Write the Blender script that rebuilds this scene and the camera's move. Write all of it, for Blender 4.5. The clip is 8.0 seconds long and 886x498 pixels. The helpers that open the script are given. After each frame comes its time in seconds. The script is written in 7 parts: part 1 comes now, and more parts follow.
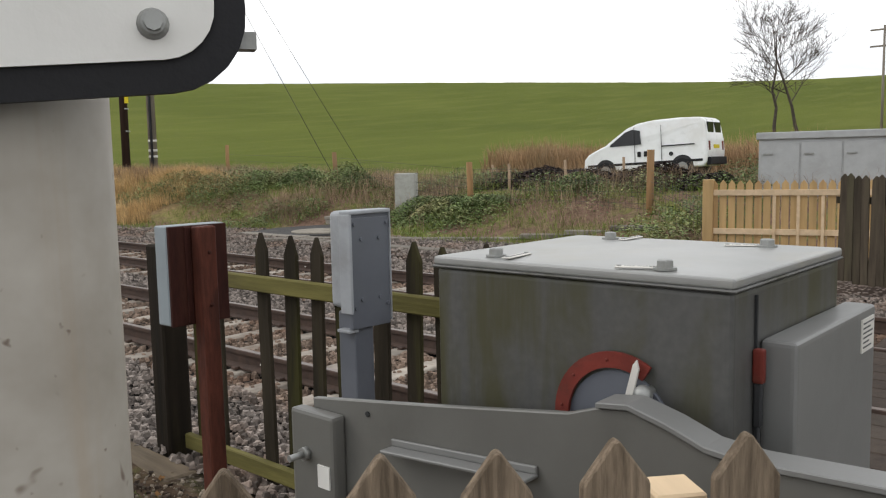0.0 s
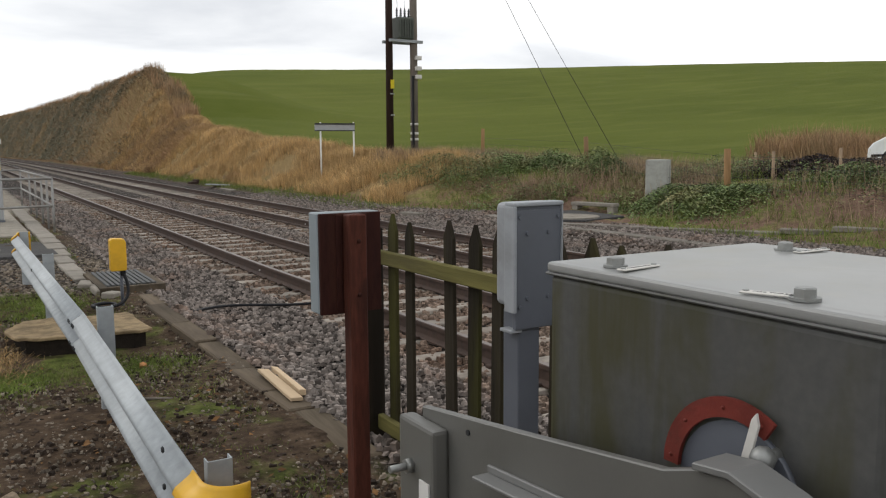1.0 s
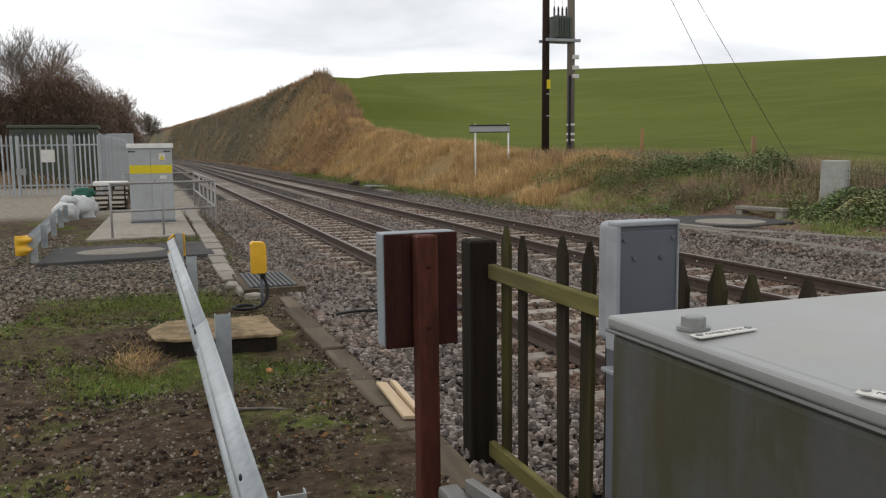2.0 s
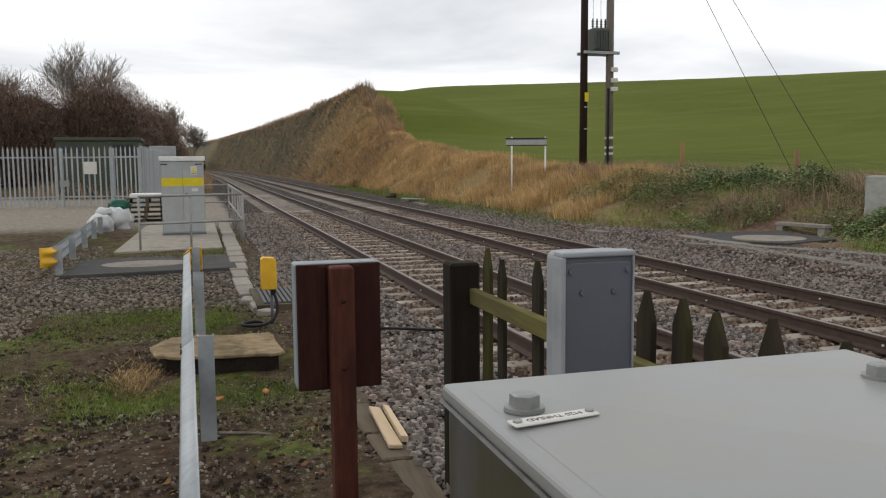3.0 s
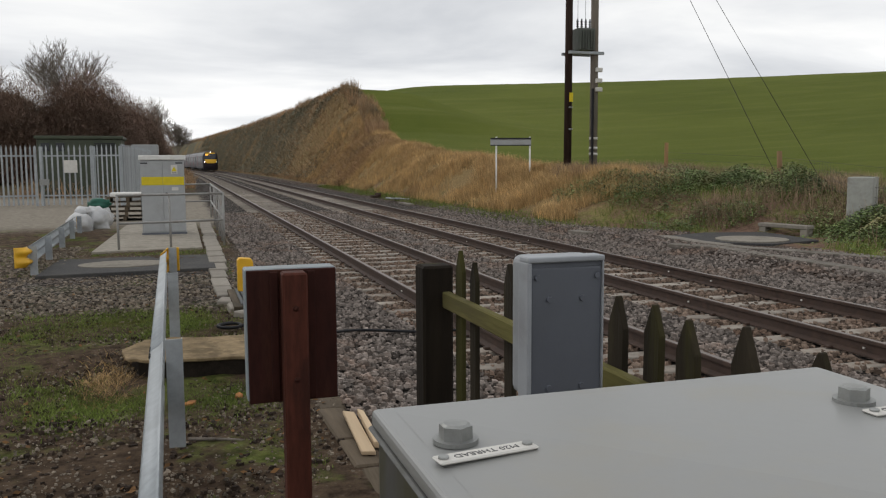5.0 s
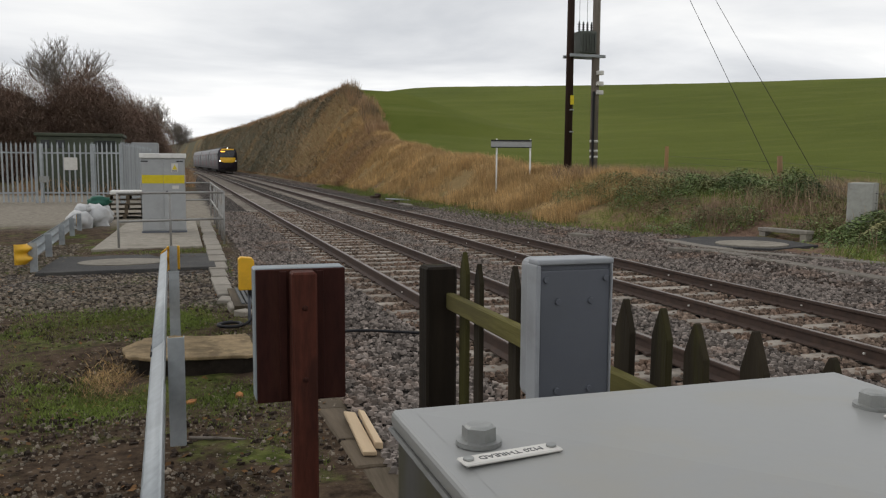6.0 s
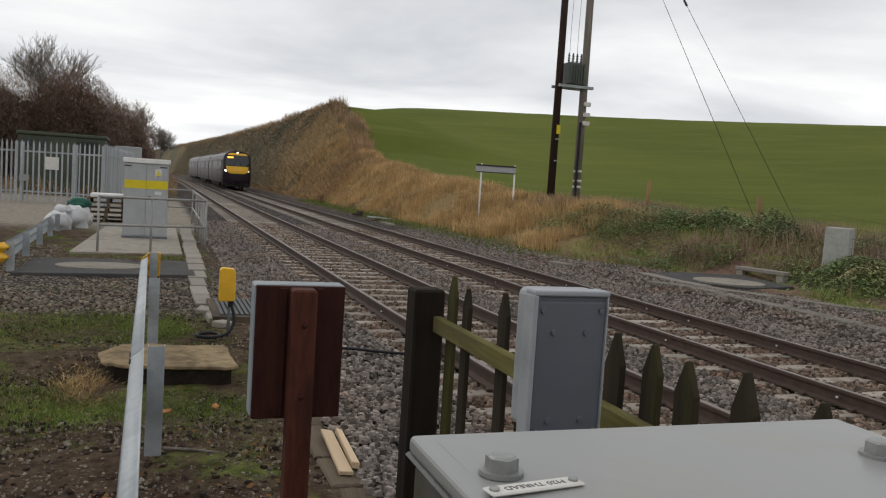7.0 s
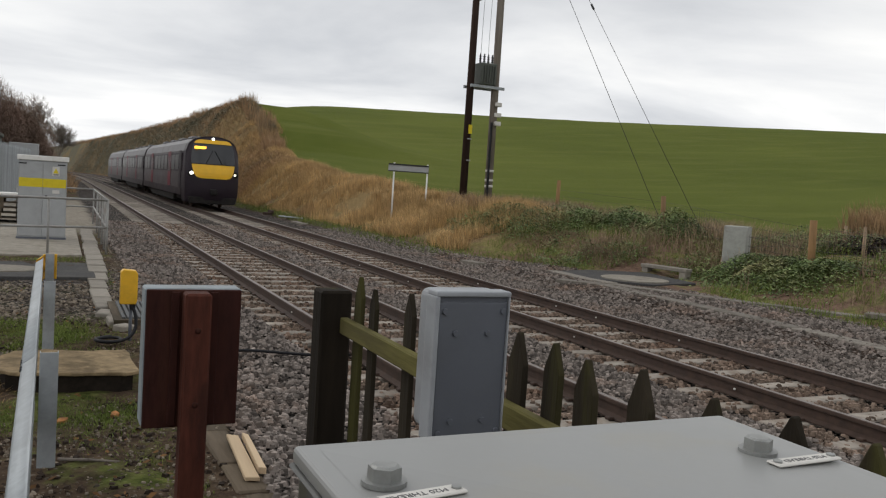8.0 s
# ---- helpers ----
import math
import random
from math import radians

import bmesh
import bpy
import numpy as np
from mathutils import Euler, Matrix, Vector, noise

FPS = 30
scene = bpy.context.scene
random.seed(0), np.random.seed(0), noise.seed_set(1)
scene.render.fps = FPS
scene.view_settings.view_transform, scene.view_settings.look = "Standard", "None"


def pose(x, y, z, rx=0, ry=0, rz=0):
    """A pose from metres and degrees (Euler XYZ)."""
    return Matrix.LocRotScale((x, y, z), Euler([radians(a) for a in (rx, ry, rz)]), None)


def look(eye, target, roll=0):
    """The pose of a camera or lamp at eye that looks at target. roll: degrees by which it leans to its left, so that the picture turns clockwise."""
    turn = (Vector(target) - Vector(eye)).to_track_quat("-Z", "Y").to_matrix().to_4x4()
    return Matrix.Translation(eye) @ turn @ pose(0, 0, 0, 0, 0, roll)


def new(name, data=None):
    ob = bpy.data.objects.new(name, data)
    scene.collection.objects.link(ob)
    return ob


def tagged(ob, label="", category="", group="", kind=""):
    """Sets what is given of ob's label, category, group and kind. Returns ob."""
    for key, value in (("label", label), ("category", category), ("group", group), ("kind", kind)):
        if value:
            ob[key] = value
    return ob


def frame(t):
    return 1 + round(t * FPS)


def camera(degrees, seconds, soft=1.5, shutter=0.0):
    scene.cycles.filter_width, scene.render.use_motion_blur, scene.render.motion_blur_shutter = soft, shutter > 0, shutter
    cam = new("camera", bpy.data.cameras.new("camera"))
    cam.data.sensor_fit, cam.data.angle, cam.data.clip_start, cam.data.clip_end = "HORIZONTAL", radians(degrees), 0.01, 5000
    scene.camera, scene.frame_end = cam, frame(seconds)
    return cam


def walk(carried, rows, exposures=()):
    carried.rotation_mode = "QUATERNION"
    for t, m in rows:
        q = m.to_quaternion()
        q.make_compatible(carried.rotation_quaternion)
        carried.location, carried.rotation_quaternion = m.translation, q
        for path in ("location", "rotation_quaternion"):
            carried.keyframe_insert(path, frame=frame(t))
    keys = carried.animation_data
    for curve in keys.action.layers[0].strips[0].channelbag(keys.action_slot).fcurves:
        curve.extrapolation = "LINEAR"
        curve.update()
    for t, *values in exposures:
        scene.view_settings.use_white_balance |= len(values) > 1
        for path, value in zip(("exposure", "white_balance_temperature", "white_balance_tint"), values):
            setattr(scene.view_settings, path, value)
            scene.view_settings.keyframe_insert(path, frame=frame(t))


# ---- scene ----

# ================= camera =================
cam = camera(56.3, 8.0, soft=1.2)
PATH = [
    (0, (-0.905, 0.309, 1.68), (0.584, 1.629, 1.474), -1.2),
    (0.5, (-0.683, 0.228, 1.677), (0.644, 1.715, 1.516), -1.9),
    (1, (-0.492, 0.271, 1.691), (0.522, 1.978, 1.456), -0.4),
    (1.5, (-0.287, 0.469, 1.713), (0.56, 2.265, 1.48), 0.5),
    (2, (-0.1, 0.505, 1.721), (0.569, 2.376, 1.491), -0.7),
    (2.2, (0.003, 0.486, 1.738), (0.579, 2.389, 1.518), -0.2),
    (3.3, (0.347, 0.688, 1.744), (0.921, 2.594, 1.549), -0.6),
    (3.5, (0.365, 0.702, 1.74), (0.991, 2.591, 1.543), -0.4),
    (4, (0.385, 0.716, 1.743), (0.996, 2.612, 1.57), -0.2),
    (4.5, (0.394, 0.715, 1.746), (0.996, 2.611, 1.546), -0.4),
    (6, (0.367, 0.729, 1.745), (0.974, 2.625, 1.548), 0.3),
    (6.5, (0.314, 0.711, 1.76), (0.924, 2.607, 1.573), 1.2),
    (7, (0.304, 0.731, 1.755), (0.96, 2.615, 1.611), 3.6),
    (7.5, (0.319, 0.732, 1.766), (1.094, 2.572, 1.662), 4.8),
    (8, (0.344, 0.739, 1.761), (1.192, 2.545, 1.628), 3.7),
]
EXPOSURES = [(0.0, 0.62), (0.5, 0.50), (1.0, 0.30), (1.5, 0.28), (2.2, 0.30), (3.3, 0.16), (4.5, 0.02), (6.5, 0.02), (8.0, 0.0)]
walk(cam, [(t, look(eye, target, roll)) for t, eye, target, roll in PATH], EXPOSURES)

# ================= sky and light =================
SUN_AZ, SUN_EL = radians(-35), radians(32)


def make_world():
    w = bpy.data.worlds.new("sky")
    scene.world = w
    w.use_nodes = True
    nt = w.node_tree
    n, l = nt.nodes, nt.links
    n.clear()
    out = n.new("ShaderNodeOutputWorld")
    tc = n.new("ShaderNodeTexCoord")
    sep = n.new("ShaderNodeSeparateXYZ")
    l.new(tc.outputs["Generated"], sep.inputs[0])
    # clouds lie on a flat layer overhead
    up = n.new("ShaderNodeMath"); up.operation = "MAXIMUM"; up.inputs[1].default_value = 0.0
    l.new(sep.outputs["Z"], up.inputs[0])
    add = n.new("ShaderNodeMath"); add.operation = "ADD"; add.inputs[1].default_value = 0.10
    l.new(up.outputs[0], add.inputs[0])
    dx = n.new("ShaderNodeMath"); dx.operation = "DIVIDE"
    dy = n.new("ShaderNodeMath"); dy.operation = "DIVIDE"
    l.new(sep.outputs["X"], dx.inputs[0]); l.new(add.outputs[0], dx.inputs[1])
    l.new(sep.outputs["Y"], dy.inputs[0]); l.new(add.outputs[0], dy.inputs[1])
    comb = n.new("ShaderNodeCombineXYZ")
    l.new(dx.outputs[0], comb.inputs[0]); l.new(dy.outputs[0], comb.inputs[1])
    mp = n.new("ShaderNodeMapping")
    mp.inputs["Rotation"].default_value = (0, 0, radians(-20))
    mp.inputs["Scale"].default_value = (0.62, 0.80, 1)
    mp.inputs["Location"].default_value = (5.3, 2.1, 0)
    l.new(comb.outputs[0], mp.inputs[0])
    no = n.new("ShaderNodeTexNoise")
    no.inputs["Scale"].default_value = 0.8; no.inputs["Detail"].default_value = 7
    no.inputs["Roughness"].default_value = 0.52; no.inputs["Distortion"].default_value = 0.35
    l.new(mp.outputs[0], no.inputs["Vector"])
    ramp = n.new("ShaderNodeValToRGB")
    e = ramp.color_ramp.elements
    e[0].position, e[0].color = 0.30, (0.60, 0.62, 0.655, 1)
    e[1].position, e[1].color = 0.68, (1.07, 1.065, 1.045, 1)
    m = e.new(0.50); m.color = (0.84, 0.85, 0.865, 1)
    l.new(no.outputs["Fac"], ramp.inputs[0])
    sky = n.new("ShaderNodeTexSky")
    sky.sky_type = "NISHITA"; sky.sun_disc = False
    sky.sun_elevation, sky.sun_rotation = SUN_EL, SUN_AZ
    b1 = n.new("ShaderNodeBackground"); b1.inputs[1].default_value = 0.05
    l.new(sky.outputs[0], b1.inputs[0])
    b2 = n.new("ShaderNodeBackground")
    low = n.new("ShaderNodeMapRange")
    low.inputs[1].default_value, low.inputs[2].default_value = 0.0, 0.30
    low.inputs[3].default_value, low.inputs[4].default_value = 1.14, 0.95
    l.new(up.outputs[0], low.inputs[0]); l.new(low.outputs[0], b2.inputs[1])
    l.new(ramp.outputs[0], b2.inputs[0])
    mix = n.new("ShaderNodeMixShader"); mix.inputs[0].default_value = 0.96
    l.new(b1.outputs[0], mix.inputs[1]); l.new(b2.outputs[0], mix.inputs[2])
    l.new(mix.outputs[0], out.inputs[0])


make_world()
sun_data = bpy.data.lights.new("sun", "SUN")
sun_data.energy, sun_data.angle, sun_data.color = 0.5, radians(25), (1.0, 0.96, 0.9)
sun = new("sun", sun_data)
sun.matrix_world = look((60 * math.sin(-SUN_AZ) * -1, 60 * math.cos(SUN_AZ), 45), (0, 0, 0))


# ================= materials =================
def nodes_of(name):
    m = bpy.data.materials.new(name)
    m.use_nodes = True
    return m, m.node_tree.nodes, m.node_tree.links, m.node_tree.nodes["Principled BSDF"]


def noise_node(n, l, vec, scale, detail=5, rough=0.6, dist=0.0):
    t = n.new("ShaderNodeTexNoise")
    t.inputs["Scale"].default_value = scale
    t.inputs["Detail"].default_value = detail
    t.inputs["Roughness"].default_value = rough
    t.inputs["Distortion"].default_value = dist
    if vec is not None:
        l.new(vec, t.inputs["Vector"])
    return t


def ramp_node(n, l, fac, stops):
    r = n.new("ShaderNodeValToRGB")
    e = r.color_ramp.elements
    for i, (p, c) in enumerate(stops):
        x = e[i] if i < 2 else e.new(p)
        x.position = p
        x.color = (*c, 1) if len(c) == 3 else c
    l.new(fac, r.inputs[0])
    return r


def mix_node(n, l, fac, a, b, blend="MIX"):
    m = n.new("ShaderNodeMix")
    m.data_type = "RGBA"; m.blend_type = blend
    for sock, v in ((m.inputs[0], fac), (m.inputs[6], a), (m.inputs[7], b)):
        if isinstance(v, (int, float)):
            sock.default_value = v
        elif isinstance(v, tuple):
            sock.default_value = (*v, 1)
        else:
            l.new(v, sock)
    return m.outputs[2]


def math_node(n, l, op, a, b=None, clamp=False):
    m = n.new("ShaderNodeMath"); m.operation = op; m.use_clamp = clamp
    for i, v in enumerate((a, b)):
        if v is None:
            continue
        if isinstance(v, (int, float)):
            m.inputs[i].default_value = v
        else:
            l.new(v, m.inputs[i])
    return m.outputs[0]


def step_node(n, l, v, lo, hi):
    m = n.new("ShaderNodeMapRange")
    m.interpolation_type = "SMOOTHSTEP"
    m.inputs[1].default_value, m.inputs[2].default_value = lo, hi
    l.new(v, m.inputs[0])
    return m.outputs[0]


def mat(name, col, rough=0.6, metal=0.0, scale=8.0, vary=0.25, stain=None, stain_amt=0.5, stain_scale=2.0, stretch=(1, 1, 1),
        bump=0.15, bump_scale=60.0, per_object=0.0, island=0.0):
    """Grain at one scale, stains at another, fine relief; stretch draws the grain out along an axis."""
    m, n, l, p = nodes_of(name)
    tc = n.new("ShaderNodeTexCoord")
    mp = n.new("ShaderNodeMapping")
    mp.inputs["Scale"].default_value = stretch
    l.new(tc.outputs["Object"], mp.inputs[0])
    oi = n.new("ShaderNodeObjectInfo")
    off = n.new("ShaderNodeVectorMath"); off.operation = "ADD"
    sc = n.new("ShaderNodeVectorMath"); sc.operation = "SCALE"; sc.inputs[3].default_value = 37.0
    cx = n.new("ShaderNodeCombineXYZ")
    for i in range(3):
        l.new(oi.outputs["Random"], cx.inputs[i])
    l.new(cx.outputs[0], sc.inputs[0]); l.new(mp.outputs[0], off.inputs[0]); l.new(sc.outputs[0], off.inputs[1])
    v = off.outputs[0]
    fine = noise_node(n, l, v, scale)
    lo = tuple(c * (1 - vary) for c in col)
    hi = tuple(min(1, c * (1 + vary)) for c in col)
    c = ramp_node(n, l, fine.outputs["Fac"], [(0.3, lo), (0.7, hi)]).outputs[0]
    if stain:
        big = noise_node(n, l, v, stain_scale, 6, 0.65, 0.3)
        f = step_node(n, l, big.outputs["Fac"], 0.48, 0.68)
        f = math_node(n, l, "MULTIPLY", f, stain_amt)
        c = mix_node(n, l, f, c, stain)
    if per_object or island:
        hv = n.new("ShaderNodeHueSaturation")
        if island:
            g = n.new("ShaderNodeNewGeometry")
            src, amt = g.outputs["Random Per Island"], island
        else:
            src, amt = oi.outputs["Random"], per_object
        mr = n.new("ShaderNodeMapRange")
        mr.inputs[3].default_value, mr.inputs[4].default_value = 1 - amt, 1 + amt
        l.new(src, mr.inputs[0]); l.new(mr.outputs[0], hv.inputs["Value"]); l.new(c, hv.inputs["Color"])
        c = hv.outputs[0]
    l.new(c, p.inputs["Base Color"])
    rr = n.new("ShaderNodeMapRange")
    rr.inputs[3].default_value, rr.inputs[4].default_value = max(0.02, rough - 0.12), min(1, rough + 0.12)
    l.new(fine.outputs["Fac"], rr.inputs[0]); l.new(rr.outputs[0], p.inputs["Roughness"])
    p.inputs["Metallic"].default_value = metal
    if rough >= 0.5 and not metal:
        p.inputs["Specular IOR Level"].default_value = 0.15 if rough >= 0.75 else 0.3
    if bump:
        bn = noise_node(n, l, v, bump_scale, 4)
        b = n.new("ShaderNodeBump"); b.inputs["Strength"].default_value = bump; b.inputs["Distance"].default_value = 0.01
        l.new(bn.outputs["Fac"], b.inputs["Height"]); l.new(b.outputs[0], p.inputs["Normal"])
    return m


def glow(name, col, strength):
    m, n, l, p = nodes_of(name)
    p.inputs["Base Color"].default_value = (*col, 1)
    p.inputs["Emission Color"].default_value = (*col, 1)
    p.inputs["Emission Strength"].default_value = strength
    return m


def glass_mat(name, tint, rough=0.06):
    m, n, l, p = nodes_of(name)
    p.inputs["Base Color"].default_value = (*tint, 1)
    p.inputs["Roughness"].default_value = rough
    p.inputs["Specular IOR Level"].default_value = 0.35
    return m


CURVE = 0.00022


def ground_material():
    """Ballast, yard dirt and moss, cess, rough bank and field, told apart by where they lie."""
    m, n, l, p = nodes_of("ground_cover")
    g = n.new("ShaderNodeNewGeometry")
    pos = g.outputs["Position"]
    sep = n.new("ShaderNodeSeparateXYZ"); l.new(pos, sep.inputs[0])
    y = sep.outputs[1]
    past = math_node(n, l, "MAXIMUM", math_node(n, l, "SUBTRACT", y, 90.0), 0.0)
    x = math_node(n, l, "ADD", sep.outputs[0], math_node(n, l, "MULTIPLY", math_node(n, l, "MULTIPLY", past, past), CURVE))
    wob = noise_node(n, l, pos, 1.3, 5)
    wx = math_node(n, l, "ADD", x, math_node(n, l, "MULTIPLY", math_node(n, l, "SUBTRACT", wob.outputs["Fac"], 0.5), 0.9))
    # stones
    vor = n.new("ShaderNodeTexVoronoi"); vor.inputs["Scale"].default_value = 17; l.new(pos, vor.inputs["Vector"])
    stone = ramp_node(n, l, vor.outputs["Color"], [(0.0, (0.115, 0.104, 0.098)), (1.0, (0.32, 0.285, 0.26))]).outputs[0]
    rust = noise_node(n, l, pos, 0.8, 4)
    stone = mix_node(n, l, math_node(n, l, "MULTIPLY", step_node(n, l, rust.outputs["Fac"], 0.42, 0.7), 0.4), stone, (0.22, 0.14, 0.095))
    on = math_node(n, l, "MAXIMUM", math_node(n, l, "MULTIPLY", step_node(n, l, wx, 2.7, 3.2), step_node(n, l, wx, 5.8, 5.3)),
                   math_node(n, l, "MULTIPLY", step_node(n, l, wx, 6.1, 6.6), step_node(n, l, wx, 9.2, 8.7)))
    stone = mix_node(n, l, math_node(n, l, "MULTIPLY", on, 0.5), stone, (0.155, 0.105, 0.078))
    # Shade between the stones is put into the colour as near-black gaps.
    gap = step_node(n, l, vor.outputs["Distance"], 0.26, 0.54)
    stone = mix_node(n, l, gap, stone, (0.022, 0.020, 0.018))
    # yard
    n1 = noise_node(n, l, pos, 7, 8, 0.7)
    n2 = noise_node(n, l, pos, 1.0, 8, 0.68, 0.4)
    dirt = ramp_node(n, l, n1.outputs["Fac"], [(0.3, (0.020, 0.0135, 0.0095)), (0.7, (0.135, 0.094, 0.063))]).outputs[0]
    v2 = n.new("ShaderNodeTexVoronoi"); v2.inputs["Scale"].default_value = 26; l.new(pos, v2.inputs["Vector"])
    peb = step_node(n, l, v2.outputs["Distance"], 0.33, 0.22)
    pebm = math_node(n, l, "MULTIPLY", peb, step_node(n, l, n1.outputs["Fac"], 0.5, 0.62))
    dirt = mix_node(n, l, math_node(n, l, "MULTIPLY", pebm, 0.7), dirt, (0.23, 0.20, 0.17))
    moss = ramp_node(n, l, n1.outputs["Fac"], [(0.35, (0.045, 0.062, 0.014)), (0.7, (0.165, 0.20, 0.045))]).outputs[0]
    yard = mix_node(n, l, math_node(n, l, "MULTIPLY", step_node(n, l, n2.outputs["Fac"], 0.50, 0.63), 0.8), dirt, moss)
    # the far part of the yard is pale gravel
    pale = ramp_node(n, l, n1.outputs["Fac"], [(0.3, (0.17, 0.145, 0.115)), (0.7, (0.33, 0.30, 0.25))]).outputs[0]
    yard = mix_node(n, l, math_node(n, l, "MULTIPLY", step_node(n, l, y, 23.0, 27.0), step_node(n, l, y, 52.0, 44.0)), yard, pale)
    gv = math_node(n, l, "MULTIPLY", step_node(n, l, y, 10.9, 11.7), step_node(n, l, y, 17.5, 14.5))
    yard = mix_node(n, l, math_node(n, l, "MULTIPLY", gv, 0.85), yard, stone)
    # far side
    earth = ramp_node(n, l, n1.outputs["Fac"], [(0.3, (0.10, 0.062, 0.045)), (0.7, (0.25, 0.165, 0.12))]).outputs[0]
    weeds = ramp_node(n, l, n1.outputs["Fac"], [(0.3, (0.085, 0.095, 0.032)), (0.7, (0.24, 0.225, 0.085))]).outputs[0]
    bank = mix_node(n, l, step_node(n, l, n2.outputs["Fac"], 0.40, 0.54), weeds, earth)
    straw = ramp_node(n, l, n1.outputs["Fac"], [(0.3, (0.14, 0.095, 0.042)), (0.7, (0.33, 0.235, 0.115))]).outputs[0]
    bank = mix_node(n, l, math_node(n, l, "MULTIPLY", step_node(n, l, y, 20.0, 27.0), step_node(n, l, wx, 11.3, 13.0)), bank, straw)
    sage = ramp_node(n, l, n1.outputs["Fac"], [(0.3, (0.085, 0.082, 0.058)), (0.7, (0.20, 0.18, 0.125))]).outputs[0]
    patch = noise_node(n, l, pos, 0.16, 5, 0.65)
    bank = mix_node(n, l, math_node(n, l, "MULTIPLY", step_node(n, l, y, 84.0, 125.0), step_node(n, l, patch.outputs["Fac"], 0.36, 0.52)), bank, sage)
    grassf = ramp_node(n, l, noise_node(n, l, pos, 0.035, 6, 0.55).outputs["Fac"], [(0.3, (0.084, 0.107, 0.019)), (0.7, (0.130, 0.150, 0.030))]).outputs[0]
    grassf = mix_node(n, l, math_node(n, l, "MULTIPLY", step_node(n, l, noise_node(n, l, pos, 0.5, 6, 0.7).outputs["Fac"], 0.4, 0.7), 0.4), grassf, (0.115, 0.130, 0.028))
    fm = n.new("ShaderNodeMapping"); fm.inputs["Rotation"].default_value = (0, 0, radians(32)); fm.inputs["Scale"].default_value = (0.012, 0.30, 1)
    l.new(pos, fm.inputs[0])
    rows_n = noise_node(n, l, fm.outputs[0], 1.0, 4, 0.6)
    grassf = mix_node(n, l, math_node(n, l, "MULTIPLY", step_node(n, l, rows_n.outputs["Fac"], 0.48, 0.66), 0.45), grassf, (0.150, 0.160, 0.040))
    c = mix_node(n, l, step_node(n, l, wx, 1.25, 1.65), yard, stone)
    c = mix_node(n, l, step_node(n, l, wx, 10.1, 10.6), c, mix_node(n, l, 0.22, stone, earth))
    wfar = math_node(n, l, "SUBTRACT", wx, math_node(n, l, "MULTIPLY", step_node(n, l, y, 23.0, 19.0), 1.9))
    c = mix_node(n, l, step_node(n, l, wfar, 10.9, 11.5), c, bank)
    edge = n.new("ShaderNodeAttribute"); edge.attribute_name = "field"
    c = mix_node(n, l, edge.outputs["Fac"], c, grassf)
    l.new(c, p.inputs["Base Color"])
    p.inputs["Roughness"].default_value = 0.95
    p.inputs["Specular IOR Level"].default_value = 0.05
    bh = mix_node(n, l, step_node(n, l, wx, 1.25, 1.65), n1.outputs["Fac"], math_node(n, l, "SUBTRACT", 1.0, vor.outputs["Distance"]))
    b = n.new("ShaderNodeBump"); b.inputs["Strength"].default_value = 0.9; b.inputs["Distance"].default_value = 0.04
    l.new(bh, b.inputs["Height"]); l.new(b.outputs[0], p.inputs["Normal"])
    return m


M_ground = ground_material()
M_grey = mat("grey_paint", (0.128, 0.126, 0.116), 0.42, 0, 5, 0.08, (0.10, 0.098, 0.088), 0.6, 2.6, bump=0.04, bump_scale=90)
M_pebble = mat("yard_pebble", (0.20, 0.168, 0.132), 0.9, 0, 20, 0.3, (0.17, 0.13, 0.09), 0.5, 3.0, island=0.6)
M_soil = mat("dark_clods", (0.045, 0.032, 0.024), 0.95, 0, 30, 0.4, (0.07, 0.05, 0.035), 0.5, 5.0, island=0.5)
M_stone = mat("ballast_stone", (0.205, 0.176, 0.156), 0.85, 0, 20, 0.3, (0.235, 0.150, 0.105), 0.55, 0.9, island=0.65)
M_rail = mat("rusted_rail_steel", (0.060, 0.036, 0.026), 0.75, 0.15, 9, 0.35, (0.05, 0.032, 0.026), 0.6, 1.5, bump=0.2)
M_railtop = mat("worn_rail_head", (0.17, 0.135, 0.115), 0.40, 0.7, 9, 0.2, (0.11, 0.07, 0.05), 0.6, 2.0)
M_concrete = mat("weathered_concrete", (0.27, 0.245, 0.205), 0.9, 0, 9, 0.2, (0.17, 0.15, 0.12), 0.6, 2.2, bump=0.3, per_object=0.15)
M_track_stone = mat("rusty_track_ballast", (0.195, 0.145, 0.112), 0.85, 0, 20, 0.3, (0.145, 0.085, 0.058), 0.7, 0.9, island=0.6)
M_sleeper = mat("sleeper_concrete", (0.31, 0.275, 0.235), 0.9, 0, 7, 0.25, (0.19, 0.140, 0.105), 0.7, 2.5, bump=0.3, per_object=0.2)


# ================= mesh helpers =================
def mesh_of(name, bm, material, smooth=False):
    me = bpy.data.meshes.new(name)
    bm.normal_update()
    if smooth:
        for f in bm.faces:
            f.smooth = True
    bm.to_mesh(me)
    bm.free()
    for mm in (material if isinstance(material, (list, tuple)) else [material]):
        me.materials.append(mm)
    return me


def part(name, bm, material, parent=None, label="", smooth=False, m=None):
    ob = new(name, mesh_of(name, bm, material, smooth))
    if parent is not None:
        ob.parent = parent
    if m is not None:
        ob.matrix_basis = m
    if label:
        ob["label"] = label
    return ob


def thing(name, m, label, category, group="", kind=""):
    ob = new(name)
    ob.empty_display_size = 0.1
    ob.matrix_basis = m
    return tagged(ob, label, category, group, kind)


def solid(name, bm, material, label, category, group="", kind="", m=None, smooth=False):
    ob = part(name, bm, material, None, "", smooth, m)
    return tagged(ob, label, category, group, kind)


def BM():
    return bmesh.new()


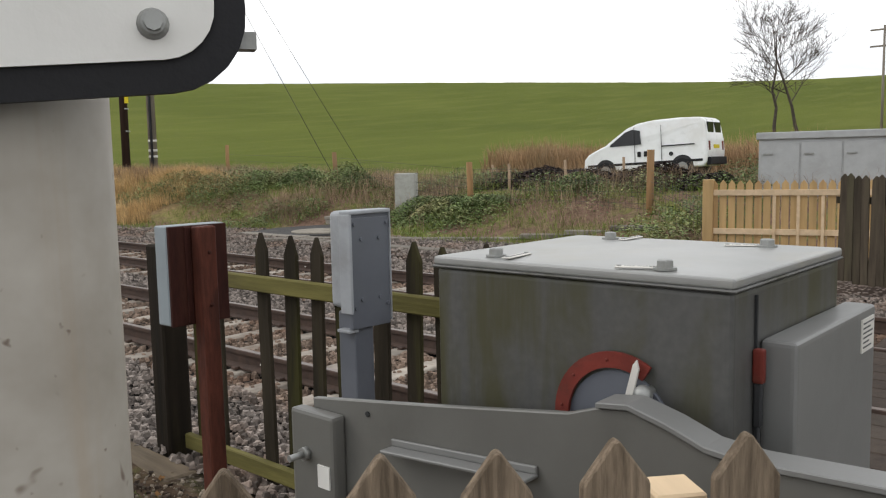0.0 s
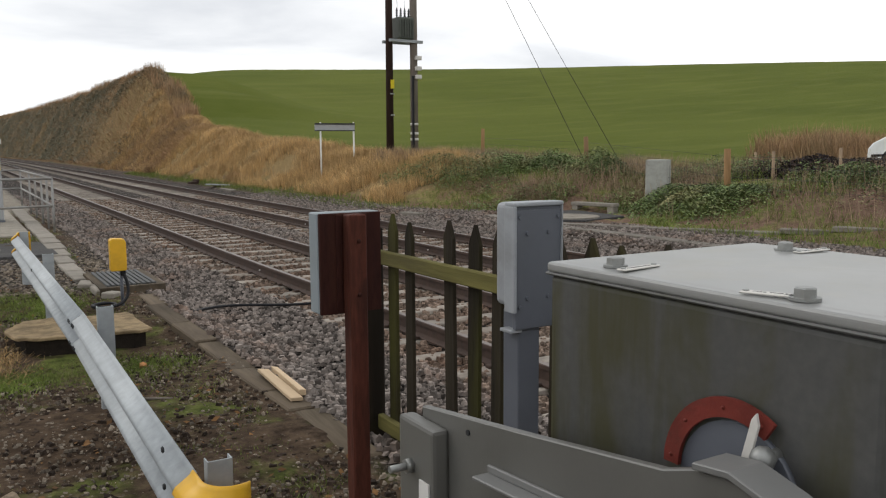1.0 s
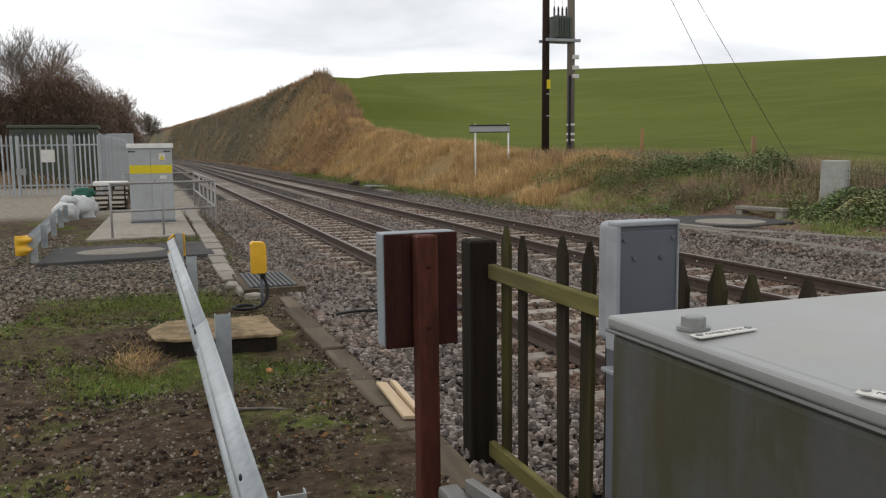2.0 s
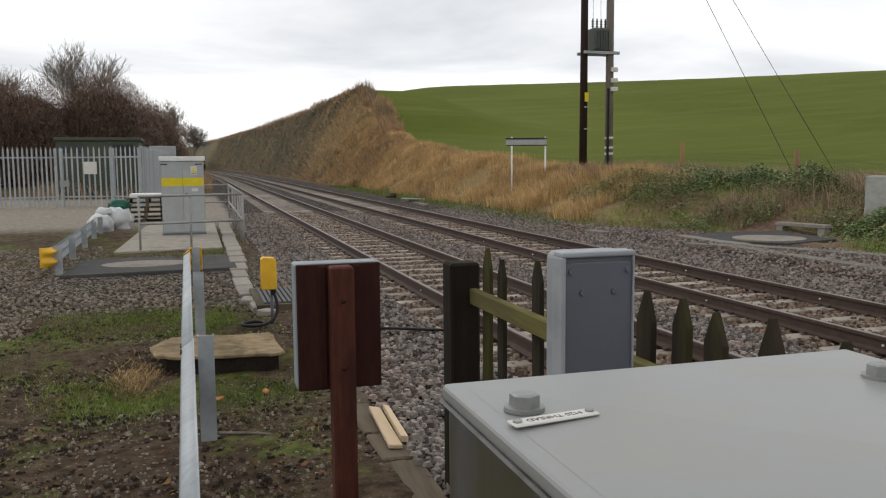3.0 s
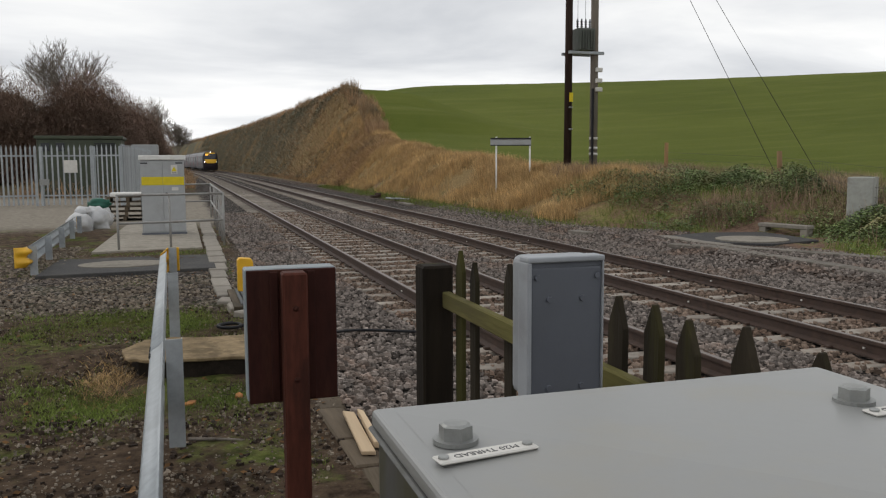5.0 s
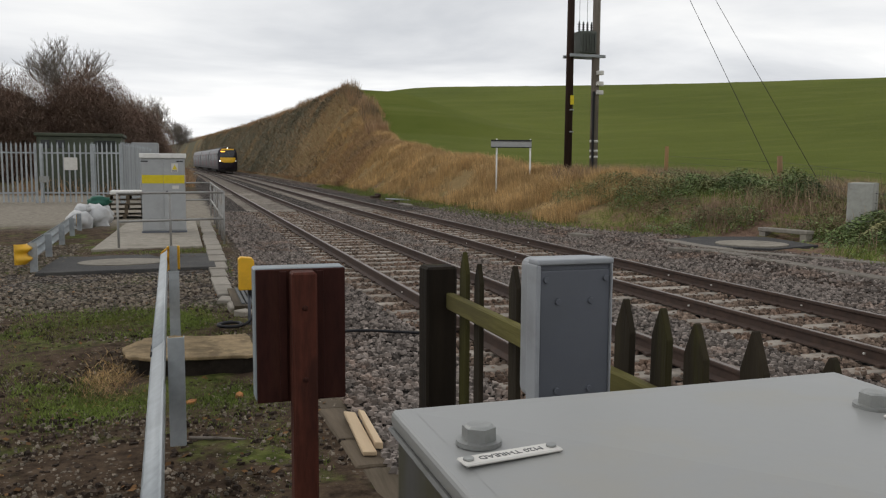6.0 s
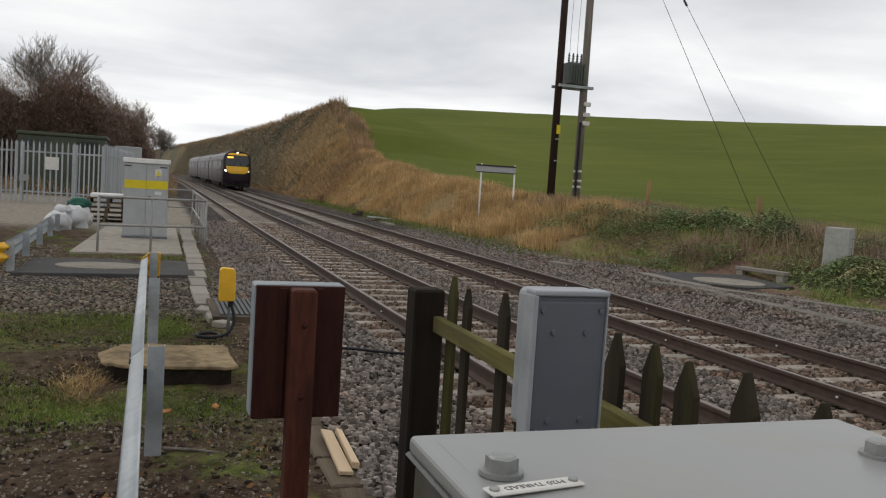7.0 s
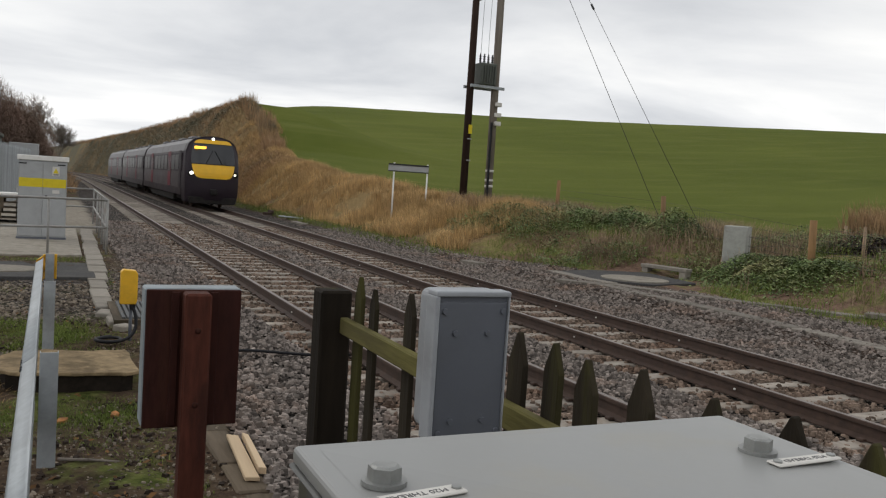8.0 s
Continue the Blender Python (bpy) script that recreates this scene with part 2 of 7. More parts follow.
def block(bm, x0, x1, y0, y1, z0, z1, bevel=0.0, seg=2, m=None, mi=0):
    before = set(bm.faces)
    r = bmesh.ops.create_cube(bm, size=1.0)
    mm = Matrix.Translation(((x0 + x1) / 2, (y0 + y1) / 2, (z0 + z1) / 2)) @ Matrix.Diagonal((x1 - x0, y1 - y0, z1 - z0, 1))
    bmesh.ops.transform(bm, matrix=(m @ mm if m is not None else mm), verts=r["verts"])
    if bevel:
        ed = list({e for v in r["verts"] for e in v.link_edges})
        bmesh.ops.bevel(bm, geom=ed, offset=bevel, segments=seg, profile=0.6, affect="EDGES")
    if mi:
        for f in set(bm.faces) - before:
            f.material_index = mi
    return bm


def rod(bm, a, b, r, r2=None, seg=10, mi=0):
    a, b = Vector(a), Vector(b)
    d = b - a
    if d.length < 1e-6:
        return bm
    before = set(bm.faces)
    c = bmesh.ops.create_cone(bm, cap_ends=True, segments=seg, radius1=r, radius2=r if r2 is None else r2, depth=d.length)
    mm = Matrix.Translation((a + b) / 2) @ d.to_track_quat("Z", "Y").to_matrix().to_4x4()
    bmesh.ops.transform(bm, matrix=mm, verts=c["verts"])
    for f in set(bm.faces) - before:
        f.material_index = mi
        if len(f.verts) == 4:
            f.smooth = True
    return bm


def ball(bm, c, r, sx=1, sy=1, sz=1, sub=2):
    q = bmesh.ops.create_icosphere(bm, subdivisions=sub, radius=r)
    bmesh.ops.transform(bm, matrix=Matrix.Translation(c) @ Matrix.Diagonal((sx, sy, sz, 1)), verts=q["verts"])
    for v in q["verts"]:
        for f in v.link_faces:
            f.smooth = True
    return bm


def prism(bm, pts, axis, lo, hi, bevel=0.0, seg=2, mi=0):
    """A flat outline pushed out along an axis: pts are (u, v) in the two other axes, in the order x, y, z."""
    def at(u, v, w):
        return {"x": (w, u, v), "y": (u, w, v), "z": (u, v, w)}[axis]
    before = set(bm.faces)
    a = [bm.verts.new(at(u, v, lo)) for u, v in pts]
    b = [bm.verts.new(at(u, v, hi)) for u, v in pts]
    fs = [bm.faces.new(a), bm.faces.new(b[::-1])]
    k = len(pts)
    for i in range(k):
        fs.append(bm.faces.new((a[i], b[i], b[(i + 1) % k], a[(i + 1) % k])))
    bmesh.ops.recalc_face_normals(bm, faces=fs)
    if bevel:
        bmesh.ops.bevel(bm, geom=list({e for f in fs for e in f.edges}), offset=bevel, segments=seg, profile=0.6, affect="EDGES")
    if mi:
        for f in set(bm.faces) - before:
            f.material_index = mi
    return bm


def raw(name, verts, faces, material, smooth=False):
    me = bpy.data.meshes.new(name)
    me.from_pydata([tuple(v) for v in verts], [], [tuple(f) for f in faces])
    me.materials.append(material)
    if smooth:
        me.shade_smooth()
    return me


# ================= ground =================
def smooth(u):
    u = min(1.0, max(0.0, u))
    return u * u * (3 - 2 * u)


def curve_x(y):
    return CURVE * max(0.0, y - 90.0) ** 2


EDGE = ((-400, 0.9), (8, 0.9), (20, 0.9), (30, 1.3), (45, 2.1), (60, 3.2), (74, 4.6), (84, 7.8), (93, 10.3), (110, 10.2), (260, 11.0), (2000, 14.0))


def edge_height(y):
    for (a, za), (b, zb) in zip(EDGE, EDGE[1:]):
        if y <= b:
            return za + (zb - za) * smooth((y - a) / (b - a)) if b < 400 and a > -100 else za + (zb - za) * (y - a) / (b - a)
    return EDGE[-1][1]


def bank_foot(y):
    return 11.0 + 2.6 * smooth((24 - y) / 6.0) + 1.5 * smooth((6 - y) / 4.0) + 1.7 * math.exp(-((y - 17.3) / 2.2) ** 2)


def bank_top(y):
    return bank_foot(y) + 4.2 + 1.5 * smooth((12 - y) / 6) + 3.5 * smooth((y - 55) / 30)


def yard_z(y):
    return 0.1 * smooth((y - 12) / 6) + 0.12 * smooth((y - 25) / 10)


def field_z(x, y):
    r = math.hypot(x - 6, y - 12)
    z = 0.9 + 21.8 * smooth((r - 14) / 210) * (1 - 0.15 * smooth((150 - y) / 100))
    return z


def grade(y):
    """The line climbs gently into the distance."""
    return 0.006 * (min(y, 210.0) - 12.0) if y > 12 else 0.0


def ground_z(x, y):
    xs = x + curve_x(y)
    lift = grade(y) * smooth((12.6 - xs) / 1.8) * max(smooth((xs - 1.4) / 0.9), smooth((y - 45) / 20))
    return level_z(xs, y) + lift


def level_z(xs, y):
    if xs < 2.4:
        z = yard_z(y) + (-0.21 - yard_z(y)) * smooth((xs - 1.35) / 0.85)
        if y > 50 and xs < -2:
            z += 2.0 * smooth((y - 60) / 40) * smooth((-2 - xs) / 8)
        if 6.4 < y < 8.9 and -1.0 < xs < 1.5:
            z -= 0.10 * smooth((y - 6.4) / 1.4) * smooth((8.9 - y) / 0.5) * smooth((xs + 1.0) / 0.8) * smooth((1.5 - xs) / 0.4)
        return z
    foot, top = bank_foot(y), bank_top(y)
    if xs < 10.2:
        return -0.21
    if xs < foot:
        return -0.21 + 0.14 * smooth((xs - 10.2) / 0.8)
    e = edge_height(y)
    if xs < top:
        return -0.07 + (e + 0.07) * smooth((xs - foot) / (top - foot)) ** 0.9
    w = smooth((xs - top) / (14 + 10 * smooth((y - 55) / 25)))
    soft = 2.2 * smooth((y - 55) / 25)
    f, h = field_z(xs, y), e * (1 - w)
    rise = 0.5 * (f + h + math.sqrt((f - h) ** 2 + soft * soft))
    cap = e + 0.3 * (xs - top)
    rise = 0.5 * (rise + cap - math.sqrt((rise - cap) ** 2 + soft * soft))
    return e * (1 - w) + rise * w


def build_ground():
    def steps(spans):
        out = []
        for a, b, s in spans:
            k = max(1, round((b - a) / s))
            out += [a + (b - a) * i / k for i in range(k)]
        return out + [spans[-1][1]]
    xs = steps([(-1500, -200, 130), (-200, -40, 16), (-40, -8, 2), (-8, 0, 0.4), (0, 3, 0.12), (3, 10, 0.5), (10, 20, 0.3), (20, 50, 1.0), (50, 120, 3.5), (120, 320, 10), (320, 1500, 130)])
    ys = steps([(-1500, -120, 130), (-120, -12, 9), (-12, 0, 0.6), (0, 14, 0.25), (14, 40, 0.5), (40, 240, 1.5), (240, 320, 6), (320, 1800, 110)])
    verts, faces, fld = [], [], []
    for yy in ys:
        cx = curve_x(min(yy, 420.0))
        for xx in xs:
            x = xx - cx
            z = ground_z(x, yy) if yy < 420 else ground_z(x, 420.0)
            near = -9 < xx < 22 and -6 < yy < 45
            if near:
                rough = 0.032 if xx < 1.3 else (0.02 if xx < 13.2 else 0.07)
                z += rough * (noise.noise((x * 1.7, yy * 1.7, 0.3)) + 0.6 * noise.noise((x * 5.1, yy * 5.1, 1.3)))
            elif xx > 11:
                z += 0.12 * noise.noise((x * 0.4, yy * 0.4, 0))
            verts.append((x, yy, z))
            top = bank_top(yy)
            fld.append(min(1.0, max(0.0, (xx - top - 14 * smooth((yy - 95) / 60) + 0.6 * noise.noise((x * 0.6, yy * 0.6, 4))) / 0.8)))
    k = len(xs)
    for j in range(len(ys) - 1):
        for i in range(k - 1):
            a = j * k + i
            faces.append((a, a + 1, a + k + 1, a + k))
    me = raw("ground", verts, faces, M_ground, True)
    at = me.attributes.new("field", "FLOAT", "POINT")
    at.data.foreach_set("value", fld)
    return tagged(new("ground", me), "dirt and moss yard, ballast, rough bank and green field", "ground", kind="structure")


build_ground()


# ================= tracks =================
RAILS = (3.5, 5.005, 6.9, 8.405)


def rail_profile():
    return [(-0.075, -0.165), (0.075, -0.165), (0.075, -0.150), (0.012, -0.128), (0.010, -0.045), (0.036, -0.036), (0.036, -0.006), (0.028, 0.0),
            (-0.028, 0.0), (-0.036, -0.006), (-0.036, -0.036), (-0.010, -0.045), (-0.012, -0.128), (-0.075, -0.150)]


def build_rail(x0):
    ys = [-60, -40, -20, 0, 6, 12, 18] + [20 + 10 * i for i in range(9)] + [110 + 12 * i for i in range(28)]
    prof = rail_profile()
    k = len(prof)
    verts, faces = [], []
    for y in ys:
        for u, v in prof:
            verts.append((x0 + u - curve_x(y), y, v + grade(y)))
    for j in range(len(ys) - 1):
        for i in range(k):
            a, b = j * k + i, j * k + (i + 1) % k
            faces.append((a, b, b + k, a + k))
    me = raw("rail", verts, faces, M_rail)
    me.materials.append(M_railtop)
    for pl in me.polygons:
        if pl.index % k == 7:
            pl.material_index = 1
    return tagged(new("rail", me), "rusty steel running rail on concrete sleepers", "rail", "rails of the two tracks", "structure")


for rx in RAILS:
    build_rail(rx)


M_wood_old = mat("mossy_dark_wood", (0.030, 0.024, 0.016), 0.9, 0, 10, 0.45, (0.080, 0.078, 0.018), 0.7, 2.2, (1, 1, 0.12), 0.5, 40, per_object=0.3)
M_post_old = mat("dark_wet_post", (0.017, 0.013, 0.009), 0.9, 0, 12, 0.5, (0.058, 0.053, 0.016), 0.7, 4.0, (1, 1, 0.1), 0.5, 40)
M_rail_wood = mat("algae_green_wood", (0.14, 0.125, 0.042), 0.85, 0, 10, 0.3, (0.075, 0.062, 0.035), 0.7, 3.5, (1, 0.12, 1), 0.4, 40)
M_wood_grey = mat("weathered_grey_wood", (0.215, 0.165, 0.118), 0.85, 0, 75, 0.5, (0.085, 0.062, 0.042), 0.75, 17.0, (1, 1, 0.09), 0.9, 130, per_object=0.15)
M_wood_new = mat("new_pine", (0.58, 0.44, 0.29), 0.75, 0, 9, 0.15, (0.50, 0.34, 0.19), 0.4, 2.5, (1, 0.1, 1), 0.2, 40, per_object=0.1)
M_wood_fence = mat("fresh_fence_timber", (0.42, 0.285, 0.135), 0.75, 0, 9, 0.18, (0.34, 0.20, 0.10), 0.5, 2.5, (1, 1, 0.1), 0.2, 40, per_object=0.12)
M_wood_post = mat("weathered_orange_post", (0.27, 0.16, 0.075), 0.85, 0, 9, 0.25, (0.16, 0.11, 0.07), 0.6, 2.5, (1, 1, 0.1), 0.3, 40)
M_timber = mat("old_edging_timber", (0.115, 0.090, 0.064), 0.9, 0, 9, 0.35, (0.05, 0.042, 0.028), 0.8, 2.5, (1, 0.12, 1), 0.5, 40, per_object=0.2)
M_brown = mat("brown_sign_paint", (0.036, 0.0115, 0.0085), 0.75, 0, 60, 0.3, (0.075, 0.030, 0.018), 0.45, 12.0, (1, 1, 0.25), 0.2, 60)
M_brown_post = mat("brown_post_paint", (0.076, 0.024, 0.0155), 0.75, 0, 70, 0.3, (0.030, 0.012, 0.009), 0.7, 14.0, (1, 1, 0.2), 0.3, 60)
M_silver = mat("pale_grey_paint", (0.33, 0.345, 0.365), 0.5, 0, 7, 0.1, (0.21, 0.21, 0.205), 0.6, 3.0, bump=0.05)
M_boxgrey = mat("blue_grey_paint", (0.112, 0.121, 0.143), 0.45, 0, 6, 0.08, (0.108, 0.116, 0.13), 0.6, 2.5, bump=0.04)
M_galv = mat("galvanised_steel", (0.36, 0.385, 0.40), 0.55, 0.35, 16, 0.14, (0.28, 0.295, 0.305), 0.6, 3.0, bump=0.06)
M_zinc = mat("dull_zinc", (0.30, 0.305, 0.295), 0.5, 0.6, 20, 0.2, (0.24, 0.24, 0.22), 0.6, 30, bump=0.1)
M_yellow = mat("yellow_plastic", (0.72, 0.40, 0.018), 0.45, 0, 7, 0.1, (0.50, 0.29, 0.03), 0.5, 4.0, bump=0.05)
M_red = mat("faded_red_paint", (0.155, 0.026, 0.018), 0.6, 0, 14, 0.25, (0.095, 0.030, 0.020), 0.8, 9.0)
M_white = mat("white_paint", (0.72, 0.71, 0.68), 0.5, 0, 8, 0.06, (0.48, 0.44, 0.38), 0.35, 3.0, bump=0.05)
def spotted_white():
    m, n, l, p = nodes_of("rust_spotted_white_paint")
    tc = n.new("ShaderNodeTexCoord")
    v = tc.outputs["Object"]
    spot_a = noise_node(n, l, v, 46, 2, 0.5, 0.4)
    spot_b = noise_node(n, l, v, 95, 2, 0.5, 0.2)
    spot = math_node(n, l, "MAXIMUM", step_node(n, l, spot_a.outputs["Fac"], 0.66, 0.74), step_node(n, l, spot_b.outputs["Fac"], 0.70, 0.78))
    big = noise_node(n, l, v, 9, 5, 0.6)
    base = ramp_node(n, l, big.outputs["Fac"], [(0.3, (0.21, 0.185, 0.150)), (0.65, (0.335, 0.31, 0.27))]).outputs[0]
    streak = n.new("ShaderNodeMapping"); streak.inputs["Scale"].default_value = (40, 40, 1.5)
    l.new(v, streak.inputs[0])
    sn = noise_node(n, l, streak.outputs[0], 1, 4)
    base = mix_node(n, l, math_node(n, l, "MULTIPLY", step_node(n, l, sn.outputs["Fac"], 0.5, 0.75), 0.4), base, (0.24, 0.17, 0.10))
    c = mix_node(n, l, math_node(n, l, "MULTIPLY", spot, 0.85), base, (0.07, 0.036, 0.018))
    l.new(c, p.inputs["Base Color"])
    p.inputs["Roughness"].default_value = 0.6
    return m


M_dirtywhite = spotted_white()
M_black = mat("black_rubber", (0.009, 0.009, 0.011), 0.6, 0, 12, 0.3, bump=0.1)
M_dark = mat("dark_recess", (0.03, 0.031, 0.033), 0.7, 0, 12, 0.2)
M_tar = mat("dark_asphalt", (0.065, 0.063, 0.062), 0.9, 0, 30, 0.3, (0.10, 0.095, 0.085), 0.6, 2.0, bump=0.4, bump_scale=120)
M_deck = mat("crossing_deck_timber", (0.055, 0.042, 0.034), 0.85, 0, 9, 0.3, (0.09, 0.075, 0.06), 0.5, 2.0, bump=0.3, per_object=0.2)
M_trough_dark = mat("dirty_trough_concrete", (0.205, 0.185, 0.158), 0.9, 0, 9, 0.25, (0.12, 0.105, 0.085), 0.7, 1.6, bump=0.3, per_object=0.2)
M_trough = mat("trough_concrete", (0.27, 0.245, 0.21), 0.9, 0, 9, 0.15, (0.22, 0.20, 0.165), 0.6, 1.6, bump=0.25, per_object=0.12)
M_cabinet = mat("cabinet_grey", (0.37, 0.38, 0.385), 0.5, 0, 5, 0.06, (0.28, 0.285, 0.28), 0.5, 1.5, bump=0.03)
M_label = mat("pale_label", (0.62, 0.60, 0.56), 0.6, 0, 12, 0.08)
M_stamp = mat("stamped_metal", (0.10, 0.10, 0.10), 0.6, 0.3, 12, 0.1)
M_text = mat("dark_print", (0.08, 0.08, 0.08), 0.6, 0, 12, 0.1)
M_pole_dark = mat("creosoted_pole", (0.040, 0.025, 0.020), 0.85, 0, 8, 0.3, (0.065, 0.04, 0.03), 0.6, 1.5, (1, 1, 0.1), 0.3, 40)
M_pole_grey = mat("grey_pole_wood", (0.235, 0.205, 0.175), 0.85, 0, 8, 0.25, (0.15, 0.13, 0.11), 0.6, 1.5, (1, 1, 0.1), 0.3, 40)
M_transformer = mat("grey_green_steel", (0.105, 0.115, 0.10), 0.6, 0, 5, 0.15, (0.08, 0.085, 0.075), 0.5, 1.5)
M_green_steel = mat("dark_green_steel", (0.058, 0.068, 0.045), 0.55, 0, 5, 0.15, (0.03, 0.04, 0.03), 0.5, 1.5)
M_palisade = mat("galvanised_palisade", (0.35, 0.375, 0.39), 0.55, 0.2, 9, 0.12, (0.23, 0.245, 0.25), 0.6, 1.0, per_object=0.14)
M_tube = mat("dulled_handrail_steel", (0.29, 0.285, 0.27), 0.55, 0.3, 9, 0.12, (0.20, 0.16, 0.12), 0.5, 3.0)
M_bark = mat("bare_bark", (0.21, 0.182, 0.155), 0.95, 0, 9, 0.3, bump=0.3)
M_bark_dark = mat("dark_bark", (0.075, 0.062, 0.052), 0.95, 0, 9, 0.3, bump=0.3)
M_twigs = mat("bare_twigs", (0.205, 0.145, 0.112), 0.95, 0, 0.5, 0.35, (0.22, 0.135, 0.105), 0.6, 0.25, bump=0, island=0.3)
M_straw = mat("dry_grass", (0.53, 0.365, 0.175), 0.9, 0, 0.7, 0.3, (0.30, 0.19, 0.10), 0.8, 0.30, bump=0, island=0.45)
M_rust_veg = mat("dead_bracken", (0.36, 0.235, 0.135), 0.9, 0, 0.7, 0.3, (0.20, 0.165, 0.105), 0.85, 0.16, bump=0, island=0.35)
M_weed = mat("bramble_leaves", (0.135, 0.185, 0.065), 0.7, 0, 0.9, 0.4, (0.32, 0.27, 0.13), 0.75, 0.5, bump=0, island=0.5)
M_moss = mat("short_grass", (0.150, 0.195, 0.046), 0.9, 0, 1.2, 0.4, (0.15, 0.125, 0.045), 0.65, 1.4, bump=0, island=0.4)
M_litter = mat("fallen_leaves", (0.16, 0.085, 0.035), 0.85, 0, 2, 0.3, bump=0, island=0.5)
M_stem = mat("dead_stalks", (0.31, 0.225, 0.15), 0.9, 0, 0.7, 0.3, (0.11, 0.08, 0.055), 0.6, 0.4, bump=0, island=0.4)
M_olive = mat("olive_scrub", (0.185, 0.185, 0.135), 0.9, 0, 0.7, 0.3, (0.22, 0.18, 0.125), 0.6, 0.12, bump=0, island=0.15)
# Near-black: this colour carries the shade under the slab edge.
M_undercut_shade = mat("undercut_shade", (0.022, 0.017, 0.013), 0.95, 0, 14, 0.4, bump=0.5)
M_slat = mat("dull_cover_steel", (0.075, 0.078, 0.080), 0.7, 0.1, 12, 0.2, (0.10, 0.085, 0.065), 0.5, 4.0)
M_glass = glass_mat("dark_glass", (0.012, 0.014, 0.016))
M_sack = mat("white_sack_plastic", (0.52, 0.525, 0.53), 0.45, 0, 6, 0.1, (0.5, 0.48, 0.44), 0.5, 4.0, bump=0.3, bump_scale=20)
M_greenbag = mat("green_tarp", (0.02, 0.10, 0.07), 0.5, 0, 6, 0.2, bump=0.3, bump_scale=20)
M_cable = mat("overhead_wire", (0.05, 0.05, 0.05), 0.6, 0.3, 10, 0.1)


# ---- sleepers, deck and trackside slabs ----
def build_sleepers():
    bm = BM()
    prism(bm, [(-0.135, -0.30), (0.135, -0.30), (0.105, -0.168), (-0.105, -0.168)], "x", -1.25, 1.25, 0.01, 1)
    me = mesh_of("sleeper", bm, M_sleeper)
    bed = tagged(new("track_bed"), "concrete sleepers of two tracks laid in ballast", "railway track", kind="structure")
    rest_v, rest_f = [], []
    for cx, shift in ((4.2525, 0.0), (7.6525, 0.23)):
        for i in range(330):
            y = 2.75 + shift + 0.66 * i + random.uniform(-0.03, 0.03)
            if y < 55:
                s = new("sleeper", me)
                s.parent = bed
                s.matrix_basis = pose(cx + random.uniform(-0.03, 0.03), y, grade(y) + random.uniform(-0.012, 0.0), 0, 0, random.uniform(-0.8, 0.8))
            else:
                k = len(rest_v)
                x = cx - curve_x(y)
                g = grade(y)
                rest_v += [(x - 1.25, y - 0.12, g - 0.17), (x + 1.25, y - 0.12, g - 0.17), (x + 1.25, y + 0.12, g - 0.17), (x - 1.25, y + 0.12, g - 0.17),
                           (x - 1.25, y - 0.12, g - 0.3), (x + 1.25, y - 0.12, g - 0.3)]
                rest_f += [(k, k + 1, k + 2, k + 3), (k + 4, k + 5, k + 1, k)]
    far = new("distant_sleepers", raw("distant_sleepers", rest_v, rest_f, M_sleeper))
    far.parent = bed
    far["kind"] = "stuff"
    # clips that hold the rails
    bm = BM()
    block(bm, -0.03, 0.03, -0.035, 0.035, 0, 0.03, 0.006, 1)
    clip = mesh_of("rail_clip", bm, M_rail)
    for rx in RAILS:
        for i in range(36):
            for side in (-1, 1):
                o = new("rail_clip", clip)
                o.parent = bed
                y = 2.75 + (0.23 if rx > 6 else 0) + 0.66 * i
                o.matrix_basis = pose(rx + side * 0.095, y, grade(y) - 0.168)


def build_markers():
    """Pale markers clipped to the rail foot, and scrap beside the far track."""
    bm = BM()
    block(bm, -0.010, 0.010, -0.012, 0.012, 0, 0.020, 0.003, 1)
    me = mesh_of("rail_marker", bm, M_label)
    for x, ys in ((6.79, (4.3, 7.2, 10.2, 13.2, 16.2, 19.2)), (8.29, (6.4, 9.8, 11.8, 13.0, 16.0, 19.0)), (3.39, (6.4, 12.4))):
        for y in ys:
            o = new("rail_marker", me)
            o.matrix_basis = pose(x, y, grade(y) - 0.10)
            tagged(o, "small pale marker clipped to the rail web", "marker", "rail markers")
            o.location.x += 0.08
    bm = BM()
    block(bm, -0.55, 0.55, -0.3, 0.3, 0, 0.06, 0.01, 1)
    solid("scrap_sheet", bm, M_galv, "pale flat sheet lying on the far cess", "sheet", m=pose(10.75, 40.5, grade(40.5) - 0.06, 0, 3, 10))
    bm = BM()
    block(bm, -0.1, 0.1, -0.35, 0.35, 0, 0.14, 0.02, 1)
    block(bm, -0.16, 0.16, 0.12, 0.3, 0.1, 0.24, 0.02, 1)
    solid("scrap_iron", bm, M_rail, "dark lump of scrap iron beside the far track", "scrap", m=pose(10.3, 43.5, grade(43.5) - 0.1, 0, 0, -50))


def stone_mesh(verts, faces, p, s):
    k = len(verts)
    a = random.uniform(0, 6.28)
    ca, sa = math.cos(a), math.sin(a)
    for dx, dy, dz in ((-1, -1, -.6), (1, -.8, -.6), (.9, 1, -.6), (-.8, .9, -.6), (-.6, -.7, .6), (.7, -.5, .75), (.5, .7, .5), (-.6, .5, .8)):
        u = dx * s * random.uniform(.7, 1.15)
        v = dy * s * random.uniform(.55, .95)
        w = dz * s * random.uniform(.5, 1.0)
        verts.append((p[0] + u * ca - v * sa, p[1] + u * sa + v * ca, p[2] + w))
    for f in ((0, 3, 2, 1), (4, 5, 6, 7), (0, 1, 5, 4), (1, 2, 6, 5), (2, 3, 7, 6), (3, 0, 4, 7)):
        faces.append(tuple(k + i for i in f))


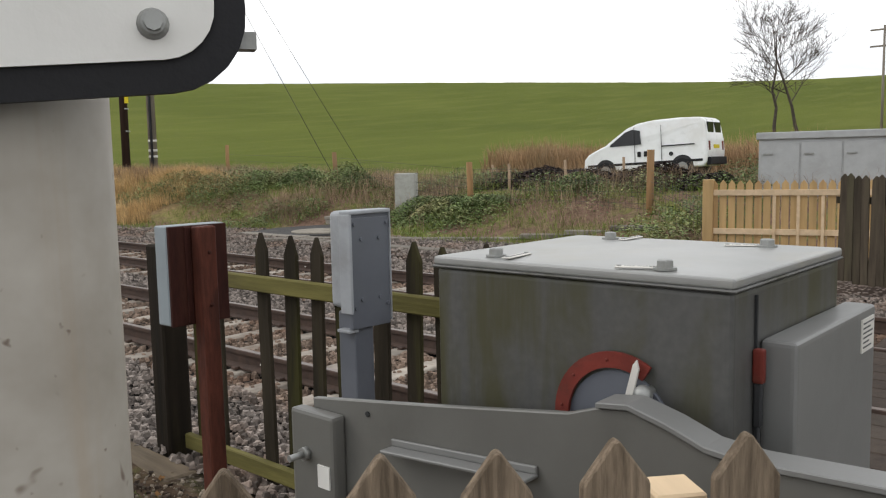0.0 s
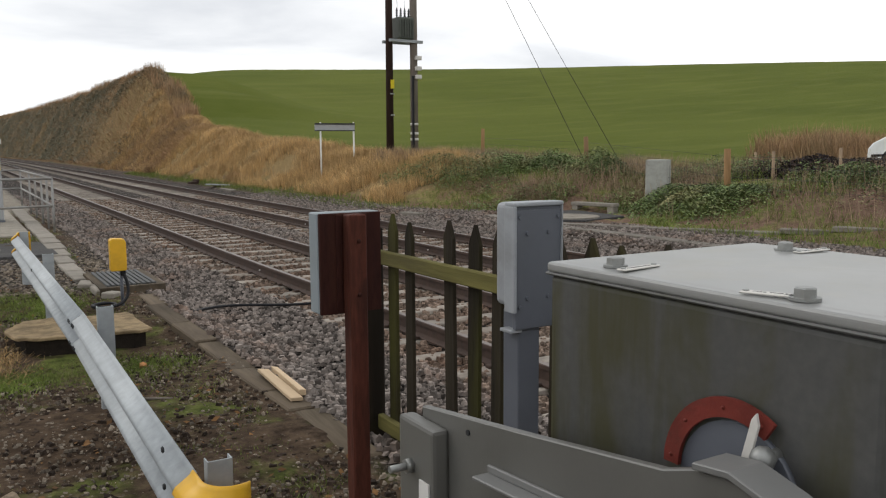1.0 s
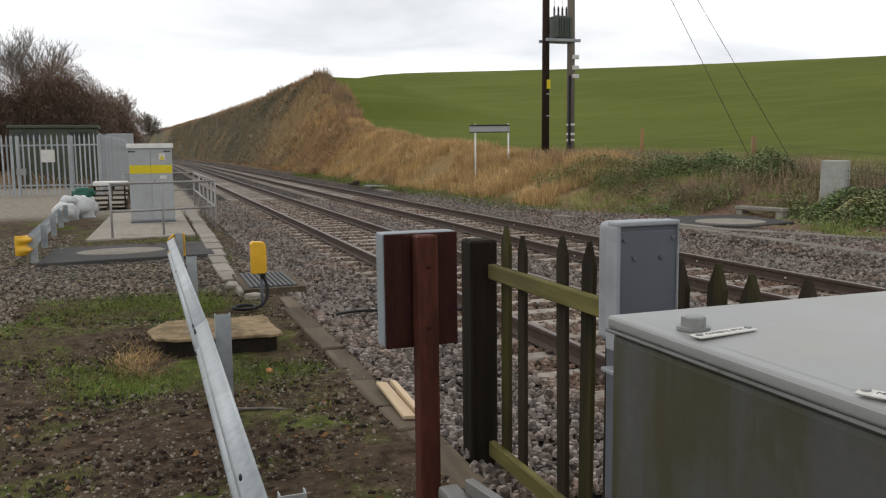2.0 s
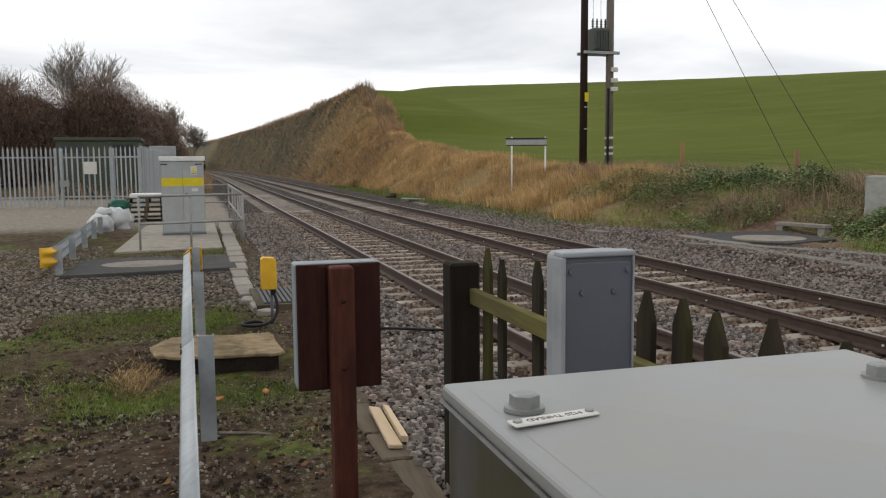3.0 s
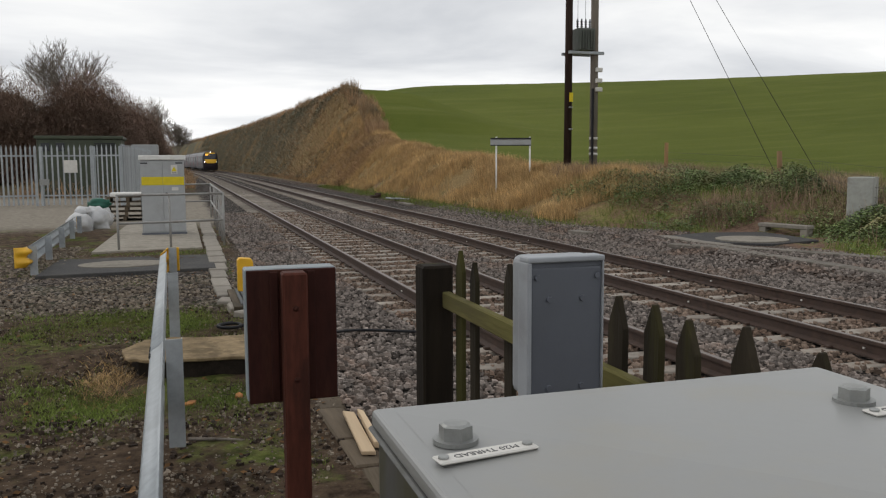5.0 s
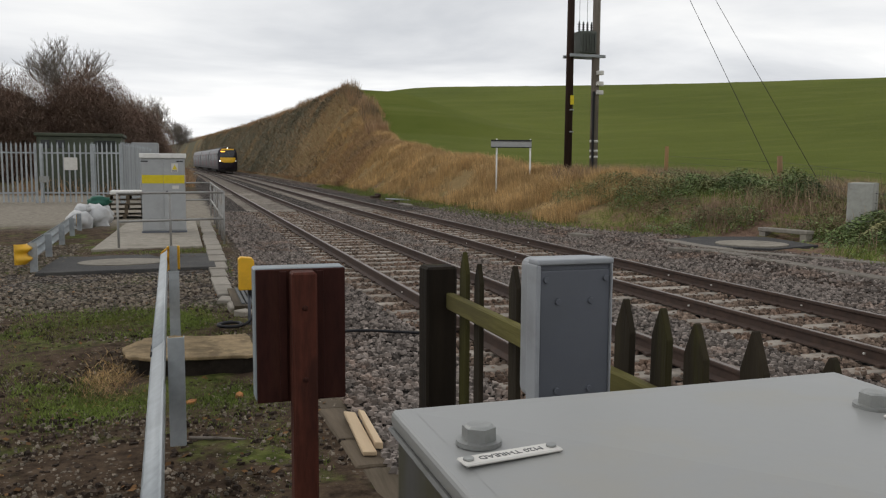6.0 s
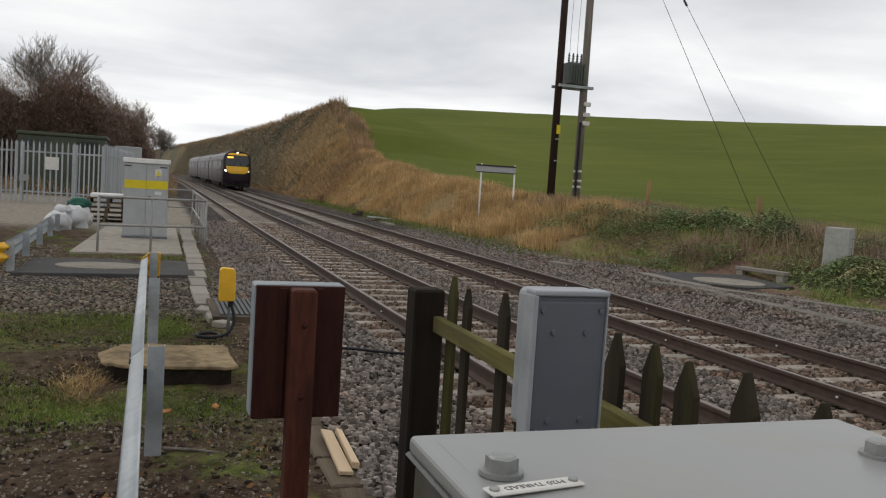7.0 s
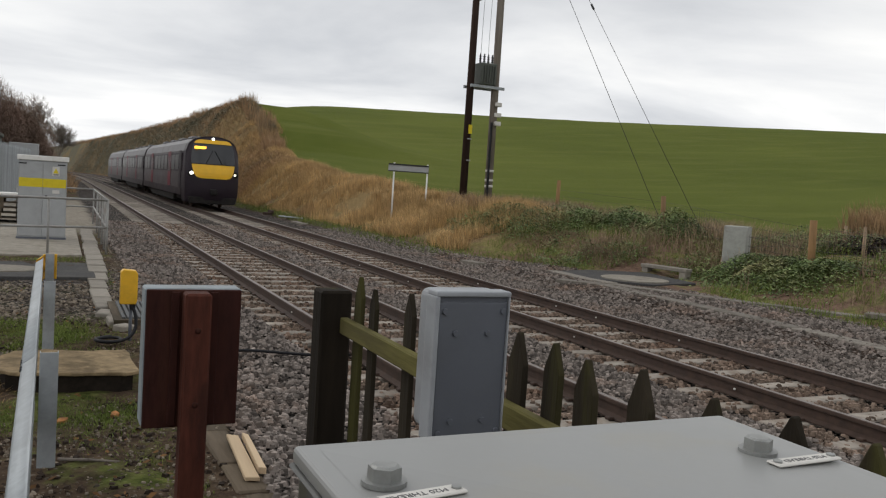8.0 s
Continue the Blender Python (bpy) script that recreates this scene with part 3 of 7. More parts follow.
def near_line(x, lines, d):
    return any(abs(x - q) < d for q in lines)


def build_ballast():
    rng = random.Random(5)
    heaps = {False: ([], []), True: ([], [])}
    count = 0
    while count < 96000:
        y = 1.9 + 32 * rng.random() ** 1.8
        x = rng.uniform(1.5, 10.5)
        if rng.random() < 0.20:
            x = rng.uniform(10.2, 13.2)
            if y < 4 or x > bank_foot(y) + 0.2 or 11.6 < x and 15.2 < y < 19.2:
                continue
        if near_line(x, RAILS, 0.085):
            continue
        on_track = 3.0 < x < 5.5 or 6.4 < x < 8.9
        s = rng.uniform(0.015, 0.040)
        z = ground_z(x, y) + rng.uniform(0.0, 0.045)
        if on_track:
            ph = ((y - 2.75 - (0.23 if x > 6 else 0)) / 0.66) % 1.0
            if min(ph, 1 - ph) * 0.66 < 0.14 and rng.random() > 0.24:
                continue
        elif 1.5 < x < 3.0:
            z += 0.03 * rng.random()
        stone_mesh(*heaps[on_track], (x, y, z), s)
        count += 1
    tagged(new("ballast", raw("ballast", *heaps[False], M_stone)), "loose grey ballast stones beside the tracks", "ballast", kind="stuff")
    tagged(new("ballast", raw("ballast", *heaps[True], M_track_stone)), "rusty brown ballast stones between the sleepers", "ballast", kind="stuff")


def build_yard_stones():
    rng = random.Random(8)
    verts, faces = [], []
    for i in range(60000):
        y = 2.4 + 17 * rng.random() ** 1.6
        x = rng.uniform(-5.0, 1.5)
        if 11.3 < y < 14.3 or y > 9.9 and x < -1.5:
            if rng.random() < 0.4:
                continue
            s = rng.uniform(0.014, 0.034)
        else:
            s = (0.003 + 0.015 * rng.random() ** 3.0) * (1.0 if x > -0.6 else 0.8)
        stone_mesh(verts, faces, (x, y, ground_z(x, y) + 0.1 * s), s)
    return tagged(new("yard_stones", raw("yard_stones", verts, faces, M_pebble)), "scattered pebbles and broken stone on the yard dirt", "stones", kind="stuff")


def build_clods():
    rng = random.Random(9)
    verts, faces = [], []
    for i in range(14000):
        y = 2.4 + 12 * rng.random() ** 1.6
        x = rng.uniform(-4.5, 1.35)
        s = 0.006 + 0.024 * rng.random() ** 2.2
        stone_mesh(verts, faces, (x, y, ground_z(x, y)), s)
    return tagged(new("soil_clods", raw("soil_clods", verts, faces, M_soil)), "loose dark clods of earth on the yard", "soil", kind="stuff")


def build_deck():
    """Timber crossing deck between and beside the rails."""
    bed = tagged(new("crossing_deck"), "dark timber level crossing deck laid between the rails", "crossing deck", kind="structure")
    spans = [(2.1, 3.42)] + [(3.60, 4.93)] + [(5.08, 6.82)] + [(7.0, 8.33)] + [(8.48, 10.4)]
    for a, b in spans:
        k = max(3, round((b - a) / 0.26))
        w = (b - a) / k
        bm = BM()
        block(bm, 0.006, w - 0.006, -9.0, 2.28, -0.16, -0.012, 0.008, 1)
        me = mesh_of("plank", bm, M_deck)
        for i in range(k):
            o = new("plank", me)
            o.parent = bed
            o.matrix_basis = pose(a + i * w, random.uniform(-0.03, 0.03), random.uniform(-0.004, 0.0))
    bm = BM()
    block(bm, -9, 2.08, -9.5, -0.4, -0.3, 0.05)
    tagged(part("road", bm, M_tar), "worn dark tarmac approach road", "road", kind="structure")
    bm = BM()
    block(bm, 10.42, 40, -9.5, 2.2, -0.4, 0.0)
    tagged(part("road", bm, M_tar), "worn dark tarmac road beyond the tracks", "road", kind="structure")


def build_slabs():
    # concrete step, undercut, in the yard
    bm = BM()
    outline = [(-0.15, 8.72), (-0.10, 8.34), (0.10, 8.20), (0.45, 8.15), (0.88, 8.08), (1.04, 8.12), (0.99, 9.08), (0.62, 9.05), (0.30, 9.16), (0.02, 9.10)]
    broken = []
    for (ax, ay), (bx, by) in zip(outline, outline[1:] + outline[:1]):
        for k in range(5):
            broken.append((ax + (bx - ax) * k / 5 + random.uniform(-0.012, 0.012), ay + (by - ay) * k / 5 + random.uniform(-0.018, 0.018)))
    prism(bm, broken, "z", 0.055, 0.085, 0.006, 1)
    slab = solid("concrete_slab", bm, mat("ochre_stained_concrete", (0.29, 0.215, 0.125), 0.9, 0, 9, 0.3, (0.13, 0.095, 0.055), 0.85, 3.5, bump=0.6, bump_scale=30), "ochre-stained concrete slab bridging a hollow in the grass", "slab")
    # Block under the slab top, coloured near-black for the shade of the undercut.
    bm = BM()
    prism(bm, [(-0.08, 8.70), (0.00, 8.42), (0.14, 8.25), (0.46, 8.19), (0.88, 8.12), (0.98, 8.16), (0.98, 8.6), (0.95, 9.02), (0.30, 9.10), (0.04, 9.05)], "z", -0.25, 0.056)
    part("footing", bm, M_undercut_shade, slab, "near-black footing with the shade under the slab in its colour")
    # bits of brick and a stick lying in front of the slab
    for x, y, a in ((0.42, 7.16, 20), (0.79, 7.32, 70)):
        bm = BM()
        prism(bm, [(-0.05, -0.02), (0.02, -0.03), (0.055, 0.01), (0.015, 0.03), (-0.04, 0.02)], "z", -0.02, 0.012, 0.005, 1)
        solid("brick_fragment", bm, mat("orange_brick", (0.42, 0.19, 0.07), 0.9, 0, 20, 0.3, (0.2, 0.11, 0.06), 0.6, 9), "broken piece of orange brick in the grass", "rubble", "brick fragments", m=pose(x, y, ground_z(x, y) + 0.015, 8, -6, a))
    bm = BM()
    rod(bm, (0.40, 6.15, 0.05), (0.56, 6.04, 0.07), 0.011, 0.010, 6)
    rod(bm, (0.555, 6.045, 0.069), (0.74, 6.02, 0.05), 0.010, 0.006, 6)
    solid("fallen_stick", bm, M_bark, "short bent stick lying on the dirt", "stick", m=pose(0, 0, -0.045))
    # dark pad with a round pale cover
    pad = thing("asphalt_pad", pose(-0.4, 15.8, 0.075), "dark asphalt pad in the yard with a pale round cover", "pad")
    bm = BM()
    prism(bm, [(-1.35, -1.2), (1.34, -1.0), (1.34, 1.15), (-1.3, 1.2)], "z", -0.1, 0.025, 0.01, 1)
    part("slab", bm, M_tar, pad)
    bm = BM()
    prism(bm, [(0.72 * math.cos(a * 0.1963) - 0.15, 0.52 * math.sin(a * 0.1963)) for a in range(32)], "z", 0.0, 0.036)
    part("cover", bm, M_concrete, pad, "pale round concrete cover")
    # cabinet base
    bm = BM()
    prism(bm, [(-1.25, 17.85), (0.82, 18.1), (0.85, 27.0), (-1.0, 27.0)], "z", -0.1, 0.135, 0.01, 1)
    solid("concrete_apron", bm, M_concrete, "flat pale concrete base under the equipment cabinet", "base")
    # trough lids
    run = tagged(new("cable_trough"), "pale concrete cable trough lids set end to end", "cable trough", kind="structure")
    y = 12.05
    while y < 27:
        bm = BM()
        w = 0.24 if y < 14.6 else 0.30
        block(bm, -w / 2, w / 2, 0, 0.86, -0.12, 0.0, 0.012, 1)
        o = part("trough_lid", bm, M_trough, run)
        o.matrix_basis = pose(0.95 + 0.012 * (y - 12) + random.uniform(-0.015, 0.015), y, yard_z(y) + 0.045, 0, 0, random.uniform(-1.5, 1.5))
        y += 0.88
    # far side trough, beside the second track
    run2 = tagged(new("cable_trough"), "grey concrete cable trough along the far side", "cable trough", kind="structure")
    for pts in ([(11.0, 6.6), (11.3, 11.2), (11.32, 15.7), (10.75, 16.6)], [(15.4, 8.6), (13.14, 13.0), (11.95, 15.2), (11.64, 16.75), (11.75, 18.5)], [(10.7, 20.2), (10.6, 21.1)], [(10.5, 37.0), (10.45, 38.8)]):
        for (ax, ay), (bx, by) in zip(pts, pts[1:]):
            d = math.hypot(bx - ax, by - ay)
            k = max(1, round(d / 0.95))
            for i in range(k):
                t = (i + 0.5) / k
                bm = BM()
                block(bm, -0.16, 0.16, -0.48 * d / k / 0.95, 0.48 * d / k / 0.95, -0.1, 0.0, 0.012, 1)
                o = part("trough_lid", bm, M_trough_dark, run2)
                x, y = ax + (bx - ax) * t, ay + (by - ay) * t
                o.matrix_basis = pose(x, y, ground_z(x, y) + 0.055 + random.uniform(-0.01, 0.01), 0, 0, -math.degrees(math.atan2(bx - ax, by - ay)) + random.uniform(-2, 2))
    pad2 = thing("asphalt_pad", pose(13.5, 17.7, -0.045), "dark pad beyond the tracks with a pale round cover", "pad")
    bm = BM()
    prism(bm, [(-1.55, -0.75), (-0.6, -1.75), (1.1, -1.3), (1.5, 1.1), (-0.1, 1.5), (-1.45, 1.0)], "z", -0.1, 0.02, 0.01, 1)
    part("slab", bm, M_tar, pad2)
    bm = BM()
    prism(bm, [(0.82 * math.cos(a * 0.1963) - 0.3, 0.82 * math.sin(a * 0.1963) - 0.7) for a in range(32)], "z", 0.0, 0.045)
    part("cover", bm, M_concrete, pad2, "pale round concrete cover")
    kerb = thing("trough_bridge", pose(15.20, 18.25, 0.01, 0, 0, 12), "short raised concrete trough on stub legs", "trough")
    bm = BM()
    block(bm, -0.14, 0.14, -0.75, 0.75, 0.1, 0.20, 0.015, 1)
    part("lid", bm, M_trough, kerb)
    for sy in (-0.62, 0.62):
        bm = BM()
        block(bm, -0.12, 0.12, sy - 0.1, sy + 0.1, -0.2, 0.1, 0.01, 1)
        part("leg", bm, M_trough, kerb)
    # broken slabs by the near end
    for x, y, a, w, d in ((1.12, 11.2, 20, 0.34, 0.22), (0.98, 11.55, -15, 0.3, 0.26), (1.08, 10.6, 50, 0.22, 0.16), (1.02, 11.0, 5, 0.2, 0.3)):
        bm = BM()
        block(bm, -w / 2, w / 2, -d / 2, d / 2, -0.05, 0.03, 0.012, 1)
        solid("broken_slab", bm, M_trough, "broken piece of concrete trough lid on the gravel", "rubble", "broken lids", m=pose(x, y, 0.03, 4, 3, a))


def build_edging():
    run = tagged(new("timber_edging"), "old timber boards edging the ballast", "edging", kind="structure")
    y = 4.3
    for ln in (0.98, 0.52, 0.75, 1.1, 0.9, 1.15, 0.8):
        bm = BM()
        block(bm, -0.10, 0.10, 0.012, ln - 0.012, -0.14, 0.0, 0.012, 1)
        o = part("board", bm, M_timber, run)
        o.matrix_basis = pose(1.40 + 0.004 * (y - 4.5) + random.uniform(-0.02, 0.02), y, 0.010 + random.uniform(-0.014, 0.012), random.uniform(-0.6, 0.6), random.uniform(-3, 3), random.uniform(-2, 2))
        y += ln
    pl = thing("pine_plank", pose(1.38, 5.42, 0.026, 0.8, 0, -1.5), "fresh split pine plank lying on the old edging", "plank")
    for x0, x1, y0, y1, z1 in ((0.0, 0.092, 0.0, 0.84, 0.026), (0.0945, 0.15, 0.10, 0.80, 0.044)):
        bm = BM()
        prism(bm, [(x0, y0 + 0.02), (x1 - 0.01, y0), (x1, y1 - 0.05), (x0 + 0.02, y1)], "z", 0.0, z1, 0.004, 1)
        part("board", bm, M_wood_new, pl)


def build_pit():
    t = thing("drain_cover", pose(1.36, 11.55, 0.0), "ribbed grey steel cover on a concrete pit", "cover")
    bm = BM()
    for a in ((-0.38, -0.28, -0.75, 0.75), (0.28, 0.38, -0.75, 0.75), (-0.28, 0.28, -0.75, -0.65), (-0.28, 0.28, 0.65, 0.75)):
        block(bm, *a, -0.25, 0.08)
    part("rim", bm, M_timber, t)
    bm = BM()
    block(bm, -0.28, 0.28, -0.65, 0.65, -0.1, 0.05)
    part("tray", bm, M_dark, t)
    bm = BM()
    block(bm, -0.02, 0.02, -0.66, 0.66, 0.05, 0.10, 0.005, 1)
    me = mesh_of("slat", bm, M_slat)
    for i in range(10):
        o = new("slat", me)
        o.parent = t
        o.matrix_basis = pose(-0.27 + 0.06 * i, 0, 0)


# ---- level crossing machine ----
def bolt(parent, x, y, z, r=0.0185):
    b = BM()
    rod(b, (x, y, z), (x, y, z + 0.005), r * 1.32, seg=20)
    rod(b, (x, y, z + 0.005), (x, y, z + 0.019), r, r * 0.98, seg=6)
    rod(b, (x, y, z + 0.019), (x, y, z + 0.021), r * 0.86, r * 0.7, seg=12)
    for f in b.faces:
        f.smooth = False
    return part("bolt", b, M_zinc, parent, "dull zinc hexagon bolt and washer")


def words(text, size, material, parent):
    """Raised lettering, centred on its own origin."""
    cu = bpy.data.curves.new("lettering", "FONT")
    cu.body, cu.size, cu.extrude = text, size, 0.0003
    cu.align_x, cu.align_y = "CENTER", "CENTER"
    cu.resolution_u = 3
    cu.materials.append(material)
    tmp = bpy.data.objects.new("lettering", cu)
    me = bpy.data.meshes.new_from_object(tmp)
    bpy.data.objects.remove(tmp)
    ob = new("lettering", me)
    ob.parent = parent
    return ob


def build_machine():
    t = thing("barrier_machine", pose(0.014, 0.008, -0.005), "grey steel barrier machine housing streaked with green algae", "barrier machine")
    x0, x1, y0, y1, zt = 0.598, 1.252, 0.917, 1.668, 1.4305
    bm = BM()
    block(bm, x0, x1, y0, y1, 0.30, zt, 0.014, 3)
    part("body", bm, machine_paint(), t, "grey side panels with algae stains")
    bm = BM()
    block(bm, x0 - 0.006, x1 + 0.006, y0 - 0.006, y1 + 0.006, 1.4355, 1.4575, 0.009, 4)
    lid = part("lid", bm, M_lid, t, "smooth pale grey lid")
    bm = BM()
    a = bm.verts.new(((x0 + x1) / 2, (y0 + y1) / 2, 1.4645))
    ring = [bm.verts.new(p) for p in ((x0 + 0.02, y0 + 0.02, 1.4577), (x1 - 0.02, y0 + 0.02, 1.4577), (x1 - 0.02, y1 - 0.02, 1.4577), (x0 + 0.02, y1 - 0.02, 1.4577))]
    for i in range(4):
        bm.faces.new((ring[i], ring[(i + 1) % 4], a))
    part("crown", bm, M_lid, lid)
    bm = BM()
    block(bm, x0 - 0.009, x1 + 0.009, y0 - 0.009, y1 + 0.009, 1.4295, 1.4360, 0.003, 1)
    part("lip", bm, M_lip, lid, "algae-stained lip")
    bm = BM()
    block(bm, x0 - 0.08, x1 + 0.08, y0 - 0.08, y1 + 0.08, -0.1, 0.30, 0.02, 2)
    part("plinth", bm, M_concrete, t)
    for bx, by, px, py, ang in ((0.650, 1.521, 0.016, -0.050, 8), (0.640, 1.077, -0.010, 0.046, 112), (1.160, 1.504, 0.030, -0.048, 2), (1.162, 1.061, -0.010, 0.046, 112)):
        bolt(t, bx, by, 1.4590)
        bm = BM()
        block(bm, -0.056, 0.056, -0.0115, 0.0115, 0, 0.0035, 0.0015, 1)
        plate = part("name_plate", bm, M_label, t, "small stamped metal plate")
        plate.matrix_basis = pose(bx + px, by + py, 1.4605, 0, 0, ang)
        o = words("M20 THREAD", 0.0125, M_stamp, plate)
        o.matrix_basis = pose(0, 0, 0.0036, 0, 0, 180)
        for sx in (-0.048, 0.048):
            bm = BM()
            rod(bm, (sx, 0, 0.003), (sx, 0, 0.006), 0.0055, seg=10)
            part("rivet", bm, M_zinc, plate)
    # red quadrant, dial, pointer and knob on the side that faces the road
    q = []
    cy, cz = 1.155, 1.138
    for i in range(19):
        a = radians(122 * i / 18)
        q.append((cy + 0.150 * math.cos(a), cz + 0.150 * math.sin(a)))
    inner = []
    for i in range(19):
        a = radians(122 * i / 18)
        inner.append((cy + 0.116 * math.cos(a), cz + 0.116 * math.sin(a)))
    bm = BM()
    prism(bm, q + inner[::-1], "x", x0 - 0.022, x0 - 0.014)
    part("quadrant", bm, M_red, t, "faded red steel quadrant")
    bm = BM()
    rod(bm, (x0 - 0.012, cy, cz - 0.01), (x0 + 0.002, cy, cz - 0.01), 0.118, seg=36)
    part("dial", bm, M_boxgrey, t, "blue-grey round dial plate")
    bm = BM()
    prism(bm, [(1.135, 1.165), (1.118, 1.160), (1.094, 1.262), (1.099, 1.282), (1.108, 1.270)], "x", x0 - 0.036, x0 - 0.030, 0.001, 1)
    part("pointer", bm, M_label, t, "white painted pointer")
    bm = BM()
    rod(bm, (x0 - 0.03, 1.085, 1.212), (x0, 1.085, 1.212), 0.012, seg=12)
    ball(bm, (x0 - 0.034, 1.085, 1.212), 0.021)
    part("knob", bm, M_zinc, t, "round steel knob")
    for i in (1, 6, 12, 17):
        bm = BM()
        ball(bm, (x0 - 0.023, (q[i][0] + inner[i][0]) / 2, (q[i][1] + inner[i][1]) / 2), 0.004, sub=1)
        part("rivet", bm, M_red, t)
    # side enclosure and latch
    bm = BM()
    prism(bm, [(0.735, 0.30), (1.30, 0.30), (1.30, 1.318), (0.735, 1.318)], "y", 0.842, 0.916, 0.012, 3)
    part("side_enclosure", bm, M_boxgrey_light, t, "shallow grey side enclosure")
    bm = BM()
    block(bm, 1.175, 1.275, 0.8385, 0.8419, 1.215, 1.295)
    lab = part("notice", bm, M_label, t, "small white notice with unreadable print")
    for k in range(6):
        bm = BM()
        block(bm, 1.182, 1.182 + (0.085, 0.06, 0.08, 0.075, 0.05, 0.07)[k], 0.8378, 0.8384, 1.283 - 0.0115 * k, 1.287 - 0.0115 * k)
        part("print_bar", bm, M_text, lab)
    bm = BM()
    block(bm, 0.695, 0.715, 0.894, 0.916, 1.235, 1.305, 0.005, 2)
    part("latch", bm, M_red, t, "red plastic latch")
    bm = BM()
    block(bm, 0.699, 0.713, 0.898, 0.914, 1.145, 1.235, 0.003, 1)
    rod(bm, (0.706, 0.906, 1.147), (0.706, 0.906, 1.05), 0.005)
    part("hasp", bm, M_dark, t, "dark steel hasp")
    bm = BM()
    block(bm, 0.706, 0.712, 0.911, 0.9165, 0.6, 1.412)
    part("door_seam", bm, M_dark, t)


def machine_paint():
    """Grey paint with algae that has run down from under the lid and over the welds."""
    m, n, l, p = nodes_of("algae_streaked_grey_paint")
    tc = n.new("ShaderNodeTexCoord")
    mp = n.new("ShaderNodeMapping"); mp.inputs["Scale"].default_value = (9, 9, 0.9)
    l.new(tc.outputs["Object"], mp.inputs[0])
    runs = noise_node(n, l, mp.outputs[0], 1.0, 6, 0.6)
    mp2 = n.new("ShaderNodeMapping"); mp2.inputs["Scale"].default_value = (2.6, 2.6, 1.6)
    l.new(tc.outputs["Object"], mp2.inputs[0])
    patch = noise_node(n, l, mp2.outputs[0], 1.2, 5, 0.6, 0.3)
    f = math_node(n, l, "MULTIPLY", step_node(n, l, runs.outputs["Fac"], 0.38, 0.60), step_node(n, l, patch.outputs["Fac"], 0.36, 0.55))
    fine = noise_node(n, l, tc.outputs["Object"], 40, 5)
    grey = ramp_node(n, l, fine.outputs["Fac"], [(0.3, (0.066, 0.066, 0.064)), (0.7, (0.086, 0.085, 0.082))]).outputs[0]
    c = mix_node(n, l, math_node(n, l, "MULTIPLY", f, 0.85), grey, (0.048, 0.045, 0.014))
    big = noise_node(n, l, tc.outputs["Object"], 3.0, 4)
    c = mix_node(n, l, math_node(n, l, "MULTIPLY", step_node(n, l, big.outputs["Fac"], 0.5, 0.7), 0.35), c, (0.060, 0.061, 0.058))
    l.new(c, p.inputs["Base Color"])
    p.inputs["Roughness"].default_value = 0.5
    return m


M_lip = mat("algae_stained_lip", (0.12, 0.12, 0.115), 0.6, 0, 9, 0.15, (0.045, 0.043, 0.022), 0.9, 6.0)
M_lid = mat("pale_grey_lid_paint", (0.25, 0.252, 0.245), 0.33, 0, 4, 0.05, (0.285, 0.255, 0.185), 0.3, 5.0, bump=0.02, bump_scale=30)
M_boxgrey_light = mat("mid_grey_paint", (0.175, 0.175, 0.170), 0.45, 0, 5, 0.06, (0.135, 0.136, 0.13), 0.5, 2.0, bump=0.03)


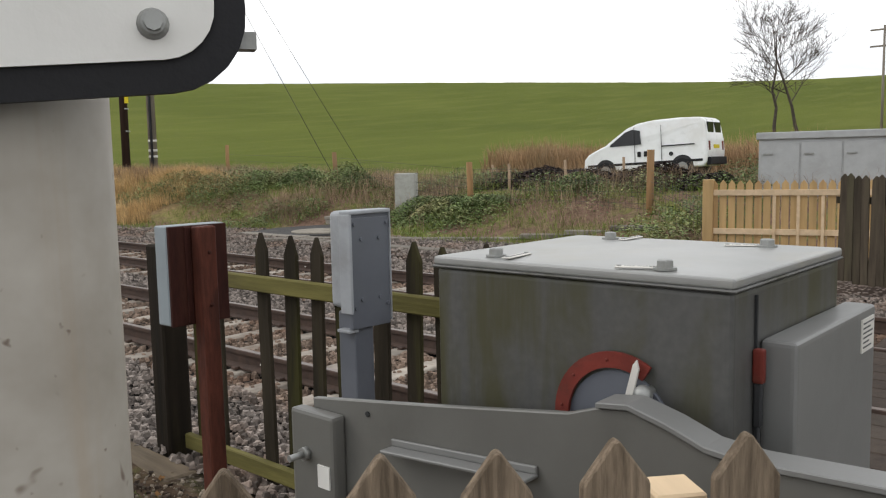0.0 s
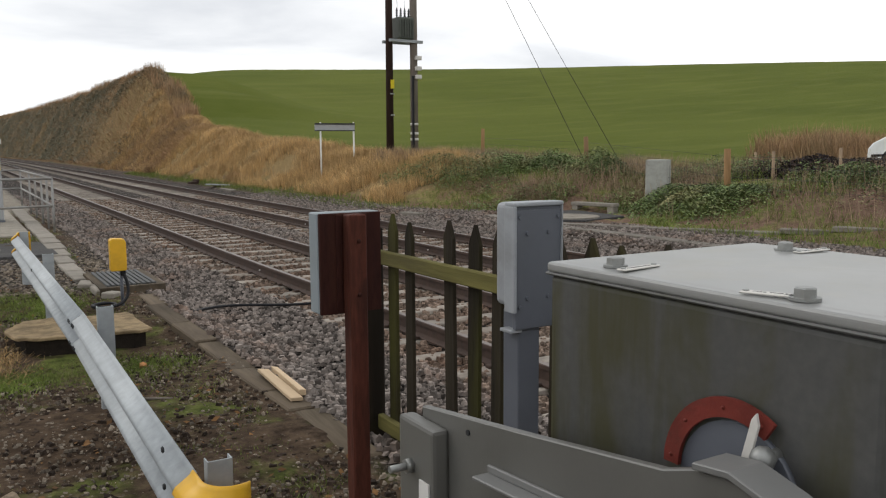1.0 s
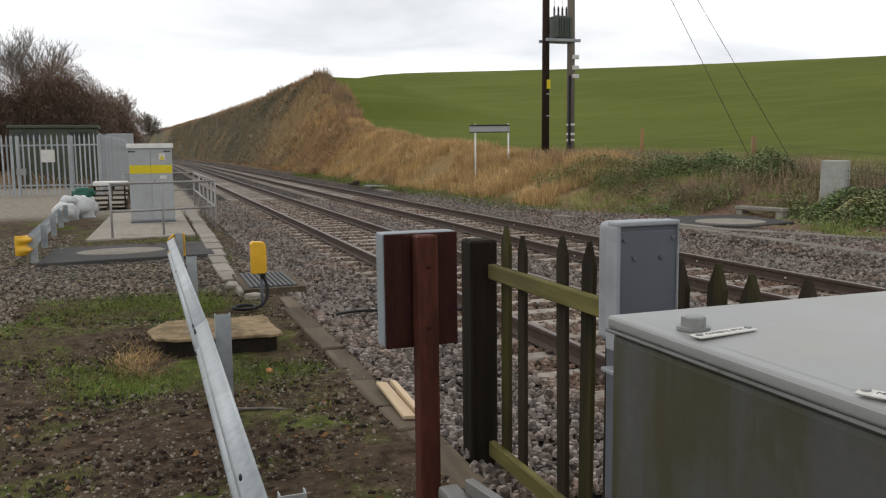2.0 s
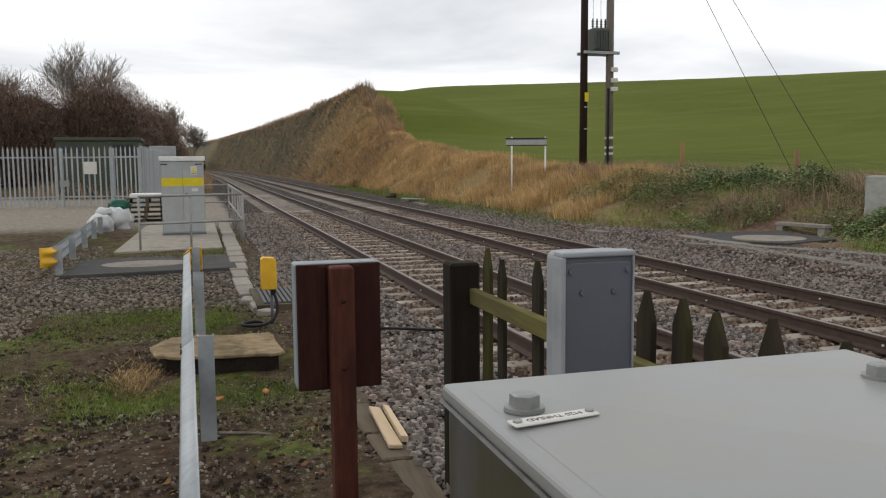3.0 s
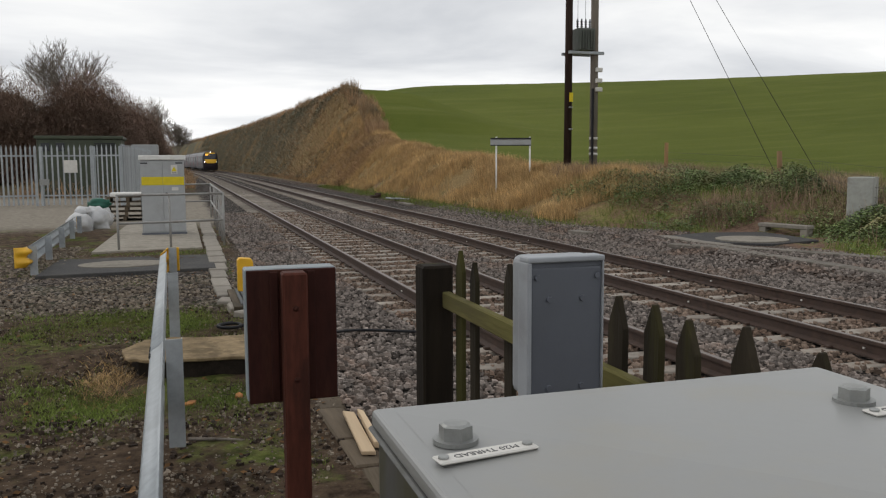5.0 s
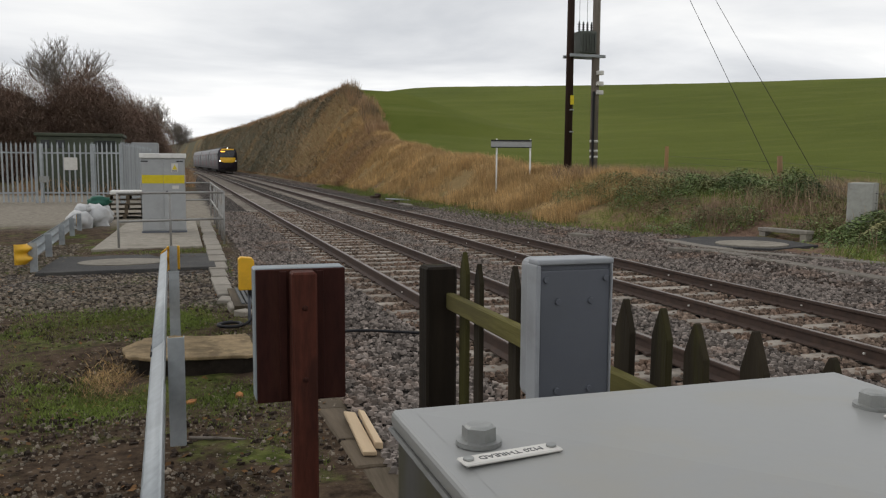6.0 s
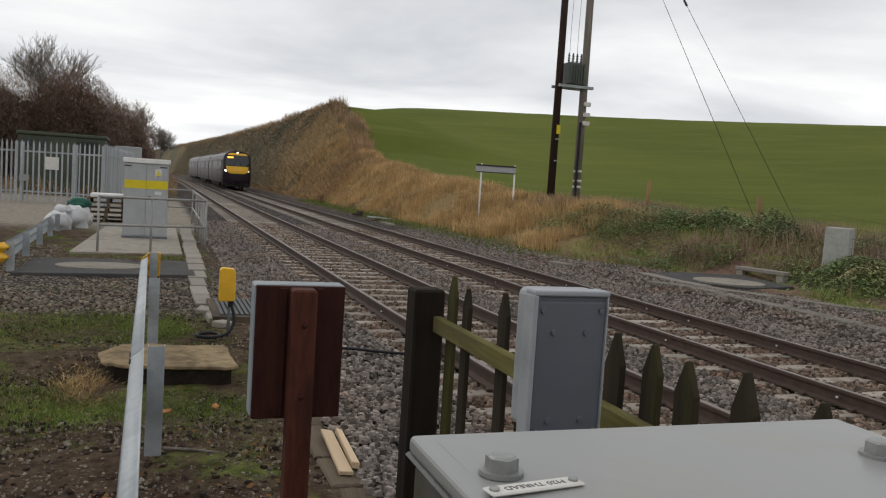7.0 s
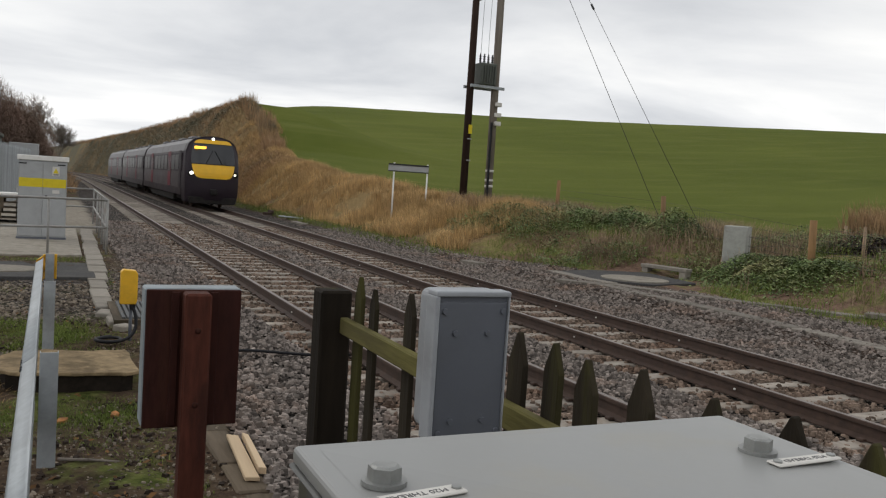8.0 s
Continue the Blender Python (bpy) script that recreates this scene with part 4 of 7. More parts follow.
def build_arm():
    t = thing("crossing_barrier", pose(0.030, -0.030, 0.003), "grey steel barrier arm side plate with a cranked flange", "barrier arm")
    top = [(2.045, 1.060), (1.62, 1.115), (1.24, 1.168), (1.17, 1.192), (1.10, 1.200), (1.02, 1.178), (0.945, 1.150), (0.86, 1.142), (0.60, 1.150), (0.42, 1.155)]
    low = [(0.42, 0.86), (0.9, 0.80), (2.03, 0.80)]
    bm = BM()
    prism(bm, top + low, "x", 0.450, 0.470, 0.003, 1)
    part("side_plate", bm, M_grey, t)
    bm = BM()
    bent = top[3:]
    prism(bm, [(y, z + 0.001) for y, z in bent] + [(y, z + 0.013) for y, z in bent[::-1]], "x", 0.440, 0.520, 0.002, 1)
    part("flange", bm, M_boxgrey_light, t, "lighter grey top flange")
    bm = BM()
    block(bm, 0.400, 0.449, 1.31, 1.74, 1.003, 1.011, 0.002, 1, m=Matrix.Translation((0, 1.5, 1.0)) @ Matrix.Rotation(radians(-4), 4, "X") @ Matrix.Translation((0, -1.5, -1.0)))
    block(bm, 0.440, 0.449, 1.31, 1.74, 1.011, 1.028, 0.002, 1, m=Matrix.Translation((0, 1.5, 1.0)) @ Matrix.Rotation(radians(-4), 4, "X") @ Matrix.Translation((0, -1.5, -1.0)))
    part("angle_ledge", bm, M_boxgrey_light, t, "small angle-iron ledge")
    bm = BM()
    block(bm, 0.405, 0.449, 1.915, 2.085, 0.78, 1.038, 0.010, 2)
    part("end_block", bm, M_grey, t, "grey end block")
    bm = BM()
    rod(bm, (0.405, 2.02, 0.925), (0.345, 2.02, 0.925), 0.009, seg=12)
    rod(bm, (0.405, 2.02, 0.925), (0.388, 2.02, 0.925), 0.019, seg=6)
    part("stud", bm, M_zinc, t, "zinc stud and nut")
    bm = BM()
    block(bm, 0.400, 0.4045, 1.93, 1.975, 0.845, 0.905)
    part("paper_tag", bm, M_white, t, "white paper tag")
    bm = BM()
    rod(bm, (0.4495, 1.83, 1.055), (0.4465, 1.83, 1.055), 0.007, seg=12)
    part("hole", bm, M_dark, t)
    bm = BM()
    rod(bm, (0.47, 1.165, 1.00), (0.60, 1.165, 1.00), 0.05, seg=20)
    part("pivot", bm, M_zinc, t)


# ---- foreground fence and sign ----
def picket_mesh(w, th, h, tip, material, name="picket"):
    bm = BM()
    prism(bm, [(-w / 2, 0), (w / 2, 0), (w / 2, h - tip), (0.004, h), (-0.004, h), (-w / 2, h - tip)], "y", -th / 2, th / 2, 0.003, 1)
    return mesh_of(name, bm, material)


def build_near_fence():
    t = thing("picket_fence", pose(0, 0, 0), "weathered grey timber picket fence with pointed tops", "fence")
    a, b = Vector((-0.320, 1.206)), Vector((0.212, 0.757))
    ang = math.degrees(math.atan2(b.y - a.y, b.x - a.x))
    me = picket_mesh(0.098, 0.02, 1.3, 0.062, M_wood_grey)
    for i in range(-1, 5):
        p = a + (b - a) * (i / 4)
        o = new("picket", me)
        o.parent = t
        o.matrix_basis = pose(p.x, p.y, random.uniform(-0.006, 0.004) - 0.002, 0, random.uniform(-1.2, 1.2), ang + random.uniform(-3, 3))
    d = (b - a).normalized()
    nrm = Vector((-d.y, d.x))
    for z in (0.3, 1.0):
        bm = BM()
        block(bm, -0.19, (b - a).length + 0.05, 0.012, 0.05, z, z + 0.08, 0.004, 1)
        o = part("fence_rail", bm, M_wood_grey, t)
        o.matrix_basis = pose(a.x, a.y, 0, 0, 0, ang)
    bm = BM()
    block(bm, -0.04, 0.04, 0.055, 0.135, -0.1, 1.185, 0.004, 1)
    o = part("fence_post", bm, M_wood_new, t, "new orange timber post with a pale sawn top")
    o.matrix_basis = pose(a.x + d.x * 0.645, a.y + d.y * 0.645, 0, 0, 0, ang)


def build_near_sign():
    ang = -28.0
    t = thing("road_sign", pose(-0.7436, 0.752, -0.022, 0, 0, ang), "white painted steel post carrying a white sign with black edge", "road sign")
    bm = BM()
    rod(bm, (0, 0, -0.1), (0, 0, 2.3), 0.057, seg=40)
    part("post", bm, M_dirtywhite, t, "dirty white post with rust spots")
    def rounded(x0, x1, z0, z1, r):
        out = []
        for cx, cz, s in ((x1 - r, z0 + r, -90), (x1 - r, z1 - r, 0), (x0 + r, z1 - r, 90), (x0 + r, z0 + r, 180)):
            out += [(cx + r * math.cos(radians(s + 15 * k)), cz + r * math.sin(radians(s + 15 * k))) for k in range(7)]
        return out
    bm = BM()
    prism(bm, rounded(-0.24, 0.121, 1.7375, 2.25, 0.036), "y", -0.072, -0.066)
    part("border", bm, M_black, t, "black sign border")
    bm = BM()
    prism(bm, rounded(-0.225, 0.1070, 1.7520, 2.235, 0.024), "y", -0.0745, -0.0721)
    part("face", bm, M_white, t, "white sign face")
    for o in t.children:
        if o.name.startswith(("border", "face")):
            o.matrix_basis = Matrix.Translation((0.108, 0, 1.74)) @ Matrix.Rotation(radians(-4.0), 4, "Y") @ Matrix.Translation((-0.108, 0, -1.74))
    bm = BM()
    rod(bm, (0.078, -0.0746, 1.7655), (0.078, -0.080, 1.7655), 0.007, 0.005, seg=16)
    rod(bm, (0.078, -0.080, 1.7655), (0.078, -0.083, 1.7655), 0.004, seg=8)
    part("fixing", bm, M_zinc, t, "dull screw fixing")
    bm = BM()
    block(bm, -0.06, 0.1240, -0.0655, -0.055, 1.757, 1.765)
    part("bracket", bm, M_zinc, t)


# ---- trackside signs and boxes ----
def build_brown_sign():
    t = thing("trackside_sign", pose(0.016, -0.022, -0.003), "back of a brown painted trackside sign with grey edge", "sign")
    bm = BM()
    block(bm, 0.527, 0.758, 2.852, 2.925, 1.152, 1.492, 0.004, 1)
    part("tray", bm, mat("pale_blue_grey_paint", (0.25, 0.285, 0.305), 0.5, 0, 7, 0.08, (0.20, 0.20, 0.19), 0.5, 4.0, bump=0.05), t, "pale blue-grey sign case")
    bm = BM()
    block(bm, 0.530, 0.755, 2.838, 2.852, 1.150, 1.490, 0.002, 1)
    part("backboard", bm, M_brown, t, "dark brown backboard")
    bm = BM()
    block(bm, 0.612, 0.674, 2.776, 2.837, -0.2, 1.488, 0.005, 1)
    part("post", bm, M_brown_post, t, "reddish brown timber post")
    for x in (0.597, 0.690):
        bm = BM()
        block(bm, x - 0.010, x + 0.010, 2.831, 2.8375, 1.155, 1.486, 0.002, 1)
        part("batten", bm, M_brown, t)
    for z in (1.22, 1.40):
        bm = BM()
        ball(bm, (0.643, 2.774, z), 0.008, sz=1, sy=0.5, sub=1)
        part("screw", bm, M_brown, t)


def build_grey_box():
    t = thing("control_box", pose(0.012, 0.008, -0.008), "blue-grey metal control box on a square post", "control box")
    bm = BM()
    block(bm, 1.258, 1.478, 2.742, 2.845, 1.118, 1.508, 0.030, 5)
    part("cover", bm, M_silver, t, "rounded pale grey cover")
    bm = BM()
    block(bm, 1.266, 1.474, 2.718, 2.741, 1.035, 1.480, 0.004, 2)
    part("back_plate", bm, M_boxgrey, t, "flat blue-grey back plate")
    bm = BM()
    block(bm, 1.266, 1.474, 2.722, 2.7415, 1.4805, 1.4935)
    part("gasket", bm, M_boxgrey, t)
    bm = BM()
    block(bm, 1.254, 1.482, 2.710, 2.775, 1.494, 1.5105, 0.007, 3)
    part("hood", bm, M_silver, t, "pale rounded hood edge")
    for x0, x1, z0 in ((1.2525, 1.2655, 1.10), (1.4745, 1.4785, 1.05)):
        bm = BM()
        block(bm, x0, x1, 2.711, 2.775, z0, 1.4955, 0.004, 2)
        part("rim", bm, M_silver, t)
    for x, z in ((1.283, 1.455), (1.460, 1.455), (1.318, 1.395), (1.416, 1.395), (1.318, 1.152), (1.416, 1.152), (1.283, 1.120), (1.460, 1.120)):
        bm = BM()
        rod(bm, (x, 2.719, z), (x, 2.711, z), 0.0095, 0.008, seg=8)
        part("bolt", bm, M_boxgrey, t)
    bm = BM()
    block(bm, 1.290, 1.390, 2.735, 2.835, -0.2, 1.10, 0.008, 2)
    part("post", bm, M_boxgrey, t, "square blue-grey post")
    bm = BM()
    block(bm, 1.250, 1.30, 2.725, 2.80, 1.022, 1.034, 0.002, 1)
    part("bracket", bm, M_silver, t)


def build_old_fence():
    t = thing("picket_fence", pose(0, 0, 0), "dark old picket fence with algae-green rails beside the track", "fence")
    me = [picket_mesh(w, 0.022, 1.35, tip, M_wood_old) for w, tip in ((0.094, 0.10), (0.088, 0.085), (0.098, 0.09))]
    ys = [4.51, 4.305, 3.86, 3.655, 3.455, 3.235, 3.0, 2.80, 2.595, 2.355, 2.15, 1.935, 1.72, 1.50]
    hs = [1.335, 1.30, 1.34, 1.335, 1.335, 1.33, 1.34, 1.345, 1.33, 1.355, 1.345, 1.365, 1.365, 1.36]
    for i, (y, h) in enumerate(zip(ys, hs)):
        o = new("picket", me[i % 3])
        o.parent = t
        o.matrix_basis = pose(1.690, y, h - 1.35, 0, 0, 90 + random.uniform(-4, 4)) @ pose(0, 0, 0, 0, random.uniform(-1.3, 1.3), 0)
    for z, dz in ((1.035, 0.082), (0.03, 0.09)):
        bm = BM()
        block(bm, 1.636, 1.678, 1.35, 4.64, z, z + dz, 0.006, 1)
        part("fence_rail", bm, M_rail_wood, t, "algae-green horizontal rail")
    bm = BM()
    block(bm, 1.540, 1.700, 4.650, 4.800, -0.2, 1.246, 0.012, 1)
    part("fence_post", bm, M_post_old, t, "thick dark square post")


# ---- crash barriers ----
def wbeam(y0, y1, x, zc, bulge, material, name, parent):
    """A corrugated beam along y; bulge is the side its ridges stand out to."""
    prof = []
    for i in range(17):
        u = i / 16
        z = zc - 0.155 + 0.31 * u
        prof.append((bulge * (0.041 - 0.041 * math.cos(4 * math.pi * u)), z))
    verts, faces = [], []
    k = len(prof)
    for y in (y0, y1):
        for off in (0.0, -bulge * 0.004):
            for px, z in prof:
                verts.append((x + px + off, y, z))
    for i in range(k - 1):
        faces.append((i, i + 1, 2 * k + i + 1, 2 * k + i))
        faces.append((k + i, 3 * k + i, 3 * k + i + 1, k + i + 1))
        faces.append((i, k + i, k + i + 1, i + 1))
        faces.append((2 * k + i, 2 * k + i + 1, 3 * k + i + 1, 3 * k + i))
    faces.append((k - 1, 2 * k - 1, 4 * k - 1, 3 * k - 1))
    faces.append((0, 2 * k, 3 * k, k))
    ob = new(name, raw(name, verts, faces, material, True))
    ob.parent = parent
    return ob


def fishtail(parent, x, y, zc, sgn_y, sgn_x, label):
    """Curled yellow end piece: the beam's wave drawn out and rolled sideways."""
    verts, faces = [], []
    rows = 10
    k = 17
    for j in range(rows):
        a = radians(118 * j / (rows - 1))
        r = 0.11
        cx = x + sgn_x * (r - r * math.cos(a))
        cy = y + sgn_y * (0.10 + r * math.sin(a)) if j else y
        for i in range(k):
            u = i / (k - 1)
            wave = (0.041 - 0.041 * math.cos(4 * math.pi * u)) * (1 - j / (rows - 1))
            z = zc - 0.16 + 0.32 * u
            verts.append((cx - sgn_x * wave * math.cos(a), cy + sgn_y * wave * math.sin(a), z))
    for j in range(rows - 1):
        for i in range(k - 1):
            a = j * k + i
            faces.append((a, a + 1, a + k + 1, a + k))
    ob = new("end_piece", raw("end_piece", verts, faces, M_yellow, True))
    ob.parent = parent
    ob["label"] = label
    md = ob.modifiers.new("thick", "SOLIDIFY")
    md.thickness = 0.008
    return ob


def barrier_post(parent, x, y, z1, w=0.10):
    bm = BM()
    block(bm, x, x + w, y - 0.003, y + 0.003, -0.3, z1, 0.001, 1)
    block(bm, x, x + 0.006, y + 0.003, y + 0.05, -0.3, z1, 0.001, 1)
    block(bm, x + w - 0.006, x + w, y + 0.003, y + 0.05, -0.3, z1, 0.001, 1)
    return part("post", bm, M_galv, parent, "galvanised channel post")


def build_barriers():
    t = thing("crash_barrier", pose(0.2, 12.1, 0.5, 0.72, 0, 0.40) @ pose(-0.2, -12.1, -0.5), "galvanised corrugated crash barrier with yellow curled ends", "crash barrier")
    DIP = Matrix.Translation((0, 6.5, 0.5)) @ Matrix.Rotation(radians(2.3), 4, "X") @ Matrix.Translation((0, -6.5, -0.5))
    for a, b in ((3.50, 6.5), (6.5, 12.1)):
        o = wbeam(a, b, 0.215 - (0.003 if a > 5 else 0), 0.500, -1, M_galv, "beam", t)
        if a < 5:
            o.matrix_basis = DIP
    for y in (3.42, 6.0, 9.35, 12.15):
        barrier_post(t, 0.240, y, {3.42: 0.60, 6.0: 0.77, 9.35: 0.73}.get(y, 0.695))
    fishtail(t, 0.212, 3.52, 0.500, -1, 1, "yellow plastic end piece").matrix_basis = DIP
    fishtail(t, 0.212, 12.1, 0.520, 1, 1, "yellow plastic end piece")
    for y in (6.38, 6.44, 6.56, 6.62, 3.70, 9.35):
        for z in (0.42, 0.58):
            bm = BM()
            ball(bm, (0.133, y, z), 0.016, sx=0.5, sub=1)
            part("bolt", bm, M_dark, t)
    u = thing("crash_barrier", pose(-1.88, 15.05, 0, 0, 0, 1.5), "short galvanised crash barrier with yellow fishtail end", "crash barrier")
    wbeam(0.0, 8.6, -0.02, 0.36, -1, M_galv, "beam", u)
    for y in (0.0, 2.0, 4.3, 6.6, 8.6):
        barrier_post(u, 0.0, y, 0.52, 0.11)
    fishtail(u, -0.03, 0.0, 0.36, -1, -1, "yellow plastic end piece")
    bm = BM()
    block(bm, -0.01, 0.09, 8.62, 8.64, 0.2, 0.5, 0.004, 1)
    part("marker", bm, M_yellow, u, "yellow end marker")


def tube(name, pts, r, material, parent=None, seg=8):
    cu = bpy.data.curves.new(name, "CURVE")
    cu.dimensions = "3D"
    cu.bevel_depth, cu.bevel_resolution, cu.resolution_u = r, 2, 6
    sp = cu.splines.new("NURBS")
    sp.points.add(len(pts) - 1)
    for p, q in zip(sp.points, pts):
        p.co = (*q, 1)
    sp.use_endpoint_u = True
    sp.order_u = 4
    cu.materials.append(material)
    tmp = bpy.data.objects.new(name, cu)
    me = bpy.data.meshes.new_from_object(tmp)
    bpy.data.objects.remove(tmp)
    ob = new(name, me)
    if parent is not None:
        ob.parent = parent
    return ob


def build_yellow_box():
    t = thing("trackside_unit", pose(1.055, 9.92, 0), "yellow plastic trackside unit on a thin post", "trackside unit")
    bm = BM()
    prism(bm, [(-0.085, 0.40), (0.075, 0.40), (0.085, 0.44), (0.085, 0.72), (0.06, 0.755), (-0.06, 0.765), (-0.085, 0.74)], "y", -0.06, 0.06, 0.014, 3)
    part("housing", bm, M_yellow, t, "rounded yellow housing")
    bm = BM()
    rod(bm, (0.03, 0.02, -0.1), (0.03, 0.02, 0.41), 0.018)
    part("post", bm, M_boxgrey, t)
    bm = BM()
    block(bm, 0.02, 0.07, -0.04, 0.04, 0.34, 0.40, 0.005, 1)
    part("gland", bm, M_black, t)
    pts = [(1.10, 9.9, 0.37), (1.13, 9.86, 0.30), (1.15, 9.82, 0.15), (1.05, 9.75, 0.04), (0.85, 9.62, 0.045), (0.72, 9.72, 0.05), (0.80, 9.9, 0.05), (1.0, 9.85, 0.06), (0.98, 9.62, 0.05), (0.75, 9.58, 0.06), (0.70, 9.8, 0.06), (0.9, 9.95, 0.05)]
    tagged(tube("cable", pts, 0.017, M_black), "coiled black hose on the ground by the yellow unit", "cable")
    pts = [(1.65, 9.3, -0.05), (1.75, 9.35, -0.03), (1.95, 9.6, -0.06), (2.3, 9.85, -0.10), (2.7, 9.7, -0.12), (3.1, 9.6, -0.14), (3.42, 9.55, -0.12)]
    tagged(tube("cable", pts, 0.016, M_black), "black cable running over the ballast to the rail", "cable")
    pts = [(3.37, 9.3, -0.1), (3.3, 9.2, -0.02), (3.28, 9.35, 0.0), (3.36, 9.5, -0.1)]
    tagged(tube("cable", pts, 0.016, M_rail), "short bonding cable looped at the rail web", "cable")


# ---- equipment cabinet, handrail, store yard ----
def build_cabinet():
    t = thing("equipment_cabinet", pose(0.045, 21.75, 0.12), "pale grey double-door equipment cabinet with a yellow band", "cabinet")
    bm = BM()
    block(bm, -0.50, 0.50, 0, 0.66, 0.0, 1.80, 0.01, 1)
    part("body", bm, M_cabinet, t)
    bm = BM()
    block(bm, -0.535, 0.535, -0.04, 0.70, 1.80, 1.915, 0.012, 1)
    part("roof", bm, M_white, t, "white overhanging roof")
    bm = BM()
    block(bm, -0.515, 0.515, -0.02, 0.68, 0.0, 0.06, 0.005, 1)
    part("plinth", bm, M_boxgrey, t)
    for a, b in ((-0.485, -0.003), (0.003, 0.485)):
        bm = BM()
        block(bm, a, b, -0.016, -0.001, 0.08, 1.77, 0.004, 1)
        d = part("door", bm, M_cabinet, t)
        bm = BM()
        block(bm, a, b, -0.0195, -0.0165, 1.20, 1.40)
        part("band", bm, M_yellowflat, d, "yellow warning band")
    bm = BM()
    block(bm, 0.05, 0.10, -0.04, -0.017, 0.98, 1.02, 0.004, 1)
    part("handle", bm, M_dark, t)
    bm = BM()
    block(bm, 0.19, 0.34, -0.019, -0.0165, 1.47, 1.68)
    s = part("warning_sign", bm, M_label, t, "white warning sign with a yellow triangle")
    bm = BM()
    prism(bm, [(0.205, 1.53), (0.325, 1.53), (0.265, 1.65)], "y", -0.021, -0.0192)
    part("triangle", bm, M_yellowflat, s)
    for z in (1.485, 1.505):
        bm = BM()
        block(bm, 0.205, 0.325, -0.021, -0.0192, z, z + 0.01)
        part("print_bar", bm, M_text, s)
    bm = BM()
    block(bm, 0.20, 0.35, -0.019, -0.0165, 1.07, 1.15)
    part("notice", bm, M_label, t)
    for x in (-0.42, 0.38):
        bm = BM()
        block(bm, x - 0.08, x + 0.08, -0.019, -0.0165, 1.71, 1.74)
        part("vent", bm, M_dark, t)


M_yellowflat = mat("yellow_band_paint", (0.66, 0.52, 0.02), 0.5, 0, 7, 0.08, bump=0)


def build_handrail():
    t = thing("handrail", pose(0, 0, 0.1), "galvanised tubular handrail round the cabinet base", "handrail")
    runs = [(-0.76, 18.05), (1.27, 18.55), (1.38, 28.6), (-0.72, 28.4)]
    for z in (1.10, 0.55):
        for (ax, ay), (bx, by) in zip(runs, runs[1:]):
            bm = BM()
            rod(bm, (ax, ay, z), (bx, by, z), 0.024)
            part("bar", bm, M_tube, t)
    posts = [(-0.76, 18.05), (0.21, 18.29), (1.27, 18.55), (1.285, 19.8), (1.30, 21.2), (1.32, 23.0), (1.345, 25.0), (1.38, 28.6), (0.3, 28.5), (-0.72, 28.4)]
    for x, y in posts:
        bm = BM()
        rod(bm, (x, y, -0.25), (x, y, 1.12), 0.024)
        part("post", bm, M_tube, t)
    bm = BM()
    block(bm, 1.36, 1.40, 18.6, 26.0, -0.3, 0.03, 0.005, 1)
    part("kickboard", bm, M_timber, t, "timber retaining board")


